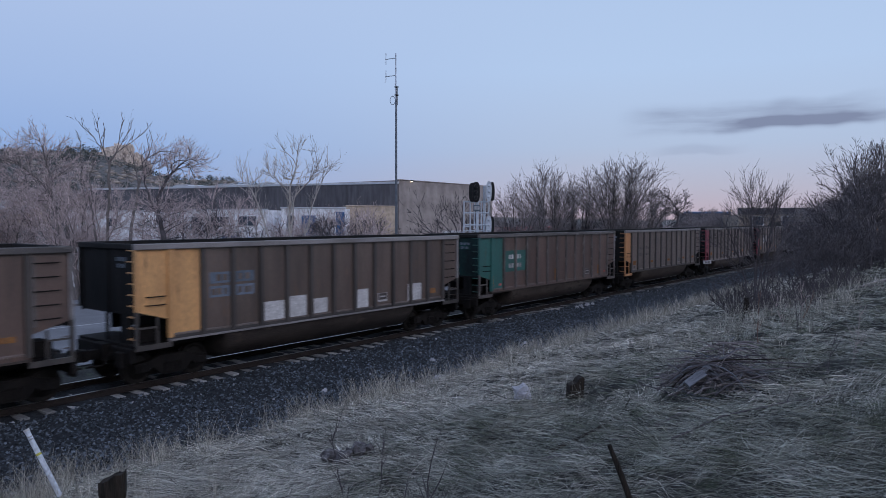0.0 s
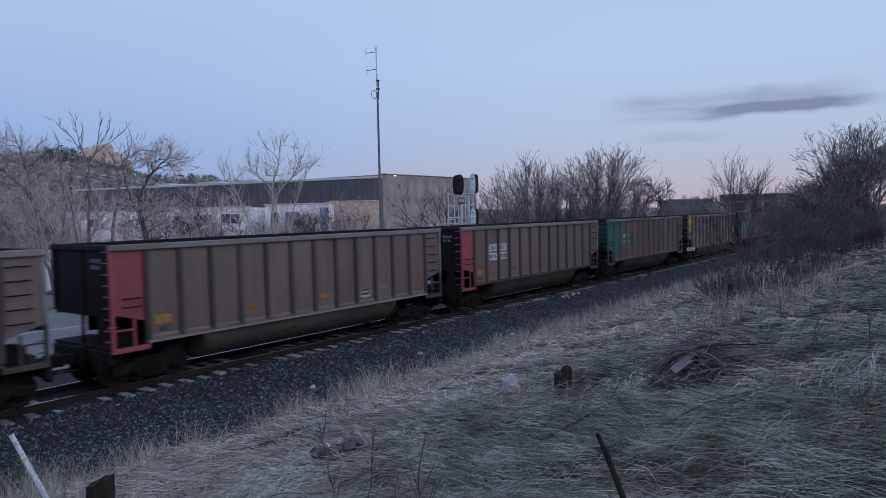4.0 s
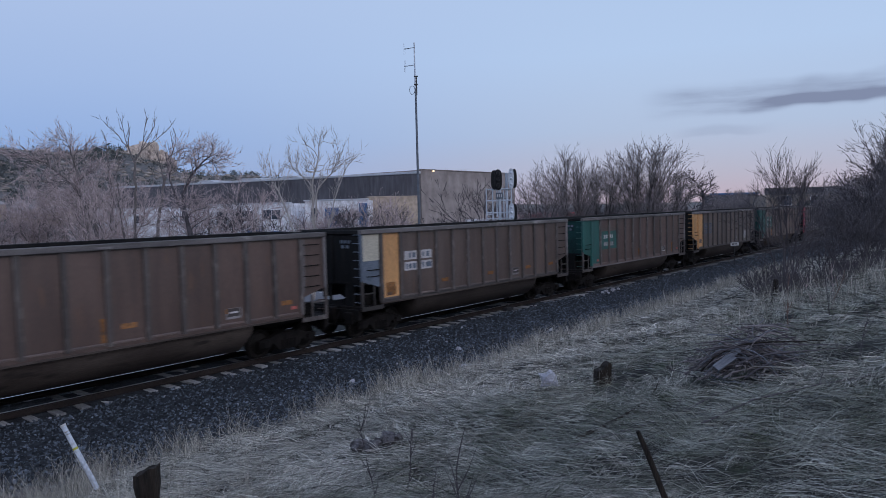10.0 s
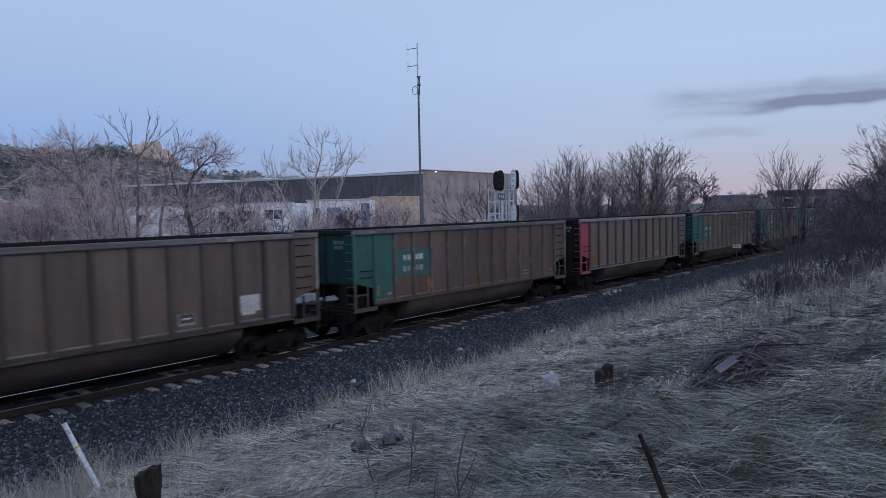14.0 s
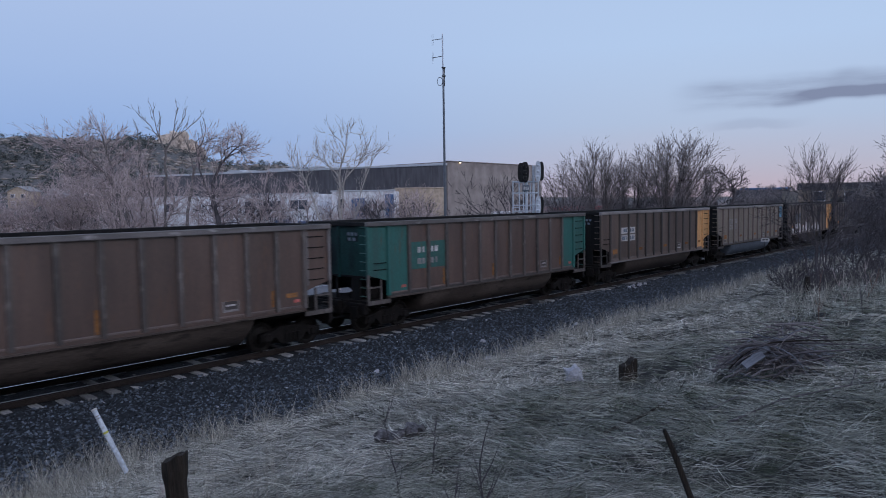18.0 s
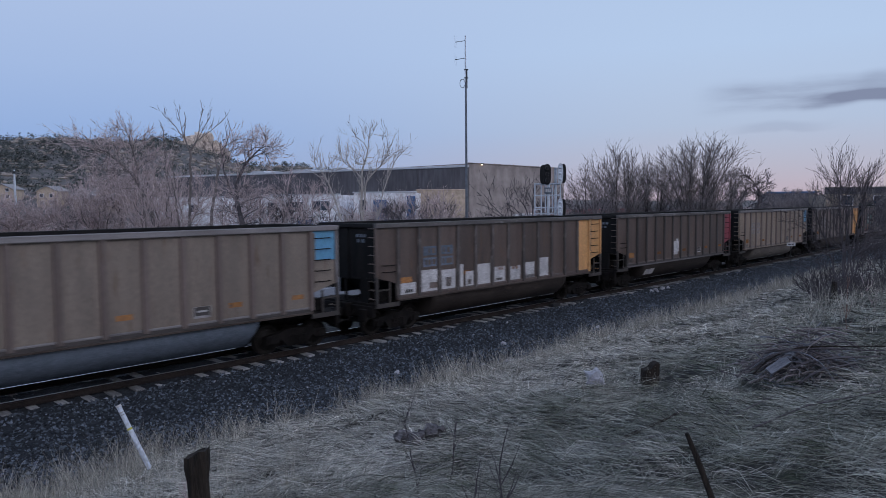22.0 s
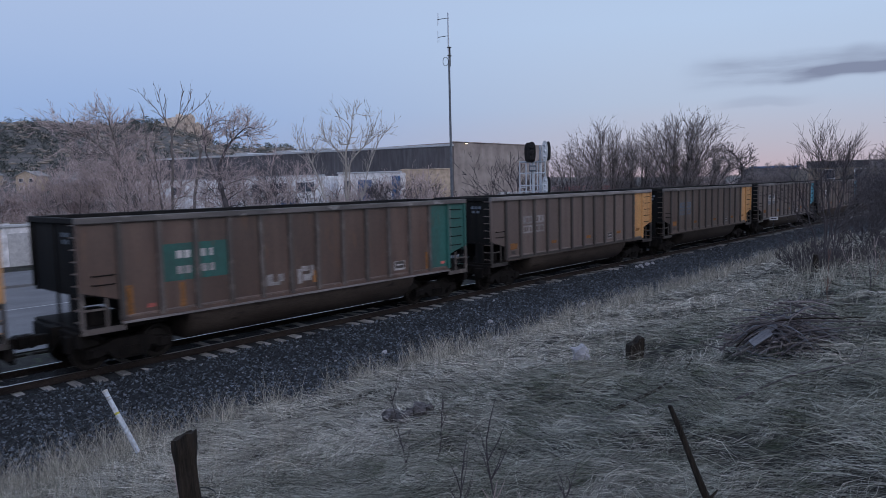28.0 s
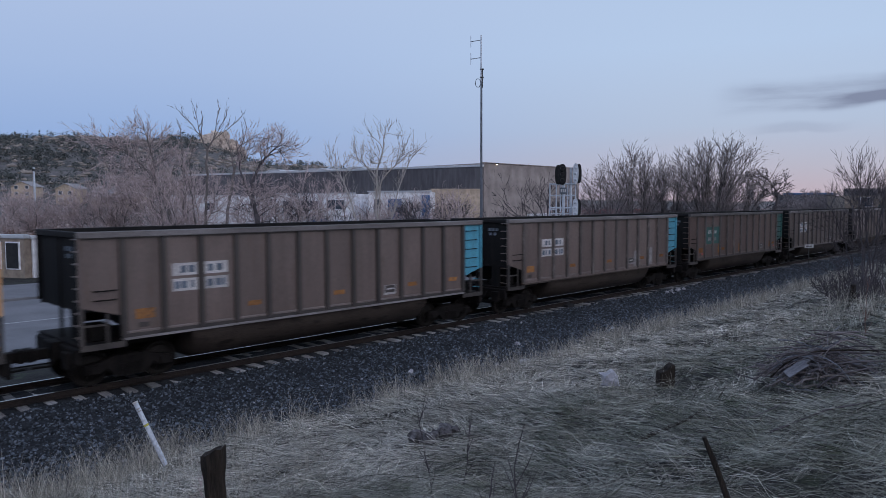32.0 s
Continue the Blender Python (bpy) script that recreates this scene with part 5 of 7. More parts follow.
def signal():
    """Trackside signal: a caged ladder and two masts, one target head towards us, two seen from behind."""
    x, y = 1.72, 41.00
    ob = thing("railway_signal", pose(x, y, -0.9, 0, 0, 0), "railway signal with black target heads on a ladder mast", "signal")
    Z0 = 0.9
    hz = 6.17 + Z0
    deck = 5.64 + Z0

    def bar(name, a, b, r, mat, sides=6, parent=ob):
        bm = bmesh.new()
        tube(bm, [a, b], r, sides)
        return part(name, bm, mat, parent)

    bar("mast", (0.05, 0, 0), (0.05, 0, hz + 0.3), 0.085, "aluminium", 10)
    bar("mast", (0.46, 0.1, 0), (0.46, 0.1, hz + 0.4), 0.075, "aluminium", 10)
    bar("ladder_rail", (-0.72, 0, 0), (-0.72, 0, deck + 0.05), 0.04, "aluminium")
    bar("ladder_rail", (-0.36, 0, 0), (-0.36, 0, deck + 0.05), 0.04, "aluminium")
    for i in range(14):
        z = 0.4 + 0.36 * i
        if z < deck:
            bar("rung", (-0.72, 0, z), (-0.36, 0, z), 0.028, "aluminium", 5)
    for z in (deck, deck - 0.65, deck - 1.35):
        bar("cage_rail", (-0.72, 0.02, z), (0.72, 0.02, z), 0.04, "aluminium")
        bar("cage_rail", (-0.72, 0.8, z), (0.72, 0.8, z), 0.035, "aluminium")
    for px in (-0.12, 0.28, 0.72):
        bar("cage_post", (px, 0.02, deck - 1.6), (px, 0.02, deck + (0.5 if px > 0.7 else 0)), 0.035, "aluminium")
    bm = bmesh.new()
    box(bm, -0.72, 0.72, 0.0, 0.85, deck - 1.72, deck - 1.66)
    part("platform", bm, "galvanised", ob)
    bm = bmesh.new()
    box(bm, -0.18, 0.22, -0.16, -0.06, deck - 0.55, deck - 0.2, 0.02)
    pl = part("number_plate", bm, "slate", ob)
    for q in range(3):
        bm = bmesh.new()
        box(bm, -0.12 + 0.11 * q, -0.05 + 0.11 * q, -0.168, -0.16, deck - 0.47, deck - 0.28)
        part("bar", bm, "board", pl)

    def head(cx, cz, w, h, mat, plate_dx, lens):
        bm = bmesh.new()
        n = 20
        rim = [(cx + w / 2 * math.copysign(abs(math.cos(q)) ** 0.7, math.cos(q)), cz + h / 2 * math.copysign(abs(math.sin(q)) ** 0.8, math.sin(q))) for q in (2 * math.pi * i / n for i in range(n))]
        prism(bm, rim, "y", -0.32, -0.26)
        hd = part("target_head", bm, mat, ob, "black oval backing plate" if lens else "bare metal back of a signal head")
        bm = bmesh.new()
        prism(bm, [(cx + plate_dx + (p - cx) * 0.9, cz + (q - cz) * 0.94) for p, q in rim], "y", -0.12, 0.02)
        part("back_box", bm, "signal_black", hd)
        for i in range(3):
            z = cz + h * (0.28 - 0.28 * i)
            bm = bmesh.new()
            tube(bm, [(cx, -0.33, z), (cx, -0.58 if lens else -0.40, z)], [w * 0.26, w * (0.22 if lens else 0.12)], 12)
            part("hood" if lens else "lamp_case", bm, "signal_black" if lens else "aluminium", hd)
    head(-0.04, hz, 0.46, 1.18, "signal_black", -0.2, True)
    head(0.70, hz + 0.05, 0.32, 1.16, "aluminium", 0.2, False)
    head(0.70, deck - 1.35, 0.32, 1.05, "aluminium", 0.18, False)


signal()


def trackside_board():
    """A low white board on a thin post beside the rails, with a dark device on it."""
    s, u = 33.2, 2.2
    x, y = xy(s, u)
    z = float(bed_z(s, u)) - 0.02
    ob = thing("trackside_sign", pose(x, y, z, 0, 0, math.degrees(PHI) - 42), "small white trackside board with a dark device on a post", "sign")
    h = 1.55
    bm = bmesh.new()
    tube(bm, [(0, 0.03, 0), (0, 0.03, h + 0.1)], 0.03, 6)
    part("post", bm, "dark_metal", ob)
    bm = bmesh.new()
    box(bm, -0.34, 0.34, -0.015, 0.015, h, h + 0.25, 0.006)
    b = part("board", bm, "board", ob)
    for x0, x1 in ((-0.24, -0.02), (0.02, 0.20)):
        bm = bmesh.new()
        box(bm, x0, x1, -0.022, -0.016, h + 0.09, h + 0.17)
        part("bar", bm, "char", b)


trackside_board()


def rail_greaser():
    """A squat dark box bolted beside the near rail."""
    x, y = xy(3.5, 1.05)
    ob = thing("rail_device", pose(x, y, -0.22, 0, 0, math.degrees(PHI)), "squat dark device bolted beside the rail", "rail device")
    bm = bmesh.new()
    box(bm, -0.28, 0.28, -0.16, 0.10, 0.0, 0.17, 0.03)
    part("case", bm, "char", ob)
    bm = bmesh.new()
    tube(bm, [(-0.1, 0.0, 0.15), (0.12, 0.05, 0.26), (0.3, 0.16, 0.2)], 0.03, 6)
    part("pipe", bm, "char", ob)


rail_greaser()

# ---- bare trees ----
def segments_mesh(name, segs, sides):
    """Tapered branch pieces (n x 8: start, end, two radii) as one mesh."""
    a = np.asarray(segs, float)
    p, q, r0, r1 = a[:, :3], a[:, 3:6], a[:, 6], a[:, 7]
    d = q - p
    d /= np.linalg.norm(d, axis=1, keepdims=True) + 1e-9
    p = p - 0.9 * d * r0[:, None]
    ref = np.where(np.abs(d[:, 2:3]) > 0.9, np.array([[1.0, 0, 0]]), np.array([[0, 0, 1.0]]))
    e1 = np.cross(d, ref)
    e1 /= np.linalg.norm(e1, axis=1, keepdims=True) + 1e-9
    e2 = np.cross(d, e1)
    th = 2 * np.pi * np.arange(sides) / sides
    ring = np.cos(th)[None, :, None] * e1[:, None] + np.sin(th)[None, :, None] * e2[:, None]
    v = np.concatenate([p[:, None] + ring * r0[:, None, None], q[:, None] + ring * r1[:, None, None]], 1)
    j = np.arange(sides)
    f = np.stack([j, (j + 1) % sides, (j + 1) % sides + sides, j + sides], -1)
    faces = (f[None] + 2 * sides * np.arange(len(a))[:, None, None]).reshape(-1, 4)
    return raw_mesh(name, v.reshape(-1, 3), faces)


def twig_mesh(name, segs, seed=1):
    """The finest twigs: flat slivers, each turned its own way about its length."""
    a = np.asarray(segs, float)
    p, q, r0, r1 = a[:, :3], a[:, 3:6], 1.3 * a[:, 6:7], 1.3 * a[:, 7:8]
    d = q - p
    side = np.cross(d, np.random.default_rng(seed).normal(size=d.shape))
    side /= np.linalg.norm(side, axis=1, keepdims=True) + 1e-9
    v = np.stack([p - side * r0, p + side * r0, q + side * r1, q - side * r1], 1)
    return raw_mesh(name, v.reshape(-1, 3), np.arange(4 * len(a)).reshape(-1, 4))


def grow(seed, height, stems=1, spread=0.55, lean=(0, 0), levels=3, kids=(7, 6, 5), first=0.25, ratio=0.55, thick=None, wander=0.15, up=0.16, open_=0.35, thin=0.72):
    """Branch pieces of one bare tree: thick ones (trunk and limbs) and fine ones (twigs). The tips reach about the given height."""
    g = random.Random(seed)
    big, fine = [], []
    thick = thick or height * 0.014

    def branch(p, d, length, r, level):
        n = (7, 5, 4, 3, 2)[level]
        step = length / n
        pts = []
        for i in range(n):
            d = (d + Vector((g.gauss(0, wander), g.gauss(0, wander), g.gauss(0, wander * 0.6) + (up * 0.22 if level else 0.04)))).normalized()
            q = p + d * step
            ra, rb = r * (1 - 0.8 * i / n), r * (1 - 0.8 * (i + 1) / n)
            (big if level < 2 else fine).append((*p, *q, ra, rb))
            pts.append((q.copy(), d.copy(), rb))
            p = q
        if level >= levels:
            return
        k = kids[min(level, len(kids) - 1)]
        for i in range(k):
            lo = first if level == 0 else 0.15
            t = lo + (1 - lo) * (i + g.random()) / k
            q, dd, rr = pts[min(int(t * n), n - 1)]
            side = Vector((g.gauss(0, 1), g.gauss(0, 1), g.gauss(0, 0.5)))
            side = (side - side.dot(dd) * dd).normalized()
            sp = spread * g.uniform(0.65, 1.35)
            nd = (dd * math.cos(sp) + side * math.sin(sp) + Vector((0, 0, up * 0.35))).normalized()
            branch(q, nd, length * (ratio if level == 0 else 0.62) * g.uniform(0.7, 1.15) * (1.2 - 0.55 * t), max(rr * thin, r * 0.16), level + 1)

    for i in range(stems):
        a = 2 * math.pi * (i + g.random() * 0.6) / stems
        out = 0.0 if stems == 1 else open_ * (0.35 + 0.9 * g.random())
        d = Vector((out * math.cos(a) + lean[0], out * 0.7 * math.sin(a) + lean[1], 1)).normalized()
        off = 0.0 if stems == 1 else 0.07 * height ** 0.5
        branch(Vector((off * math.cos(a), off * math.sin(a), -0.15)), d, height * g.uniform(0.72, 0.9), thick * (1 if stems == 1 else 0.7), 0)
    return big, fine


def fork(seed, height, stems=1, split=0.42, lean=(0, 0), levels=6, bole=0.26, thick=None, wander=0.10, up=0.10, open_=0.5, shrink=0.74, side=0.75, sway=0.0):
    """Branch pieces of a forking bare tree, scaled so that its tips reach the given height."""
    g = random.Random(seed)
    parts = []

    def limb(p, d, length, r, level):
        n = 4 if level < 3 else 3 if level < 5 else 2
        mids = []
        for i in range(n):
            d = (d + Vector((g.gauss(0, wander) + sway * 0.05 * level, g.gauss(0, wander), g.gauss(0, wander * 0.6) + up * 0.12))).normalized()
            q = p + d * (length / n)
            last = 0.9 if level >= levels else 0.28
            parts.append((*p, *q, r * (1 - last * i / n), r * (1 - last * (i + 1) / n), level))
            mids.append((q.copy(), d.copy()))
            p = q
        if level >= levels:
            return
        kids = [(p, d, split)] * (3 if g.random() < 0.3 else 2)
        if level and g.random() < side:
            q, e = mids[g.randrange(n - 1)] if n > 1 else mids[0]
            kids.append((q, e, split * 1.7))
        turn = g.uniform(0, 6.28)
        for i, (q, e, sp) in enumerate(kids):
            a = e.orthogonal().normalized()
            b = e.cross(a)
            w = turn + 2.4 * i + g.uniform(-0.5, 0.5)
            k = sp * g.uniform(0.55, 1.35)
            nd = (e * math.cos(k) + (a * math.cos(w) + b * math.sin(w)) * math.sin(k) + Vector((0, 0, up * 0.5))).normalized()
            limb(q, nd, length * shrink * g.uniform(0.75, 1.2), r * (0.72 if sp == split else 0.5), level + 1)

    thick = thick or height * 0.012
    for i in range(stems):
        w = 2 * math.pi * (i + 0.6 * g.random()) / stems
        out = 0.0 if stems == 1 else open_ * g.uniform(0.4, 1.1)
        d = Vector((out * math.cos(w) + lean[0], 0.7 * out * math.sin(w) + lean[1], 1)).normalized()
        off = 0.0 if stems == 1 else 0.05 * height ** 0.5
        limb(Vector((off * math.cos(w), off * math.sin(w), 0)), d, height * bole * g.uniform(0.8, 1.15), 1.0, 0)
    a = np.asarray(parts)
    k = height / np.quantile(a[:, 5], 0.997)
    a[:, :6] *= k
    a[:, 6:8] *= thick * (1 if stems == 1 else 0.62)
    a[:, 2] -= 0.1 * (a[:, 8] == 0) * (a[:, 2] < 0.01)
    near = a[:, 8] < 3
    return a[near, :8], a[~near, :8]


def tree(name, x, y, label, seed, height, bark="bark", twig="twig", category="tree", group="bare trees", z=None, turn=0.0, twig_min=0.0, **kw):
    big, fine = (fork if kw.pop("forks", False) else grow)(seed, height, **kw)
    big, fine = np.asarray(big), np.asarray(fine)
    big[:, 6:] = np.maximum(big[:, 6:], twig_min)
    ob = thing(name, pose(x, y, on_ground(x, y) if z is None else z, 0, 0, turn), label, category, group)
    place("trunk", segments_mesh("trunk", big, 6), bark, ob)
    if len(fine):
        f = np.asarray(fine)
        f[:, 6:] = np.maximum(f[:, 6:], twig_min)
        place("crown", twig_mesh("crown", f), twig, ob, None, "bare twigs without leaves")
    return ob


def colonise(seed, boles, blobs, n, step=0.45, kill=0.7, thick=0.15, tip=0.008, jitter=0.06, shoot=1.2, shoots=2, sprays=2, power=1.75, up=0.25, thin=0.5):
    """Wood and twigs of a bare tree: limbs that grow from the boles into rounded crowns (x, y, z, three radii, weight), then straight shoots with side twigs along the limbs."""
    g = np.random.default_rng(seed)
    total = sum(b[6] for b in blobs)
    pts = []
    for cx, cy, cz, rx, ry, rz, w in blobs:
        k = max(3, int(n * w / total))
        d = g.normal(size=(k, 3))
        d *= (g.random(k) ** 0.42 / np.linalg.norm(d, axis=1))[:, None]
        pts.append(d * np.array((rx, ry, rz)) + np.array((cx, cy, cz)))
    pts = np.concatenate(pts)
    pos, par = [np.array((0.0, 0.0, -0.1))], [-1]
    for bole in boles:
        # a bole that begins on grown wood branches off there, any other starts at the root
        d = np.linalg.norm(np.array(pos) - np.array(bole[0], float), axis=1)
        last = int(np.argmin(d)) if d.min() < 0.5 else 0
        p = pos[last]
        for q in bole[1:] if last else bole:
            q = np.array(q, float)
            m = max(1, int(np.linalg.norm(q - p) / step))
            for i in range(1, m + 1):
                pos.append(p + (q - p) * i / m + (g.normal(size=3) * 0.10 * step if i < m else 0))
                par.append(last)
                last = len(pos) - 1
            p = q
    near, who = np.full(len(pts), 1e9), np.zeros(len(pts), int)
    kids = np.zeros(9000, int)
    fresh = range(len(pos))
    for _ in range(120):
        for i in fresh:
            d = np.linalg.norm(pts - pos[i], axis=1)
            b = d < near
            near[b], who[b] = d[b], i
        live = near > kill
        pts, near, who = pts[live], near[live], who[live]
        if not len(pts) or len(pos) > 8000:
            break
        ids, inv = np.unique(who, return_inverse=True)
        pull = np.zeros((len(ids), 3))
        nodes = np.array([pos[i] for i in ids])
        np.add.at(pull, inv, (pts - nodes[inv]) / near[:, None])
        fresh = []
        for i, v in zip(ids, pull):
            if kids[i] > 2:
                near[who == i] = 0.0
                continue
            ahead = pos[i] - pos[par[i]] if par[i] >= 0 else np.array((0, 0, 1.0))
            v = v / (np.linalg.norm(v) + 1e-6) + 0.9 * ahead / (np.linalg.norm(ahead) + 1e-6) + jitter * g.normal(size=3)
            kids[i] += 1
            pos.append(pos[i] + step * v / np.linalg.norm(v))
            par.append(int(i))
            fresh.append(len(pos) - 1)
    pos, par = np.array(pos), np.array(par)
    load = np.zeros(len(pos))
    for i in range(len(pos) - 1, 0, -1):
        load[i] += 1.0
        load[par[i]] += load[i]
    r = np.maximum(thick * (load / load[0]) ** (1 / power), 1.6 * tip)
    r[0] = r[1]
    ch = np.arange(1, len(pos))
    wood = np.concatenate([pos[par[ch]], pos[ch], np.minimum(r[par[ch]], r[ch] * 1.6)[:, None], r[ch][:, None]], 1)
    fine = []

    def sprout(base, ahead, length, pieces, r0, r1, open_, lift):
        """Straight shoots from base, swung away from the wood they grow on; returns their joints."""
        side = g.normal(size=ahead.shape)
        side -= np.sum(side * ahead, 1, keepdims=True) * ahead
        side /= np.linalg.norm(side, axis=1, keepdims=True) + 1e-9
        w = (open_ * (0.6 + 0.8 * g.random(len(base))))[:, None]
        d = ahead * np.cos(w) + side * np.sin(w) + np.array((0, 0, lift))
        d /= np.linalg.norm(d, axis=1, keepdims=True)
        p, joints, dirs = base, [], []
        for k in range(pieces):
            d = d + 0.09 * g.normal(size=d.shape) + np.array((0, 0, 0.05 * lift))
            d /= np.linalg.norm(d, axis=1, keepdims=True)
            q = p + d * (length / pieces)[:, None]
            ra, rb = r0 + (r1 - r0) * k / pieces, r0 + (r1 - r0) * (k + 1) / pieces
            fine.append(np.concatenate([p, q, np.full((len(p), 1), ra), np.full((len(p), 1), rb)], 1))
            joints.append(q)
            dirs.append(d.copy())
            p = q
        return joints, dirs

    slim = ch[r[ch] < thin * thick]
    base = np.repeat(slim, shoots)
    base = base[g.random(len(base)) < 0.9]
    if len(base) and shoot > 0:
        ahead = pos[base] - pos[par[base]]
        ahead /= np.linalg.norm(ahead, axis=1, keepdims=True) + 1e-9
        joints, dirs = sprout(pos[base], ahead, shoot * (0.45 + 0.8 * g.random(len(base))), 4, 1.7 * tip, 0.8 * tip, 0.5, up)
        for q, d in zip(joints, dirs):
            for _ in range(sprays):
                pick = g.random(len(q)) < 0.8
                sprout(q[pick], d[pick], 0.42 * shoot * (0.4 + 0.9 * g.random(int(pick.sum()))), 2, 0.9 * tip, 0.5 * tip, 0.6, up)
    return wood, np.concatenate(fine)


def crown_tree(x, y, label, seed, boles, blobs, n, bark="bark", twig="twig", name="bare_tree", category="tree", group="bare trees", **kw):
    wood, fine = colonise(seed, boles, blobs, n, **kw)
    ob = thing(name, pose(x, y, on_ground(x, y)), label, category, group)
    place("trunk", segments_mesh("trunk", wood, 5), bark, ob, None, "trunk and bare limbs")
    place("crown", twig_mesh("crown", fine), twig, ob, None, "bare twigs without leaves")
    return ob


def low_tree(x, y, label, seed, high, wide, n=70, bark="bark", twig="twig", lean=0.0, **kw):
    """A spreading bare tree on two or three short boles."""
    g = random.Random(seed)
    boles = [[(0.4 * k + 0.3 * lean, g.uniform(-0.3, 0.3), 0.25 * high), (wide * 0.35 * k + lean, g.uniform(-0.5, 0.5), 0.48 * high)] for k in (-1, 0.2, 1)]
    blobs = [(lean + g.uniform(-0.45, 0.45) * wide, g.uniform(-0.4, 0.4) * wide, high * g.uniform(0.52, 0.72), wide * 0.62, wide * 0.55, high * 0.27, 1.0) for _ in range(4)]
    blobs.append((lean, 0, high * 0.42, wide * 0.8, wide * 0.6, high * 0.2, 0.9))
    return crown_tree(x, y, label, seed, boles, blobs, n, bark, twig, **kw)


# tall trees beyond the street
def far_tree(x, y, label, seed, height, bark="bark", twig="twig", twig_min=0.012, **kw):
    return tree("bare_tree", x, y, label, seed, height, bark, twig, twig_min=twig_min, forks=True, **kw)


crown_tree(-24.08, 50.0, "tall bare tree with a sparse forked top", 11, [[(0.1, 0, 5.0), (0.3, 0, 9.5)], [(0.3, 0, 9.5), (-0.1, 0, 10.5), (-1.8, 0, 12.4)], [(-0.1, 0, 10.5), (-0.7, 0.2, 12.6)], [(-0.1, 0, 10.5), (0.05, -0.2, 12.3)], [(0.3, 0, 9.5), (0.8, 0, 10.2), (1.3, 0.1, 12.5)], [(0.8, 0, 10.2), (1.8, 0.2, 12.0)], [(0.8, 0, 10.2), (2.7, -0.1, 11.5)], [(-0.6, 0, 1.5), (-0.9, 0, 6.0), (-1.1, 0, 8.6), (-0.5, 0.2, 10.4)], [(-0.9, 0, 6.0), (-1.6, 0, 8.4), (-1.7, 0, 11.0)]], [(0.5, 0, 11.6, 2.5, 1.0, 1.1, 1.0)], 18, twig="bark", step=0.45, kill=0.9, thick=0.15, tip=0.014, shoot=0.9, shoots=1, sprays=1, thin=0.22, jitter=0.06, up=0.35)
crown_tree(-26.1, 50.0, "spreading bare tree leaning over the thicket", 13, [[(-0.4, 0, 4.0), (-1.6, 0, 7.0), (-2.7, 0, 8.4), (-4.0, 0, 9.5), (-6.8, 0, 10.6)], [(0.2, 0.3, 4.5), (0.5, 0.2, 7.0)], [(-1.6, 0, 7.0), (-2.0, 0, 9.2), (-2.6, 0, 11.5)]], [(-5.0, 0, 9.9, 2.8, 1.8, 1.2, 1.0), (-2.6, 0, 8.2, 3.2, 2.0, 1.8, 1.0), (-0.4, 0, 7.4, 2.2, 2.0, 2.1, 0.8), (-3.0, 0, 9.9, 2.8, 1.2, 1.2, 1.0)], 400, thick=0.22, tip=0.011, shoot=1.4, sprays=3)
crown_tree(-22.7, 50.0, "slim bare tree leaning outwards", 17, [[(0.4, 0, 5.0), (1.0, 0, 8.0), (1.9, 0, 10.6)], [(1.0, 0, 8.0), (0.6, 0, 10.2)]], [(2.1, 0, 11.0, 0.5, 0.4, 0.7, 1.0), (0.2, 0, 8.4, 0.9, 0.6, 1.4, 0.8)], 24, twig="bark", thick=0.14, tip=0.013, shoots=1, sprays=2, shoot=1.0, thin=0.4)
crown_tree(-18.2, 46.0, "dark bare tree with a crooked round crown", 16, [[(0.15, 0, 2.0), (-0.3, 0, 4.8), (-0.6, 0, 7.0), (0.1, 0, 8.2)], [(-0.3, 0, 4.8), (-1.3, 0, 7.6), (-1.6, 0, 9.6)]], [(1.0, 0, 9.2, 1.5, 1.2, 0.9, 1.0), (-0.9, 0, 9.0, 0.8, 0.7, 1.0, 0.4), (0.0, 0, 5.2, 1.9, 1.5, 1.7, 0.9)], 260, bark="dark_twig", step=0.34, kill=0.4, thick=0.19, tip=0.009, shoot=1.0, sprays=3, jitter=0.2)
crown_tree(-9.9, 44.0, "pale bare tree with a fan of limbs", 118, [[(0.0, 0, 3.0), (0.5, 0, 7.0)], [(-0.8, 0, 3.5), (-1.8, 0, 6.4)], [(0.3, 0, 4.0), (0.2, 0, 7.6)], [(0.6, 0.2, 2.6), (1.5, 0, 6.2)]], [(0.8, 0, 8.3, 2.2, 1.7, 1.7, 1.0), (-2.1, 0, 7.6, 1.3, 1.3, 1.1, 0.5)], 130, bark="pale_bark", twig="pale_bark", thick=0.15, tip=0.009, shoot=1.2, sprays=2, jitter=0.06, up=0.35)
for x, y, seed, high, wide, n in ((-37.0, 65.0, 14, 9.3, 3.7, 220), (-39.8, 64.0, 15, 8.8, 3.5, 200), (-43.0, 65.0, 151, 7.3, 3.7, 170), (-47.0, 67.5, 251, 6.8, 3.7, 160), (-50.5, 65.5, 252, 6.6, 3.5, 150), (-33.5, 68.0, 254, 9.3, 3.7, 220), (-54.5, 70.0, 255, 6.6, 3.7, 150), (-25.0, 47.5, 256, 7.6, 2.6, 180)):
    low_tree(x, y, "wide bare tree with dense hazy twigs", seed, high, wide, n, thick=0.16, tip=0.013, shoot=1.7, sprays=3)
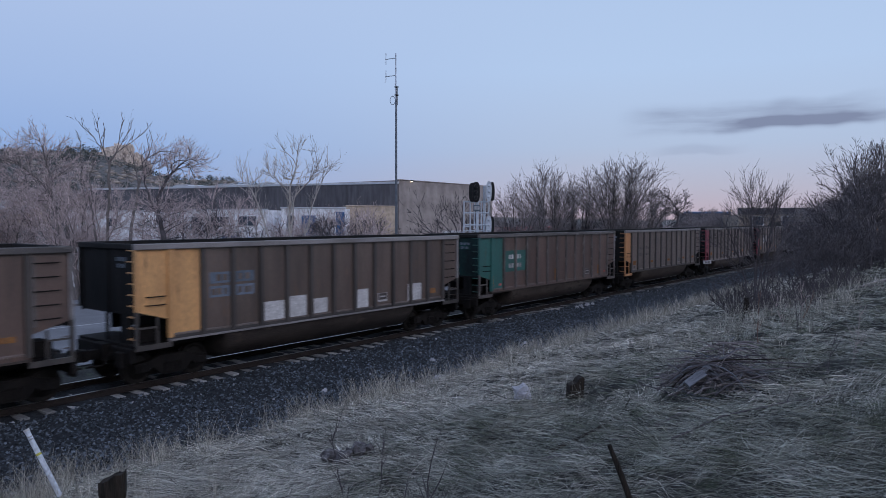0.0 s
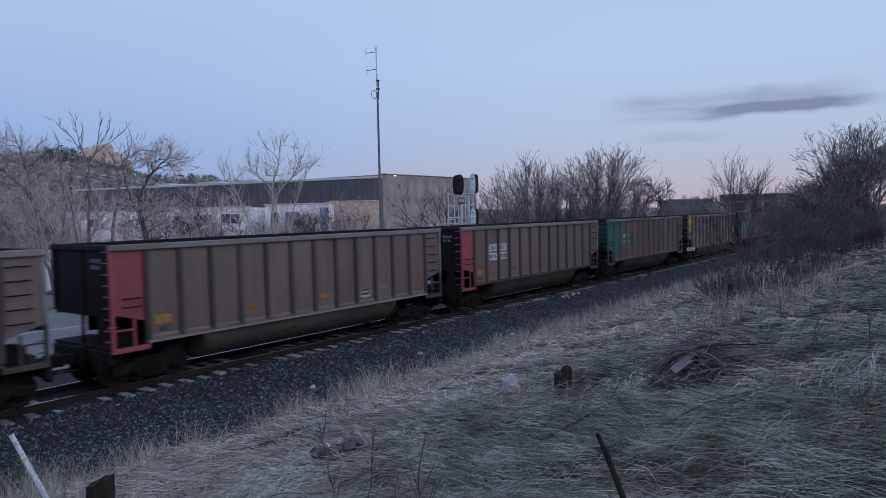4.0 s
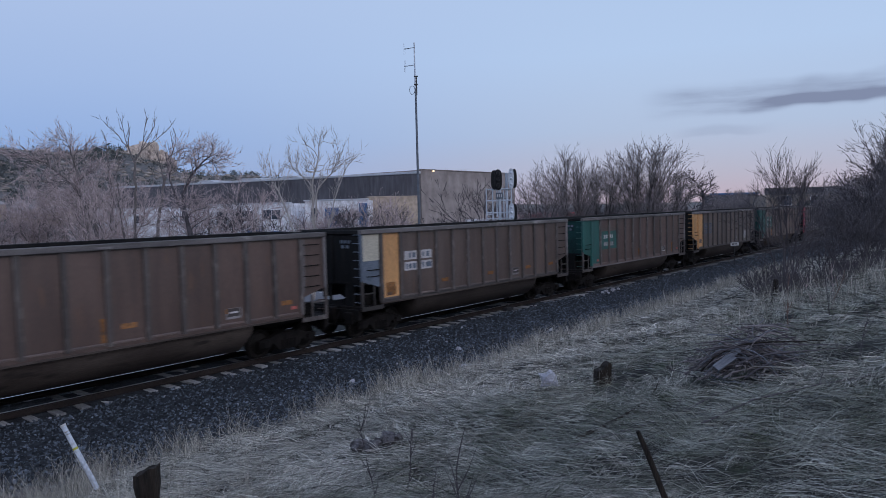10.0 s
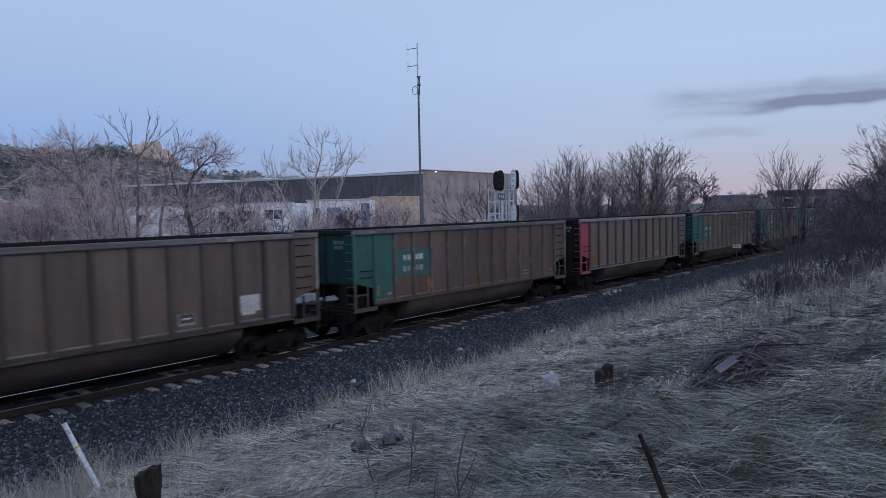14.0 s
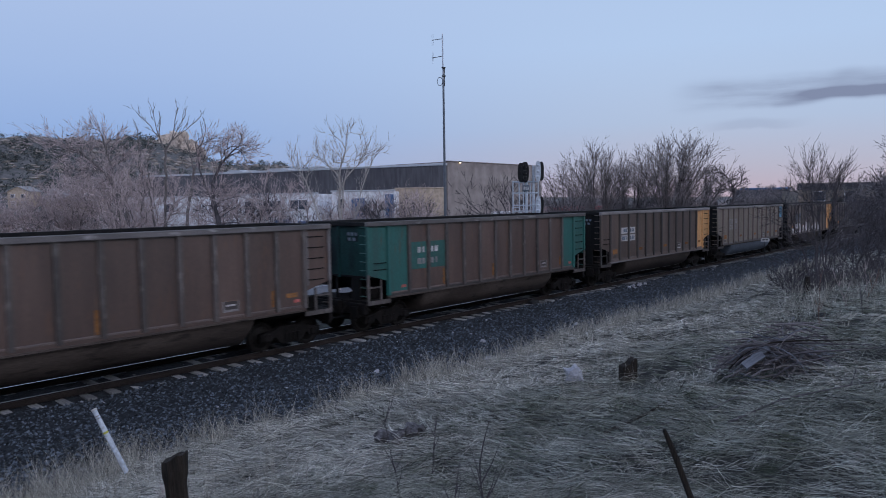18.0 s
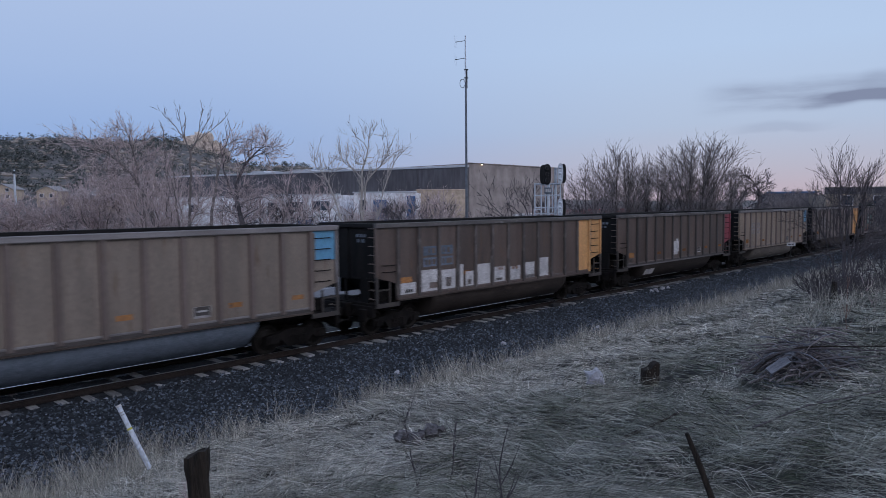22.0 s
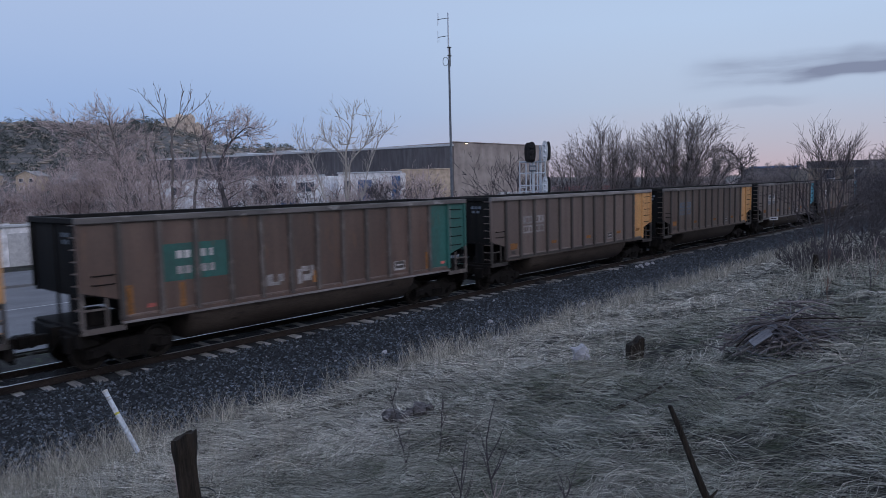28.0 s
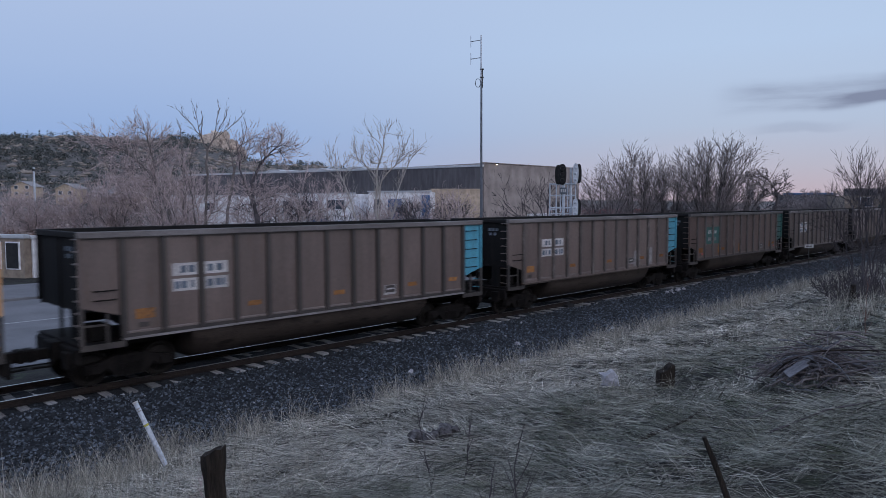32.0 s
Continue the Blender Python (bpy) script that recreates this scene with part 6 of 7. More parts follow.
for x, y, seed, high, wide, n in ((-21.0, 51.0, 152, 7.6, 2.4, 130), (-16.2, 50.0, 156, 7.0, 2.2, 90), (-13.4, 54.0, 157, 6.8, 2.2, 80), (-19.6, 55.0, 158, 7.2, 2.4, 100), (-11.6, 50.5, 159, 5.8, 1.6, 50), (-6.9, 56.0, 160, 6.6, 2.0, 70), (-8.8, 66.0, 162, 7.6, 2.2, 60)):
    low_tree(x, y, "bare tree with a broad hazy crown", seed, high, wide, n, thick=0.12, tip=0.010, shoot=1.2, sprays=2)
far_tree(-20.28, 56.00, "low dark bare tree", 153, 7.0, stems=3, open_=0.5, split=0.5, thick=0.13, bark="dark_twig", twig="dark_twig")
low_tree(-18.6, 60.0, "hazy bare tree behind the thicket", 20, 8.6, 2.4, 160, thick=0.12, tip=0.011, shoot=1.4, sprays=3)
far_tree(-14.52, 52.00, "low dark spreading tree", 253, 5.4, stems=3, open_=0.7, split=0.5, thick=0.13, bark="dark_twig", twig="dark_twig", levels=5)
far_tree(-10.18, 58.00, "low bare tree behind the thicket", 154, 6.4, stems=4, open_=0.5, split=0.45, thick=0.10)
far_tree(-7.76, 54.00, "dark bare tree before the white garage", 155, 6.0, stems=3, open_=0.5, split=0.45, thick=0.11, bark="dark_twig", twig="dark_twig")
far_tree(-5.03, 50.00, "small dark bare tree", 21, 6.6, bark="dark_twig", split=0.48, thick=0.12)
far_tree(-2.96, 50.00, "small bare bush with many stems", 22, 4.7, stems=5, open_=0.5, bark="dark_twig", levels=5, split=0.45, thick=0.08)
far_tree(-2.42, 150.00, "far bare treetop behind the hall", 23, 13.4, stems=3, open_=0.25, split=0.45, thick=0.2, twig_min=0.025)
far_tree(2.76, 58.00, "dark bare tree leaning before the brown hall", 24, 7.8, bark="dark_twig", twig="dark_twig", stems=3, lean=(-0.6, 0), open_=0.5, split=0.45, thick=0.13, levels=5)
far_tree(-0.01, 62.00, "low bare bush before the brown hall", 156, 5.2, stems=4, open_=0.6, split=0.45, thick=0.1, levels=5)
# the wide group behind the signal
for k, (x, y, cx, cz, rx, rz, n, limbs) in enumerate(((7.0, 66.0, -0.9, 5.0, 2.8, 2.1, 14, 11), (10.2, 70.0, -0.5, 6.8, 3.8, 3.3, 30, 19), (13.4, 73.0, 0.0, 6.4, 3.0, 2.7, 18, 13), (16.2, 69.0, 0.7, 7.6, 4.3, 3.4, 36, 23), (19.2, 72.0, 0.7, 5.2, 2.2, 1.9, 10, 9))):
    fan = random.Random(31 + k)
    boles = [[(0.25 * cx - 0.3, 0.1, 0.3 * cz), (0.8 * cx - 0.5, 0.3, 0.62 * cz), (cx - 0.7, 0.4, cz + 0.4 * rz)], [(0.25 * cx + 0.4, -0.2, 0.3 * cz), (0.8 * cx + 0.8, -0.3, 0.62 * cz), (cx + 0.9, -0.5, cz + 0.5 * rz)]]
    for j in range(limbs):
        w = -1 + 2 * j / (limbs - 1)
        stem = boles[int(w > 0)]
        low = Vector(stem[0]).lerp(Vector(stem[1]), fan.uniform(0.0, 0.9) * (1 - 0.6 * abs(w)))
        tip = Vector((cx + w * rx * fan.uniform(0.85, 1.1), fan.uniform(-1.8, 1.8), cz + rz * math.sqrt(1 - 0.92 * w * w) * fan.uniform(0.62, 1.0) - 0.3 * rz * abs(w)))
        mid = Vector((low.x + 0.42 * (tip.x - low.x), low.y + 0.4 * (tip.y - low.y), low.z + 0.70 * (tip.z - low.z)))
        boles.append([tuple(low)] + [tuple(low.lerp(mid, t).lerp(mid.lerp(tip, t), t)) for t in (0.25, 0.5, 0.75, 1.0)])
    crown_tree(x, y, "wide dark bare tree with a dense fan of limbs", 31 + k, boles, [(cx, 0, 0.9 * cz, 0.8 * rx, 2.0, 0.7 * rz, 1.0)], n, "dark_twig", "grey_twig", step=0.42, kill=0.9, thick=0.24, tip=0.0105, shoot=1.5, shoots=3, sprays=3, jitter=0.03, up=0.10, power=1.9, thin=0.46)
crown_tree(26.9, 88.0, "dark gnarled bare tree", 41, [[(0.3, 0, 2.6), (-0.2, 0, 4.5)], [(0.6, 0, 3.0), (1.6, 0, 5.0)]], [(0.2, 0, 7.2, 3.1, 2.4, 1.9, 1.0)], 170, "dark_twig", "dark_twig", thick=0.30, tip=0.017, jitter=0.35, shoot=1.0, sprays=3, up=0.05)
tree("bare_tree", 26.96, 92.00, "dark bare tree at the end of a wide group", 42, 7.8, bark="dark_twig", twig="dark_twig", forks=True, stems=2, levels=6, split=0.55, thick=0.24, wander=0.2, twig_min=0.016)
for x, y, high, seed in ((41.6, 120.0, 7.2, 51), (47.6, 130.0, 7.6, 52), (54.1, 140.0, 7.6, 53), (46.2, 95.0, 8.0, 54), (45.9, 90.0, 8.4, 55), (45.4, 85.0, 8.0, 56), (45.3, 80.0, 8.6, 58), (44.8, 75.0, 9.0, 59), (54.2, 80.0, 11.0, 61)):
    tree("bare_tree", x, y, "distant bare tree on the skyline", seed, high, twig="grey_twig", bark="dark_twig", forks=True, levels=6, stems=3, open_=0.5, split=0.45, thick=0.18, twig_min=0.018)


def conifer(x, y, high, label):
    """A dark juniper: a stem in a ragged crown of small sprays."""
    g = np.random.default_rng(int(abs(x) * 10))
    z = on_ground(x, y)
    ob = thing("juniper_tree", pose(x, y, z), label, "tree", "evergreens")
    bm = bmesh.new()
    tube(bm, [(0, 0, -0.1), (0.05, 0, high * 0.9)], [0.16, 0.02], 7)
    part("trunk", bm, "bark", ob)
    n = 1500
    h = g.random(n) ** 0.8
    rad = (0.24 * high * np.sin(np.pi * np.clip(h * 0.9 + 0.08, 0, 1)) ** 0.7) * (0.55 + 0.5 * g.random(n))
    a = 2 * np.pi * g.random(n)
    c = np.stack([rad * np.cos(a), rad * np.sin(a), 0.1 * high + h * high * 0.9], -1)
    v = c[:, None] + g.normal(size=(n, 3, 3)) * 0.055 * high
    place("crown", raw_mesh("crown", v.reshape(-1, 3), np.arange(3 * n).reshape(-1, 3)), "juniper", ob, None, "dense dark evergreen sprays")


conifer(41.58, 90.00, 4.9, "dark rounded juniper near the lit building")

# thicket between the street and the buildings: shrubs built once, then repeated
def shrub(seed, height, twig, bark="twig", stems=6, levels=5):
    big, fine = fork(seed, height, stems=stems, levels=levels, bole=0.30, split=0.42, thick=0.085, up=0.14, open_=0.75, side=0.85)
    fine[:, 6:] = np.maximum(fine[:, 6:], 0.007)
    return segments_mesh("stems", big, 4), twig_mesh("twigs", fine), bark, twig


SHRUBS = [shrub(70 + i, 4.2, t, b) for i, (t, b) in enumerate((("twig", "bark"), ("twig", "bark"), ("red_twig", "bark"), ("dark_twig", "dark_twig"), ("twig", "pale_bark"), ("grey_twig", "grey_twig")))]
SHRUBS.append(shrub(91, 4.2, "dark_twig", "dark_twig", 6, 4))


def plant_shrub(kind, x, y, size, turn, label, group="thicket shrubs", z=None):
    stems, twigs, bark, twig = SHRUBS[kind]
    m = pose(x, y, on_ground(x, y) - 0.05 if z is None else z, 0, 0, turn) @ Matrix.Scale(size, 4)
    ob = thing("bare_shrub", m, label, "shrub", group)
    place("stem", stems, bark, ob)
    place("crown", twigs, twig, ob)
    return ob


sg = random.Random(21)
LABELS = ("leafless pale brown shrub in a thicket", "leafless grey-brown shrub in a thicket", "leafless reddish shrub in a thicket", "dark leafless shrub in a thicket", "leafless shrub with pale stems in a thicket", "leafless grey shrub in the brush")
for i in range(48):
    a = sg.uniform(-0.90, -0.40) if i < 18 else sg.uniform(-0.40, -0.10) if i < 27 else sg.uniform(-0.10, 0.30)
    y = sg.uniform(40, 74)
    x = a * y
    line = -49 if a < -0.46 else -27
    if su(x, y)[1] > line:
        y += (su(x, y)[1] - line) / (0.605 - a * 0.797) + sg.uniform(0, 8)
        x = a * y
    k = sg.choice((0, 0, 1, 2, 4)) if i < 33 else sg.choice((1, 3, 0, 2))
    high = sg.uniform(0.7, 1.0) if a < -0.48 else sg.uniform(0.45, 0.75) if a < -0.3 else sg.uniform(0.38, 0.6)
    plant_shrub(k, x, y, high * y / 55, sg.uniform(0, 360), LABELS[k])
for i in range(20):
    a = sg.uniform(-0.98, -0.33)
    y = sg.uniform(82, 150)
    k = sg.choice((0, 1, 2, 3))
    plant_shrub(k, a * y, y, sg.uniform(0.55, 1.0), sg.uniform(0, 360), LABELS[k], "brush on the slope")

for i in range(13):
    plant_shrub((1, 5, 3, 5)[i % 4], 4.5 + 1.45 * i + sg.uniform(-0.5, 0.5), sg.uniform(74, 84), sg.uniform(1.15, 1.5), sg.uniform(0, 360), LABELS[(1, 5, 3, 5)[i % 4]])

# ---- near side brush on the embankment ----
def clump(px_s, px_u, label, seed, height, **kw):
    x, y = xy(px_s, px_u)
    return tree("sapling_clump", x, y, label, seed, height, category="shrub", group="brush on the embankment", **kw)
sap = random.Random(81)
for i in range(7):
    x, y = xy(1.65 + sap.gauss(0, 0.45), 13.5 + sap.gauss(0, 0.3))
    out, back, high = (-1.15, -0.75, -0.35, 0.05, 0.4, 0.8, 1.2)[i], sap.uniform(-0.5, 0.5), (3.7, 4.3, 4.7, 4.4, 4.8, 4.1, 3.5)[i]
    stem = [(0.22 * out, 0.2 * back, 0.35 * high), (0.6 * out, 0.6 * back, 0.68 * high), (0.8 * out, 0.8 * back, 0.84 * high)]
    crown_tree(x, y, "slender grey bare sapling on the embankment", 300 + i, [stem], [(0.75 * out, 0.7 * back, 0.70 * high, 0.5, 0.5, 0.24 * high, 1.0), (0.5 * out, 0.4 * back, 0.36 * high, 0.5, 0.4, 0.2 * high, 0.5)], 50, "dark_twig", "dark_twig", "sapling_clump", "shrub", "brush on the embankment", step=0.22, kill=0.32, thick=0.030, tip=0.0042, jitter=0.1, shoot=0.75, shoots=2, sprays=3, up=0.4, thin=0.7)
for s_, u_, seed, high in ((1.1, 13.0, 182, 1.3), (1.9, 12.8, 183, 1.5), (2.5, 13.4, 184, 1.3)):
    clump(s_, u_, "dark leafless bush at the foot of the saplings", seed, high, forks=True, stems=5, bark="dark_twig", twig="dark_twig", levels=4, bole=0.34, split=0.42, thick=0.035, open_=1.1, twig_min=0.006)
bg = random.Random(33)
for i in range(24):
    s_, u_ = bg.uniform(7, 60), bg.uniform(9.5, 16.0)
    if s_ < 16:
        u_ = bg.uniform(12.0, 15)
    x, y = xy(s_, u_)
    k = bg.choice((5, 3, 3, 3))
    plant_shrub(k, x, y, bg.uniform(0.45, 0.72) * (0.75 if s_ < 16 else 1.0), bg.uniform(0, 360), LABELS[k], "brush on the embankment")
for i in range(36):
    s_, u_ = bg.uniform(-0.6, 9.0), bg.uniform(12.9, 15.6)
    x, y = xy(s_, u_)
    plant_shrub(6, x, y, bg.uniform(0.13, 0.26), bg.uniform(0, 360), "low dark tangle of dead stems", "brush on the embankment")
for s_, u_, seed, high in ((16.5, 13.4, 90, 4.6), (13.5, 13.0, 91, 3.3), (23, 14.3, 92, 7.4), (25.5, 15.0, 93, 7.9), (20, 13.0, 94, 5.0), (33, 14.6, 95, 8.2), (27, 13.4, 97, 6.0), (11.5, 13.3, 98, 3.2), (38, 13.0, 99, 7.0)):
    clump(s_, u_, "twiggy dark bare tree in the embankment brush", seed, high, forks=True, stems=3, bark="dark_twig", twig="dark_twig", levels=6, bole=0.30, split=0.40, thick=0.08, up=0.12, open_=0.4, side=0.7, twig_min=0.0075)


# ---- hill with its crag and evergreens ----
def crag():
    g = np.random.default_rng(5)
    x, y = -274.27, 590.00
    z = on_ground(x, y)
    ob = thing("rock_outcrop", pose(x, y, z - 10), "tan sandstone crag on the ridge", "rock", kind="")
    for k, (dx, w, h) in enumerate(((-12, 13, 15), (-2, 13, 19), (6, 12, 22), (14, 11, 15), (-22, 13, 10), (21, 9, 9))):
        bm = bmesh.new()
        bmesh.ops.create_icosphere(bm, subdivisions=4, radius=1.0)
        for v in bm.verts:
            c = v.co
            n_ = noise.noise(c * 1.7 + Vector((k * 3.1, 0, 0))) * 0.22 + noise.noise(c * 4.5 + Vector((k, 2, 0))) * 0.16 + noise.noise(Vector((c.x * 9, c.y * 9, c.z * 3)) + Vector((k, 5, 0))) * 0.10
            q = Vector((math.copysign(abs(c.x) ** 0.35, c.x), math.copysign(abs(c.y) ** 0.4, c.y), math.copysign(abs(c.z) ** 0.3, c.z))) * (1 + n_)
            v.co = Vector((dx + q.x * w * 0.6, q.y * 8, 4 + q.z * h * 0.95))
        part("rock_mass", bm, "cliff", ob)
    return ob


crag()


def hill_cover():
    """Scattered evergreens on the slope: ragged bunches of sprays, too many to count."""
    g = np.random.default_rng(17)
    n = 3000
    a = -1.05 + 1.0 * g.random(n) ** 1.3
    r = 300 + 340 * g.random(n) ** 0.7
    y = r / np.sqrt(1 + a * a)
    x = a * y
    keep = (np.sin(x / 23.0) + np.sin(y / 31.0 + x / 60) + 0.9 * g.normal(size=n) > -0.5)
    keep &= ~((np.abs(x / y + 0.463) < 0.028) & (r > 545))
    x, y = x[keep], y[keep]
    z = ground_z(x, y)
    m = len(x)
    size = 1.0 + 1.7 * g.random(m) ** 1.5
    c = np.stack([x, y, z], -1)[:, None] + g.normal(size=(m, 44, 3)) * size[:, None, None] * np.array((0.55, 0.55, 0.45)) + np.array((0, 0, 1)) * size[:, None, None] * 0.9
    v = c[:, :, None] + g.normal(size=(m, 44, 3, 3)) * size[:, None, None, None] * 0.20
    me = raw_mesh("hill_evergreens", v.reshape(-1, 3), np.arange(m * 44 * 3).reshape(-1, 3))
    tagged(place("hill_evergreens", me, "juniper"), "dark evergreen scrub scattered over the hillside", "trees", kind="stuff")
    # pale rock ledges between them
    k = 1100
    a = -1.05 + 0.75 * g.random(k)
    r = 330 + 260 * g.random(k)
    y = r / np.sqrt(1 + a * a)
    x = a * y
    z = ground_z(x, y)
    base = np.array([(1, 0, 0), (-1, 0, 0), (0, 1, 0), (0, -1, 0), (0, 0, 1), (0, 0, -1)], float) * np.array((3.0, 1.5, 0.9))
    v = np.stack([x, y, z + 0.2], -1)[:, None] + base[None] * (0.5 + g.random((k, 6, 1))) * (0.6 + 0.9 * g.random((k, 1, 1)))
    f = np.array([(0, 2, 4), (2, 1, 4), (1, 3, 4), (3, 0, 4), (2, 0, 5), (1, 2, 5), (3, 1, 5), (0, 3, 5)])
    faces = (f[None] + 6 * np.arange(k)[:, None, None]).reshape(-1, 3)
    tagged(place("hill_ledges", raw_mesh("hill_ledges", v.reshape(-1, 3), faces), "ledge"), "pale sandstone ledges on the hillside", "rocks", kind="stuff")


hill_cover()


# ---- grass ----
def edge_u(s):
    """Where the grass gives way to ballast."""
    return 5.9 + 0.35 * np.sin(0.9 * s) + 0.25 * np.sin(2.3 * s + 1) + np.clip((-12 - s) * 0.09, -0.2, 0.25) * -1


def blades(name, base, yaw, length, lift, curl, width, mat, seed, label, droop=1.35):
    """Bent ribbons of three pieces: base n x 3, yaw, length, lift (start slope) and curl per blade."""
    g = np.random.default_rng(seed)
    n = len(base)
    t = np.array((0.0, 0.48, 1.0))
    d = np.stack([np.cos(yaw), np.sin(yaw)], -1)
    bend = yaw[:, None] + curl[:, None] * (t - 0.2) * 0.9
    step = np.diff(t) * length[:, None]
    slope = lift[:, None] * (1 - droop * t[:-1])
    hx = np.cumsum(np.concatenate([np.zeros((n, 1)), step * np.cos(slope) * np.cos(bend[:, :-1])], 1), 1)
    hy = np.cumsum(np.concatenate([np.zeros((n, 1)), step * np.cos(slope) * np.sin(bend[:, :-1])], 1), 1)
    hz = np.cumsum(np.concatenate([np.zeros((n, 1)), step * np.sin(slope)], 1), 1)
    c = base[:, None] + np.stack([hx, hy, np.maximum(hz, 0.015)], -1)
    side = g.normal(size=(n, 3))
    side -= (side[:, 0] * d[:, 0] + side[:, 1] * d[:, 1])[:, None] * np.concatenate([d, np.zeros((n, 1))], 1)
    side /= np.linalg.norm(side, axis=1, keepdims=True) + 1e-9
    w = width[:, None] * np.array((0.85, 1.0, 0.15))
    v = np.stack([c - side[:, None] * w[:, :, None] / 2, c + side[:, None] * w[:, :, None] / 2], 2).reshape(n, 6, 3)
    f = np.array([(0, 1, 3, 2), (2, 3, 5, 4)])
    faces = (f[None] + 6 * np.arange(n)[:, None, None]).reshape(-1, 4)
    return tagged(place(name, raw_mesh(name, v.reshape(-1, 3), faces), mat), label, "grass", kind="stuff")


def field(g, n, near, far, power):
    """Tuft places on the grassy bank, denser towards the path's end of it."""
    a = np.radians(-46 + 90 * g.random(n))
    r = near * (far / near) ** (g.random(n) ** power)
    x, y = r * np.sin(a), r * np.cos(a)
    s, u = su(x, y)
    ok = (u > edge_u(s) + 0.5 * g.normal(size=n) * 0.5) & (u < 24)
    for cx, cy, cr in ((2.21, 11.6, 0.62), (1.30, 11.8, 0.42), (3.75, 9.6, 0.75), (-1.4, 9.5, 0.4)):
        ok &= np.hypot(x - cx, y - cy) > cr
    return x[ok], y[ok], r[ok], s[ok], u[ok]


def matted_grass():
    g = np.random.default_rng(44)
    x, y, r, s, u = field(g, 30000, 1.7, 60, 0.66)
    n, k = len(x), 17
    # tussocks: the mat swells and parts over half a metre
    swell = np.sin(2.3 * x + 1.6 * np.sin(2.3 * y)) * np.sin(8.3 * y + 1.7 * np.sin(1.6 * x))
    keep = swell + 0.42 * g.normal(size=n) > -0.02 + 0.08 * np.clip(u - 13.5, 0, 4)
    x, y, r, s, u, swell = (v[keep] for v in (x, y, r, s, u, swell))
    n = len(x)
    lay = 0.12 + 0.45 * np.sin(0.9 * x + 0.5 * y) + 0.40 * np.sin(1.5 * y - 0.6 * x + 1.2) + 0.42 * g.normal(size=n) + np.pi * (g.random(n) < 0.5)
    spread_ = 0.10 + 0.010 * r
    bx = x[:, None] + g.normal(size=(n, k)) * spread_[:, None]
    by = y[:, None] + g.normal(size=(n, k)) * spread_[:, None]
    yaw = lay[:, None] + 0.40 * g.normal(size=(n, k))
    length = (0.16 + 0.38 * g.random((n, k))) * (0.75 + 0.5 * g.random((n, 1)))
    lift = np.radians(5 + 32 * g.random((n, k)) ** 1.6 * (0.3 + g.random((n, 1))))
    curl = 0.9 * g.normal(size=(n, k))
    width = np.maximum(0.0026, 0.00060 * r)[:, None] * (0.6 + 0.8 * g.random((n, k)))
    bx, by = bx.ravel(), by.ravel()
    base = np.stack([bx, by, ground_z(bx, by) + np.repeat(0.12 * np.clip(swell, -0.3, 1), k)], -1)
    high_bank = np.repeat(u + 0.8 * np.sin(0.9 * x) + 0.8 * g.normal(size=n), k) > 13.2
    for pick, mat, label in ((~high_bank, "grass", "pale dry grass matted flat over the bank"), (high_bank, "bank_grass", "greyish and greenish matted grass higher on the bank")):
        blades("matted_grass", base[pick], yaw.ravel()[pick], length.ravel()[pick], lift.ravel()[pick], curl.ravel()[pick], width.ravel()[pick], mat, 45, label)


def combed_tussocks():
    """Clumps of longer dry grass, each bent over one way, with dark hollows under them."""
    g = np.random.default_rng(48)
    x, y, r, s, u = field(g, 3000, 2.2, 46, 0.8)
    n, k = len(x), 22
    lay = 0.1 + 0.5 * np.sin(0.9 * x + 0.5 * y) + 0.45 * np.sin(1.5 * y - 0.6 * x + 1.2) + 0.35 * g.normal(size=n) + np.pi * (g.random(n) < 0.35)
    size = 0.5 + 0.65 * g.random(n)
    bx = x[:, None] + g.normal(size=(n, k)) * (0.09 * size)[:, None]
    by = y[:, None] + g.normal(size=(n, k)) * (0.06 * size)[:, None]
    yaw = lay[:, None] + 0.33 * g.normal(size=(n, k))
    length = (0.30 + 0.34 * g.random((n, k))) * size[:, None]
    lift = np.radians(24 + 38 * g.random((n, k)))
    curl = 0.7 * g.normal(size=(n, k))
    width = np.maximum(0.0028, 0.00052 * r)[:, None] * (0.6 + 0.8 * g.random((n, k)))
    bx, by = bx.ravel(), by.ravel()
    base = np.stack([bx, by, ground_z(bx, by) + 0.02], -1)
    green = np.repeat((u > 13.2) & (np.sin(1.3 * x + 0.7 * y) + 0.6 * g.normal(size=n) > 0.1), k)
    for pick, mat, label in ((~green, "grass", "tussocks of long dry grass bent over the bank"), (green, "bank_grass", "greenish tussocks of bent grass higher on the bank")):
        blades("grass_tussocks", base[pick], yaw.ravel()[pick], length.ravel()[pick], lift.ravel()[pick], curl.ravel()[pick], width.ravel()[pick], mat, 49, label, 2.1)


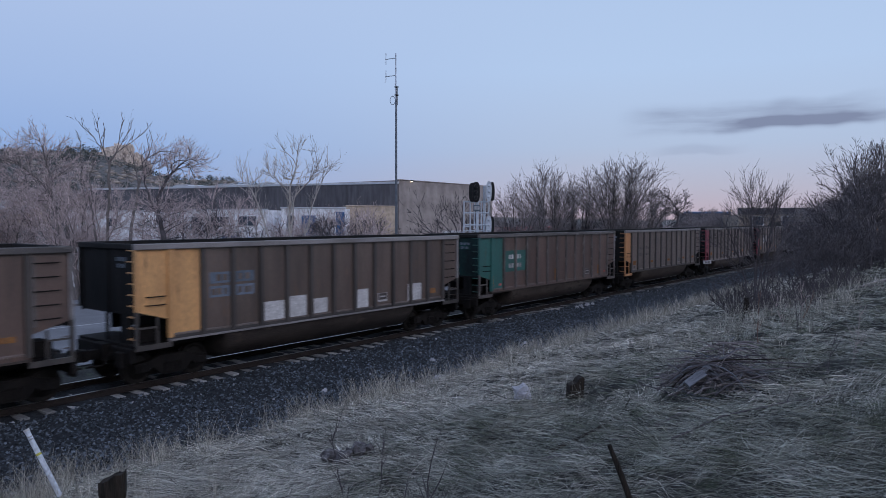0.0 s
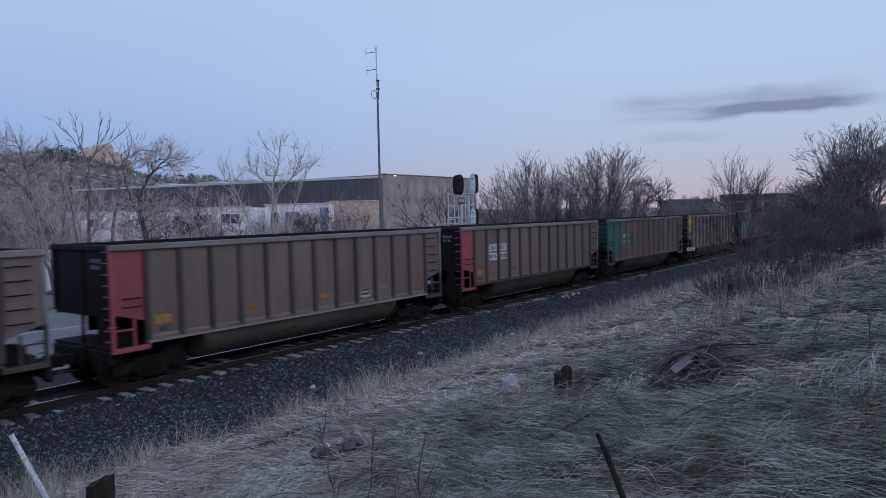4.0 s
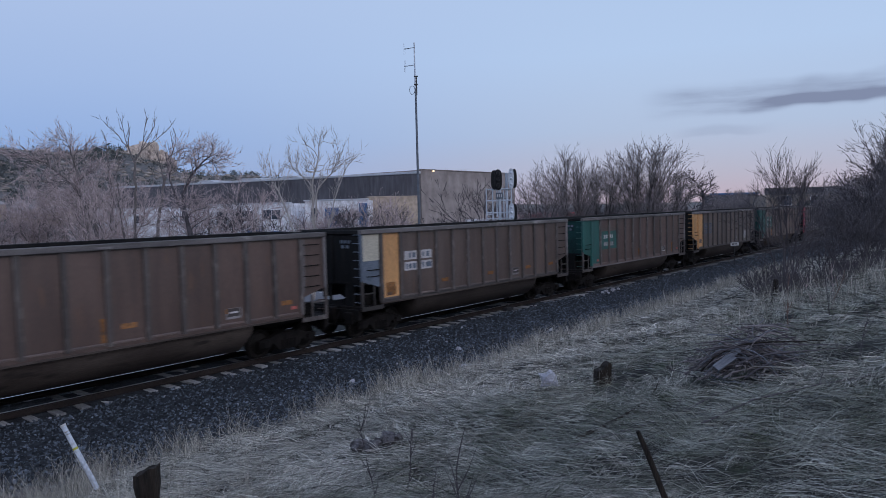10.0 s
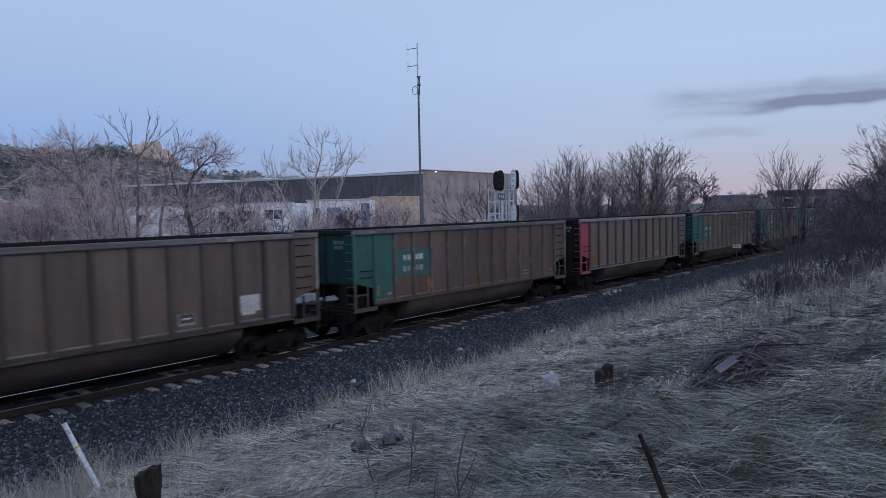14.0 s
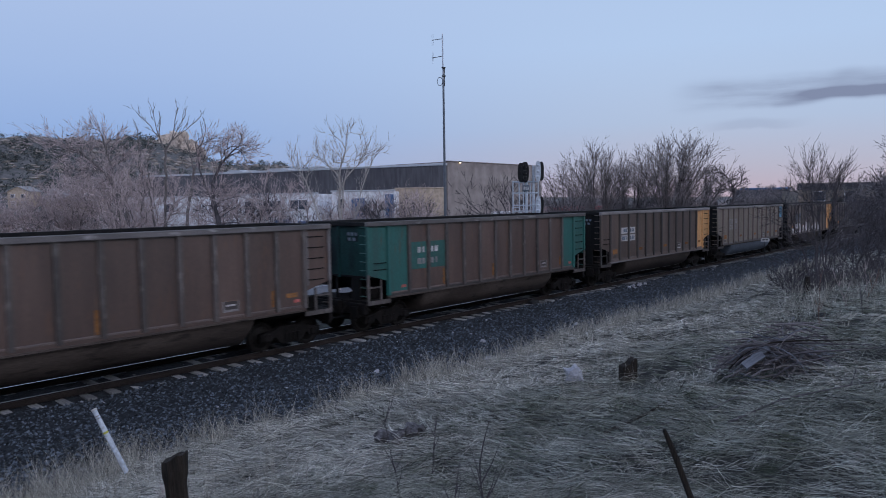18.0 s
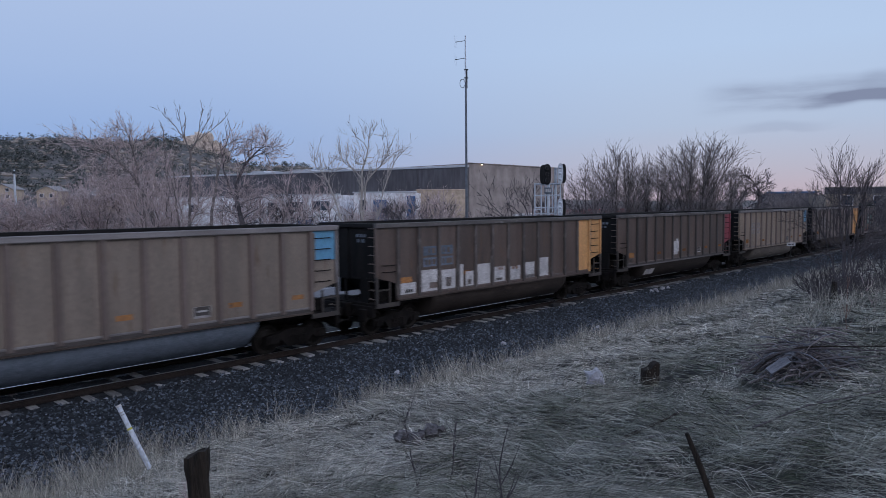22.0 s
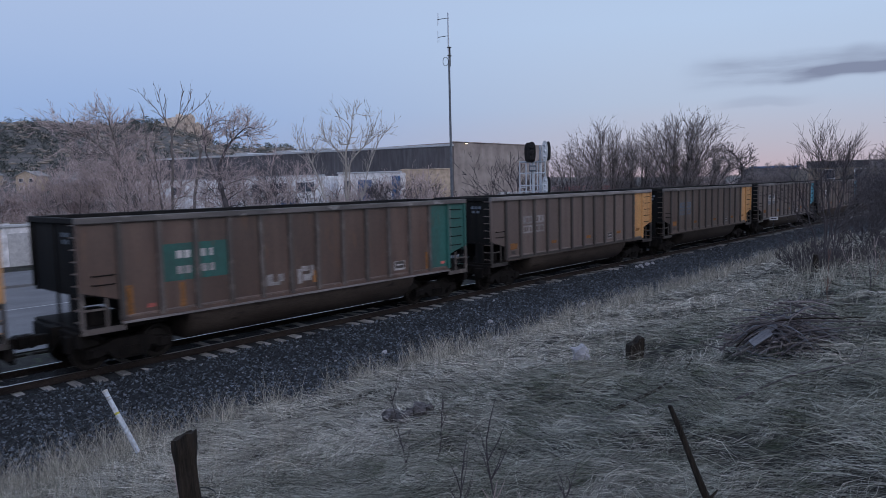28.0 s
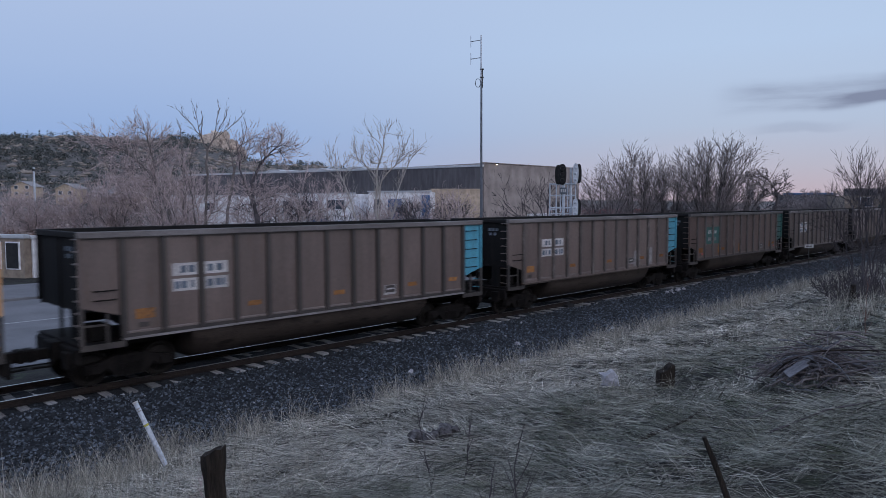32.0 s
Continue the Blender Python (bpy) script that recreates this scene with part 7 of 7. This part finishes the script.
def standing_grass():
    g = np.random.default_rng(46)
    n = 5200
    s = -27 + 62 * g.random(n) ** 1.3
    u = edge_u(s) + np.abs(g.normal(size=n)) * 1.0 - 0.35 * g.random(n)
    clump_ = np.sin(1.9 * s) + np.sin(0.7 * s + 2) + np.sin(4.3 * s + 1.0)
    ok = g.random(n) < np.clip(0.45 + 0.25 * clump_, 0.08, 1)
    s, u = s[ok], u[ok]
    # a few taller tufts higher on the bank, near the marker and the post
    s2, u2 = -25.5 + 6.5 * g.random(750), 6.4 + 7.6 * g.random(750)
    s3, u3 = -16 + 16 * g.random(260), 8 + 9 * g.random(260)
    s4, u4 = -7 + 12 * g.random(150), 13.6 + 3.4 * g.random(150)
    s, u = np.concatenate([s, s2, s3, s4]), np.concatenate([u, u2, u3, u4])
    x, y = xy(s, u)
    n, k = len(x), 9
    tall = (0.28 + 0.60 * g.random(n) ** 1.7)[:, None]
    bx = x[:, None] + g.normal(size=(n, k)) * 0.07
    by = y[:, None] + g.normal(size=(n, k)) * 0.07
    yaw = 2 * np.pi * g.random((n, k))
    length = tall * (0.7 + 0.6 * g.random((n, k)))
    lift = np.radians(62 + 26 * g.random((n, k)))
    curl = 0.6 * g.normal(size=(n, k))
    r = np.hypot(x, y)[:, None]
    width = np.maximum(0.0026, 0.00046 * r) * (0.6 + 0.8 * g.random((n, k)))
    bx, by = bx.ravel(), by.ravel()
    base = np.stack([bx, by, ground_z(bx, by)], -1)
    blades("standing_grass", base, yaw.ravel(), length.ravel(), lift.ravel(), curl.ravel(), width.ravel(), "tall_grass", 47, "tall bleached grass standing along the ballast edge", 0.45)


matted_grass()
combed_tussocks()
standing_grass()


# ---- small things on the bank ----
def rough_block(name, x, y, z, size, seed, mat, label, category, turn=0, group=""):
    """A broken stone: a squashed ball with facets."""
    bm = bmesh.new()
    bmesh.ops.create_icosphere(bm, subdivisions=2, radius=1.0)
    for v in bm.verts:
        n_ = noise.noise(v.co * 1.4 + Vector((seed, 0, 0))) * 0.55 + noise.noise(v.co * 2.8 + Vector((0, seed, 0))) * 0.24
        v.co = Vector(((v.co.x) * size[0], v.co.y * size[1], max(v.co.z, -0.5) * size[2])) * (1 + n_)
    ob = part(name, bm, mat)
    ob.matrix_basis = pose(x, y, z, 0, 0, turn)
    return tagged(ob, label, category, group)


def at_bank(x, y):
    return x, y, on_ground(x, y)


rough_block("rock", 1.30, 12.10, on_ground(1.30, 12.10) + 0.27, (0.17, 0.14, 0.16), 3, "pale_rock", "pale grey field stone lying in dry grass", "rock")
rk = random.Random(8)
for i in range(11):
    x, y, q = -1.35 + rk.gauss(0, 0.2), 9.8 + rk.gauss(0, 0.22), rk.uniform(0.05, 0.11)
    rough_block("rock", x, y, on_ground(x, y) + 0.11, (q * 1.2, q, q), 9 + 5.3 * i, "stone_dark", "dark broken rock half hidden in grass", "rock", 35 * i)
px, py = -0.22, 22.05
rough_block("rock", px, py, max(float(bed_z(*su(px, py))), on_ground(px, py)) + 0.12, (0.27, 0.18, 0.12), 5, "pale_rock", "flat white stone on the ballast edge", "rock")
for i, (x, y, q) in enumerate(((2.9, 11.7, 0.06), (3.3, 11.9, 0.05), (1.9, 13.6, 0.06), (3.0, 13.2, 0.05), (2.55, 11.2, 0.05), (6.1, 21.0, 0.25), (5.1, 19.5, 0.16), (8.6, 20.5, 0.2))):
    rough_block("rock", *at_bank(x, y), (q, q * 0.9, q * 0.7), 20 + i, "stone_dark", "small dark stone in the grass", "rock", 40 * i)
for i, (s_, u_, q) in enumerate(((11.8, 1.7, 0.10), (12.4, 1.65, 0.12), (12.9, 1.75, 0.09), (13.3, 1.6, 0.13), (13.8, 1.7, 0.10), (12.1, 1.9, 0.08), (-3.5, 3.6, 0.09), (1.8, 4.4, 0.09), (-9.0, 3.8, 0.08), (-6.2, 4.9, 0.07), (4.8, 5.0, 0.1))):
    x, y = xy(s_, u_)
    rough_block("rock", x, y, float(bed_z(s_, u_)) + 0.03, (q, q, q * 0.8), 40 + i, "pale_rock", "pale broken stone lying on the ballast", "rock", 30 * i)


def old_post():
    """A weathered, split fence post, knotted near its foot."""
    x, y = -1.95, 4.06
    z0 = on_ground(x, y) - 0.1
    ob = thing("fence_post", pose(x, y, z0), "dark weathered wooden fence post with a split top", "post")
    bm = bmesh.new()
    h = 3.10 - z0
    rings, n = [], 14
    for i, t in enumerate(np.linspace(0, 1, 16)):
        r = 0.070 - 0.010 * t + 0.025 * math.exp(-((t - 0.5) / 0.09) ** 2) + 0.012 * (t > 0.93)
        cx, cy = 0.10 * (1 - t) ** 1.2, 0.02 * math.sin(6 * t)
        ring = []
        for k in range(n):
            q = 2 * math.pi * k / n
            knot = 1 + 0.10 * math.sin(3 * q + 1.3) + 0.06 * math.sin(7 * q + 4 * t) + (0.25 * math.cos(q) if 0.45 < t < 0.66 else 0)
            top = 0.03 * math.cos(q) + 0.008 * math.sin(5 * q) if i == 15 else 0
            ring.append(bm.verts.new((cx + r * knot * math.cos(q), cy + r * knot * math.sin(q), h * t + top)))
        rings.append(ring)
    for r0, r1 in zip(rings, rings[1:]):
        for k in range(n):
            bm.faces.new((r0[k], r0[(k + 1) % n], r1[(k + 1) % n], r1[k]))
    bm.faces.new(rings[-1])
    part("shaft", bm, "old_wood", ob)
    bm = bmesh.new()
    wire = [(0.12 * math.cos(q) + 0.055, 0.12 * math.sin(q), h * 0.62 + 0.01 * q) for q in np.linspace(0, 9, 30)] + [(0.28, -0.1, h * 0.60)]
    tube(bm, wire, 0.004, 4)
    part("wire_wrap", bm, "dark_metal", ob)


old_post()


def marker_pipe():
    """A white plastic marker tube leaning over, with bands and a rounded cap."""
    top, foot = Vector((-5.99, 9.95, 1.60)), Vector((-5.55, 10.0, 0.62))
    ob = thing("marker_pipe", Matrix.Translation(foot), "leaning white plastic marker pipe with a yellow band", "marker")
    d = top - foot
    bm = bmesh.new()
    tube(bm, [(0, 0, 0), d * 0.985, d], [0.036, 0.036, 0.024], 14)
    part("tube", bm, "plastic", ob)
    for a, b, mat, name in ((0.62, 0.65, "marker_yellow", "yellow_band"), (0.885, 0.90, "stencil", "print_block"), (0.85, 0.86, "stencil", "print_block"), (0.975, 1.003, "white_paint", "cap")):
        bm = bmesh.new()
        tube(bm, [d * a, d * b], 0.038 if name != "cap" else 0.042, 14)
        part(name, bm, mat, ob)


marker_pipe()


def stump():
    x, y = 2.21, 12.03
    ob = thing("stump", pose(x, y, on_ground(x, y) + 0.02, 0, 0, 12), "short cut-off square timber stump, dark and weathered", "stump")
    bm = bmesh.new()
    prism(bm, [(-0.135, 0), (0.125, 0), (0.13, 0.38), (0.10, 0.41), (0.02, 0.36), (0.0, 0.29), (-0.13, 0.27)], "y", -0.10, 0.10)
    bmesh.ops.bevel(bm, geom=list(bm.edges), offset=0.015, segments=1, affect="EDGES")
    part("timber", bm, "old_wood", ob)
    bm = bmesh.new()
    prism(bm, [(-0.03, 0.05), (0.03, 0.05), (0.015, 0.28), (-0.01, 0.28)], "y", -0.107, -0.099)
    part("crack", bm, "old_wood", ob)


stump()


def stick():
    ob = thing("broken_stake", pose(0.87, 3.74, 0), "thin broken wooden stake leaning in the grass", "stake")
    foot = Vector((0.36, 0.02, on_ground(1.2, 3.74) - 0.05))
    top = Vector((0, 0, 3.40))
    bm = bmesh.new()
    pts = [foot.lerp(top, t) + Vector((0.004 * math.sin(9 * t), 0, 0)) for t in np.linspace(0, 1, 9)]
    tube(bm, pts, [0.022, 0.021, 0.02, 0.019, 0.02, 0.017, 0.016, 0.016, 0.011], 7)
    part("stake", bm, "old_wood", ob)
    bm = bmesh.new()
    a = foot.lerp(top, 0.42)
    tube(bm, [a, a + Vector((0.05, 0, 0.06))], [0.012, 0.004], 5)
    part("stub", bm, "old_wood", ob)


stick()


def brush_pile():
    """Cut branches heaped over an old board."""
    cx, cy = 3.9, 9.9
    z = on_ground(cx, cy) + 0.06
    ob = thing("brush_pile", pose(cx, cy, z), "heap of cut branches and an old grey board", "brush pile")
    g = random.Random(6)
    for i in range(230):
        w, a = g.uniform(0, 6.28), g.uniform(-1.2, 1.2) + (math.pi if g.random() < 0.5 else 0)
        le = g.uniform(0.35, 0.95)
        rr = g.random() ** 0.6
        x0, y0 = 0.72 * rr * math.cos(w), 0.45 * rr * math.sin(w)
        z0 = 0.08 + 0.72 * (1 - rr ** 1.8) * g.uniform(0.4, 1.0)
        pts, p, d = [], Vector((x0 - le / 2 * math.cos(a), y0 - le / 2 * math.sin(a), z0)), Vector((math.cos(a), math.sin(a), g.uniform(0.1, 0.5)))
        for k in range(6):
            pts.append(p.copy())
            d = (d + Vector((g.gauss(0, 0.15), g.gauss(0, 0.15), g.gauss(0, 0.12) - 0.15))).normalized()
            p = p + d * le / 5
            p.z = max(p.z, 0.02)
        r = g.uniform(0.007, 0.017)
        bm = bmesh.new()
        tube(bm, pts, [r * (1 - 0.13 * k) for k in range(6)], 5)
        part("branch", bm, g.choice(("dark_twig", "grey_twig", "bark", "grey_twig", "dark_twig", "grey_board")), ob)
    for i in range(26):
        w = g.uniform(-1.1, 1.1)
        y0, le, top = g.uniform(-0.42, 0.1), g.uniform(0.5, 1.1), g.uniform(0.25, 0.58)
        x0 = g.uniform(-0.45, 0.35)
        pts = [Vector((x0 + (t - 0.5) * le * math.cos(w), y0 + (t - 0.5) * le * math.sin(w), max(0.03, top * (1 - 2.6 * (t - 0.45) ** 2 - 0.25 * abs(x0)) + g.gauss(0, 0.012)))) for t in np.linspace(0, 1, 8)]
        r = g.uniform(0.009, 0.016)
        bm = bmesh.new()
        tube(bm, pts, [r * (1 - 0.08 * k) for k in range(8)], 5)
        part("branch", bm, g.choice(("grey_board", "grey_twig", "dark_twig")), ob)
    # long bent branches over the front of the heap
    for k, (x0, x1, y0, top, mat) in enumerate(((-1.05, 0.95, -0.40, 0.56, "dark_twig"), (-0.80, 0.80, -0.34, 0.60, "old_wood"), (-0.55, 1.15, -0.46, 0.50, "dark_twig"), (-0.30, 0.75, -0.50, 0.40, "dark_twig"))):
        pts = [Vector((x0 + (x1 - x0) * t, y0 + 0.10 * math.sin(5 * t + k), 0.03 + top * math.sin(math.pi * min(1.0, 0.08 + 1.25 * t) * 0.62) ** 0.7 + 0.02 * math.sin(9 * t))) for t in np.linspace(0, 1, 10)]
        bm = bmesh.new()
        tube(bm, pts, [0.017 * (1 - 0.07 * j) for j in range(10)], 5)
        part("branch", bm, mat, ob)
    for x0, y0, z0, length, w in ((-0.52, -0.36, 0.34, 0.31, 0.115), (-0.40, -0.28, 0.42, 0.26, 0.08)):
        bm = bmesh.new()
        box(bm, -length / 2, length / 2, -w / 2, w / 2, -0.012, 0.012, 0.004)
        b = part("board", bm, "grey_board", ob, "flat weathered grey board")
        b.matrix_basis = pose(x0, y0, z0, 38, -30, 14)


brush_pile()


def fallen_branch(pts, r, mat, label):
    p0 = Vector((*pts[0], on_ground(*pts[0])))
    ob = thing("fallen_branch", Matrix.Translation(p0), label, "branch")
    pp = [Vector((x, y, on_ground(x, y) + 0.15 + 0.05 * math.sin(3 * i))) - p0 for i, (x, y) in enumerate(pts)]
    bm = bmesh.new()
    tube(bm, pp, [r * (1 - 0.6 * i / (len(pp) - 1)) for i in range(len(pp))], 6)
    part("stem", bm, mat, ob)
    k = len(pp) // 2
    bm = bmesh.new()
    tube(bm, [pp[k], pp[k] + Vector((0.12, 0.16, 0.10)), pp[k] + Vector((0.2, 0.36, 0.12))], [r * 0.5, r * 0.35, r * 0.15], 5)
    part("side_twig", bm, mat, ob)


fallen_branch([(1.05, 7.2), (1.6, 7.7), (2.1, 8.4), (2.55, 9.2)], 0.022, "old_wood", "dark bare branch lying in the matted grass")
fallen_branch([(0.95, 6.9), (1.4, 6.95), (2.0, 7.1), (2.6, 7.4)], 0.014, "dark_twig", "thin dark branch lying in the matted grass")
fallen_branch([(2.0, 6.2), (2.6, 6.6), (3.3, 6.8), (4.0, 7.2)], 0.012, "dark_twig", "thin dark branch lying in the matted grass")
fallen_branch([(12.5, 24.5), (14.0, 25.0), (15.6, 25.8), (17.2, 26.2)], 0.07, "pale_bark", "pale fallen limb below the saplings")
fallen_branch([(12.0, 24.0), (13.4, 24.4), (15.0, 24.6), (16.0, 25.4)], 0.05, "dark_twig", "dark fallen limb below the saplings")
fallen_branch([(9.2, 24.8), (10.4, 25.2), (11.8, 25.4)], 0.09, "dark_twig", "dark log lying below the saplings")


def weed(x, y, high, seed, mat, label):
    """A dead stalk with a few thin side shoots."""
    g = random.Random(seed)
    ob = thing("dry_weed", pose(x, y, on_ground(x, y) - 0.03), label, "weed", "dry weeds on the bank")
    pts, p, d = [], Vector((0, 0, 0)), Vector((g.uniform(-0.25, 0.25), g.uniform(-0.1, 0.1), 1)).normalized()
    for i in range(7):
        pts.append(p.copy())
        d = (d + Vector((g.gauss(0, 0.09), g.gauss(0, 0.09), 0.03))).normalized()
        p = p + d * high / 6
    bm = bmesh.new()
    tube(bm, pts, [0.009 * (1 - 0.12 * i) for i in range(7)], 5)
    part("stalk", bm, mat, ob)
    for i in range(6):
        k = g.randint(1, 5)
        q = pts[k]
        a = g.uniform(0, 6.28)
        e = Vector((math.cos(a) * 0.5, math.sin(a) * 0.5, 1)).normalized() * high * g.uniform(0.2, 0.42)
        bm = bmesh.new()
        tube(bm, [q, q + e * 0.5 + Vector((0.01, 0, 0)), q + e], [0.0055, 0.004, 0.002], 4)
        part("shoot", bm, mat, ob)


for i, (x, y, h, mat) in enumerate(((-0.05, 4.85, 1.0, "dark_twig"), (-0.35, 4.6, 0.75, "dark_twig"), (-0.95, 6.6, 0.95, "dark_twig"), (-0.72, 7.0, 0.8, "dark_twig"), (-0.15, 4.2, 0.5, "twig"), (0.1, 4.05, 0.45, "twig"), (0.3, 4.4, 0.5, "dark_twig"), (6.0, 13.6, 1.1, "red_twig"), (6.9, 13.8, 0.95, "dark_twig"), (7.4, 15.5, 0.9, "twig"), (4.6, 8.6, 0.7, "dark_twig"), (5.4, 9.4, 0.8, "twig"), (5.0, 8.0, 0.6, "dark_twig"), (-2.6, 5.6, 0.6, "twig"), (-3.2, 6.6, 0.7, "twig"), (8.0, 16.0, 1.0, "red_twig"), (9.0, 18.0, 1.1, "twig"))):
    weed(x, y, h, 100 + i, mat, "dead leafless weed stalk standing in dry grass")


def brush_post(x, y, h):
    ob = thing("fence_post", pose(x, y, on_ground(x, y) - 0.1, 2, 3, 20), "dark old fence post in the brush", "post")
    bm = bmesh.new()
    tube(bm, [(0, 0, 0), (0.01, 0, h * 0.6), (0.0, 0.01, h)], [0.09, 0.085, 0.075], 9)
    part("shaft", bm, "old_wood", ob)


brush_post(9.3, 22.0, 0.75)

# ---- ties of the track ----
bm = bmesh.new()
box(bm, -0.115, 0.115, -1.24, 1.24, -0.36, -0.19, 0.012)
TIE = mesh_of(bm, "tie")
tg = random.Random(8)
for i in range(290):
    place("tie", TIE, "tie", track, pose(-42 + 0.61 * i, tg.uniform(-0.12, 0.06), tg.uniform(-0.02, 0.015), 0, 0, tg.uniform(-1.2, 1.2)))

motions()
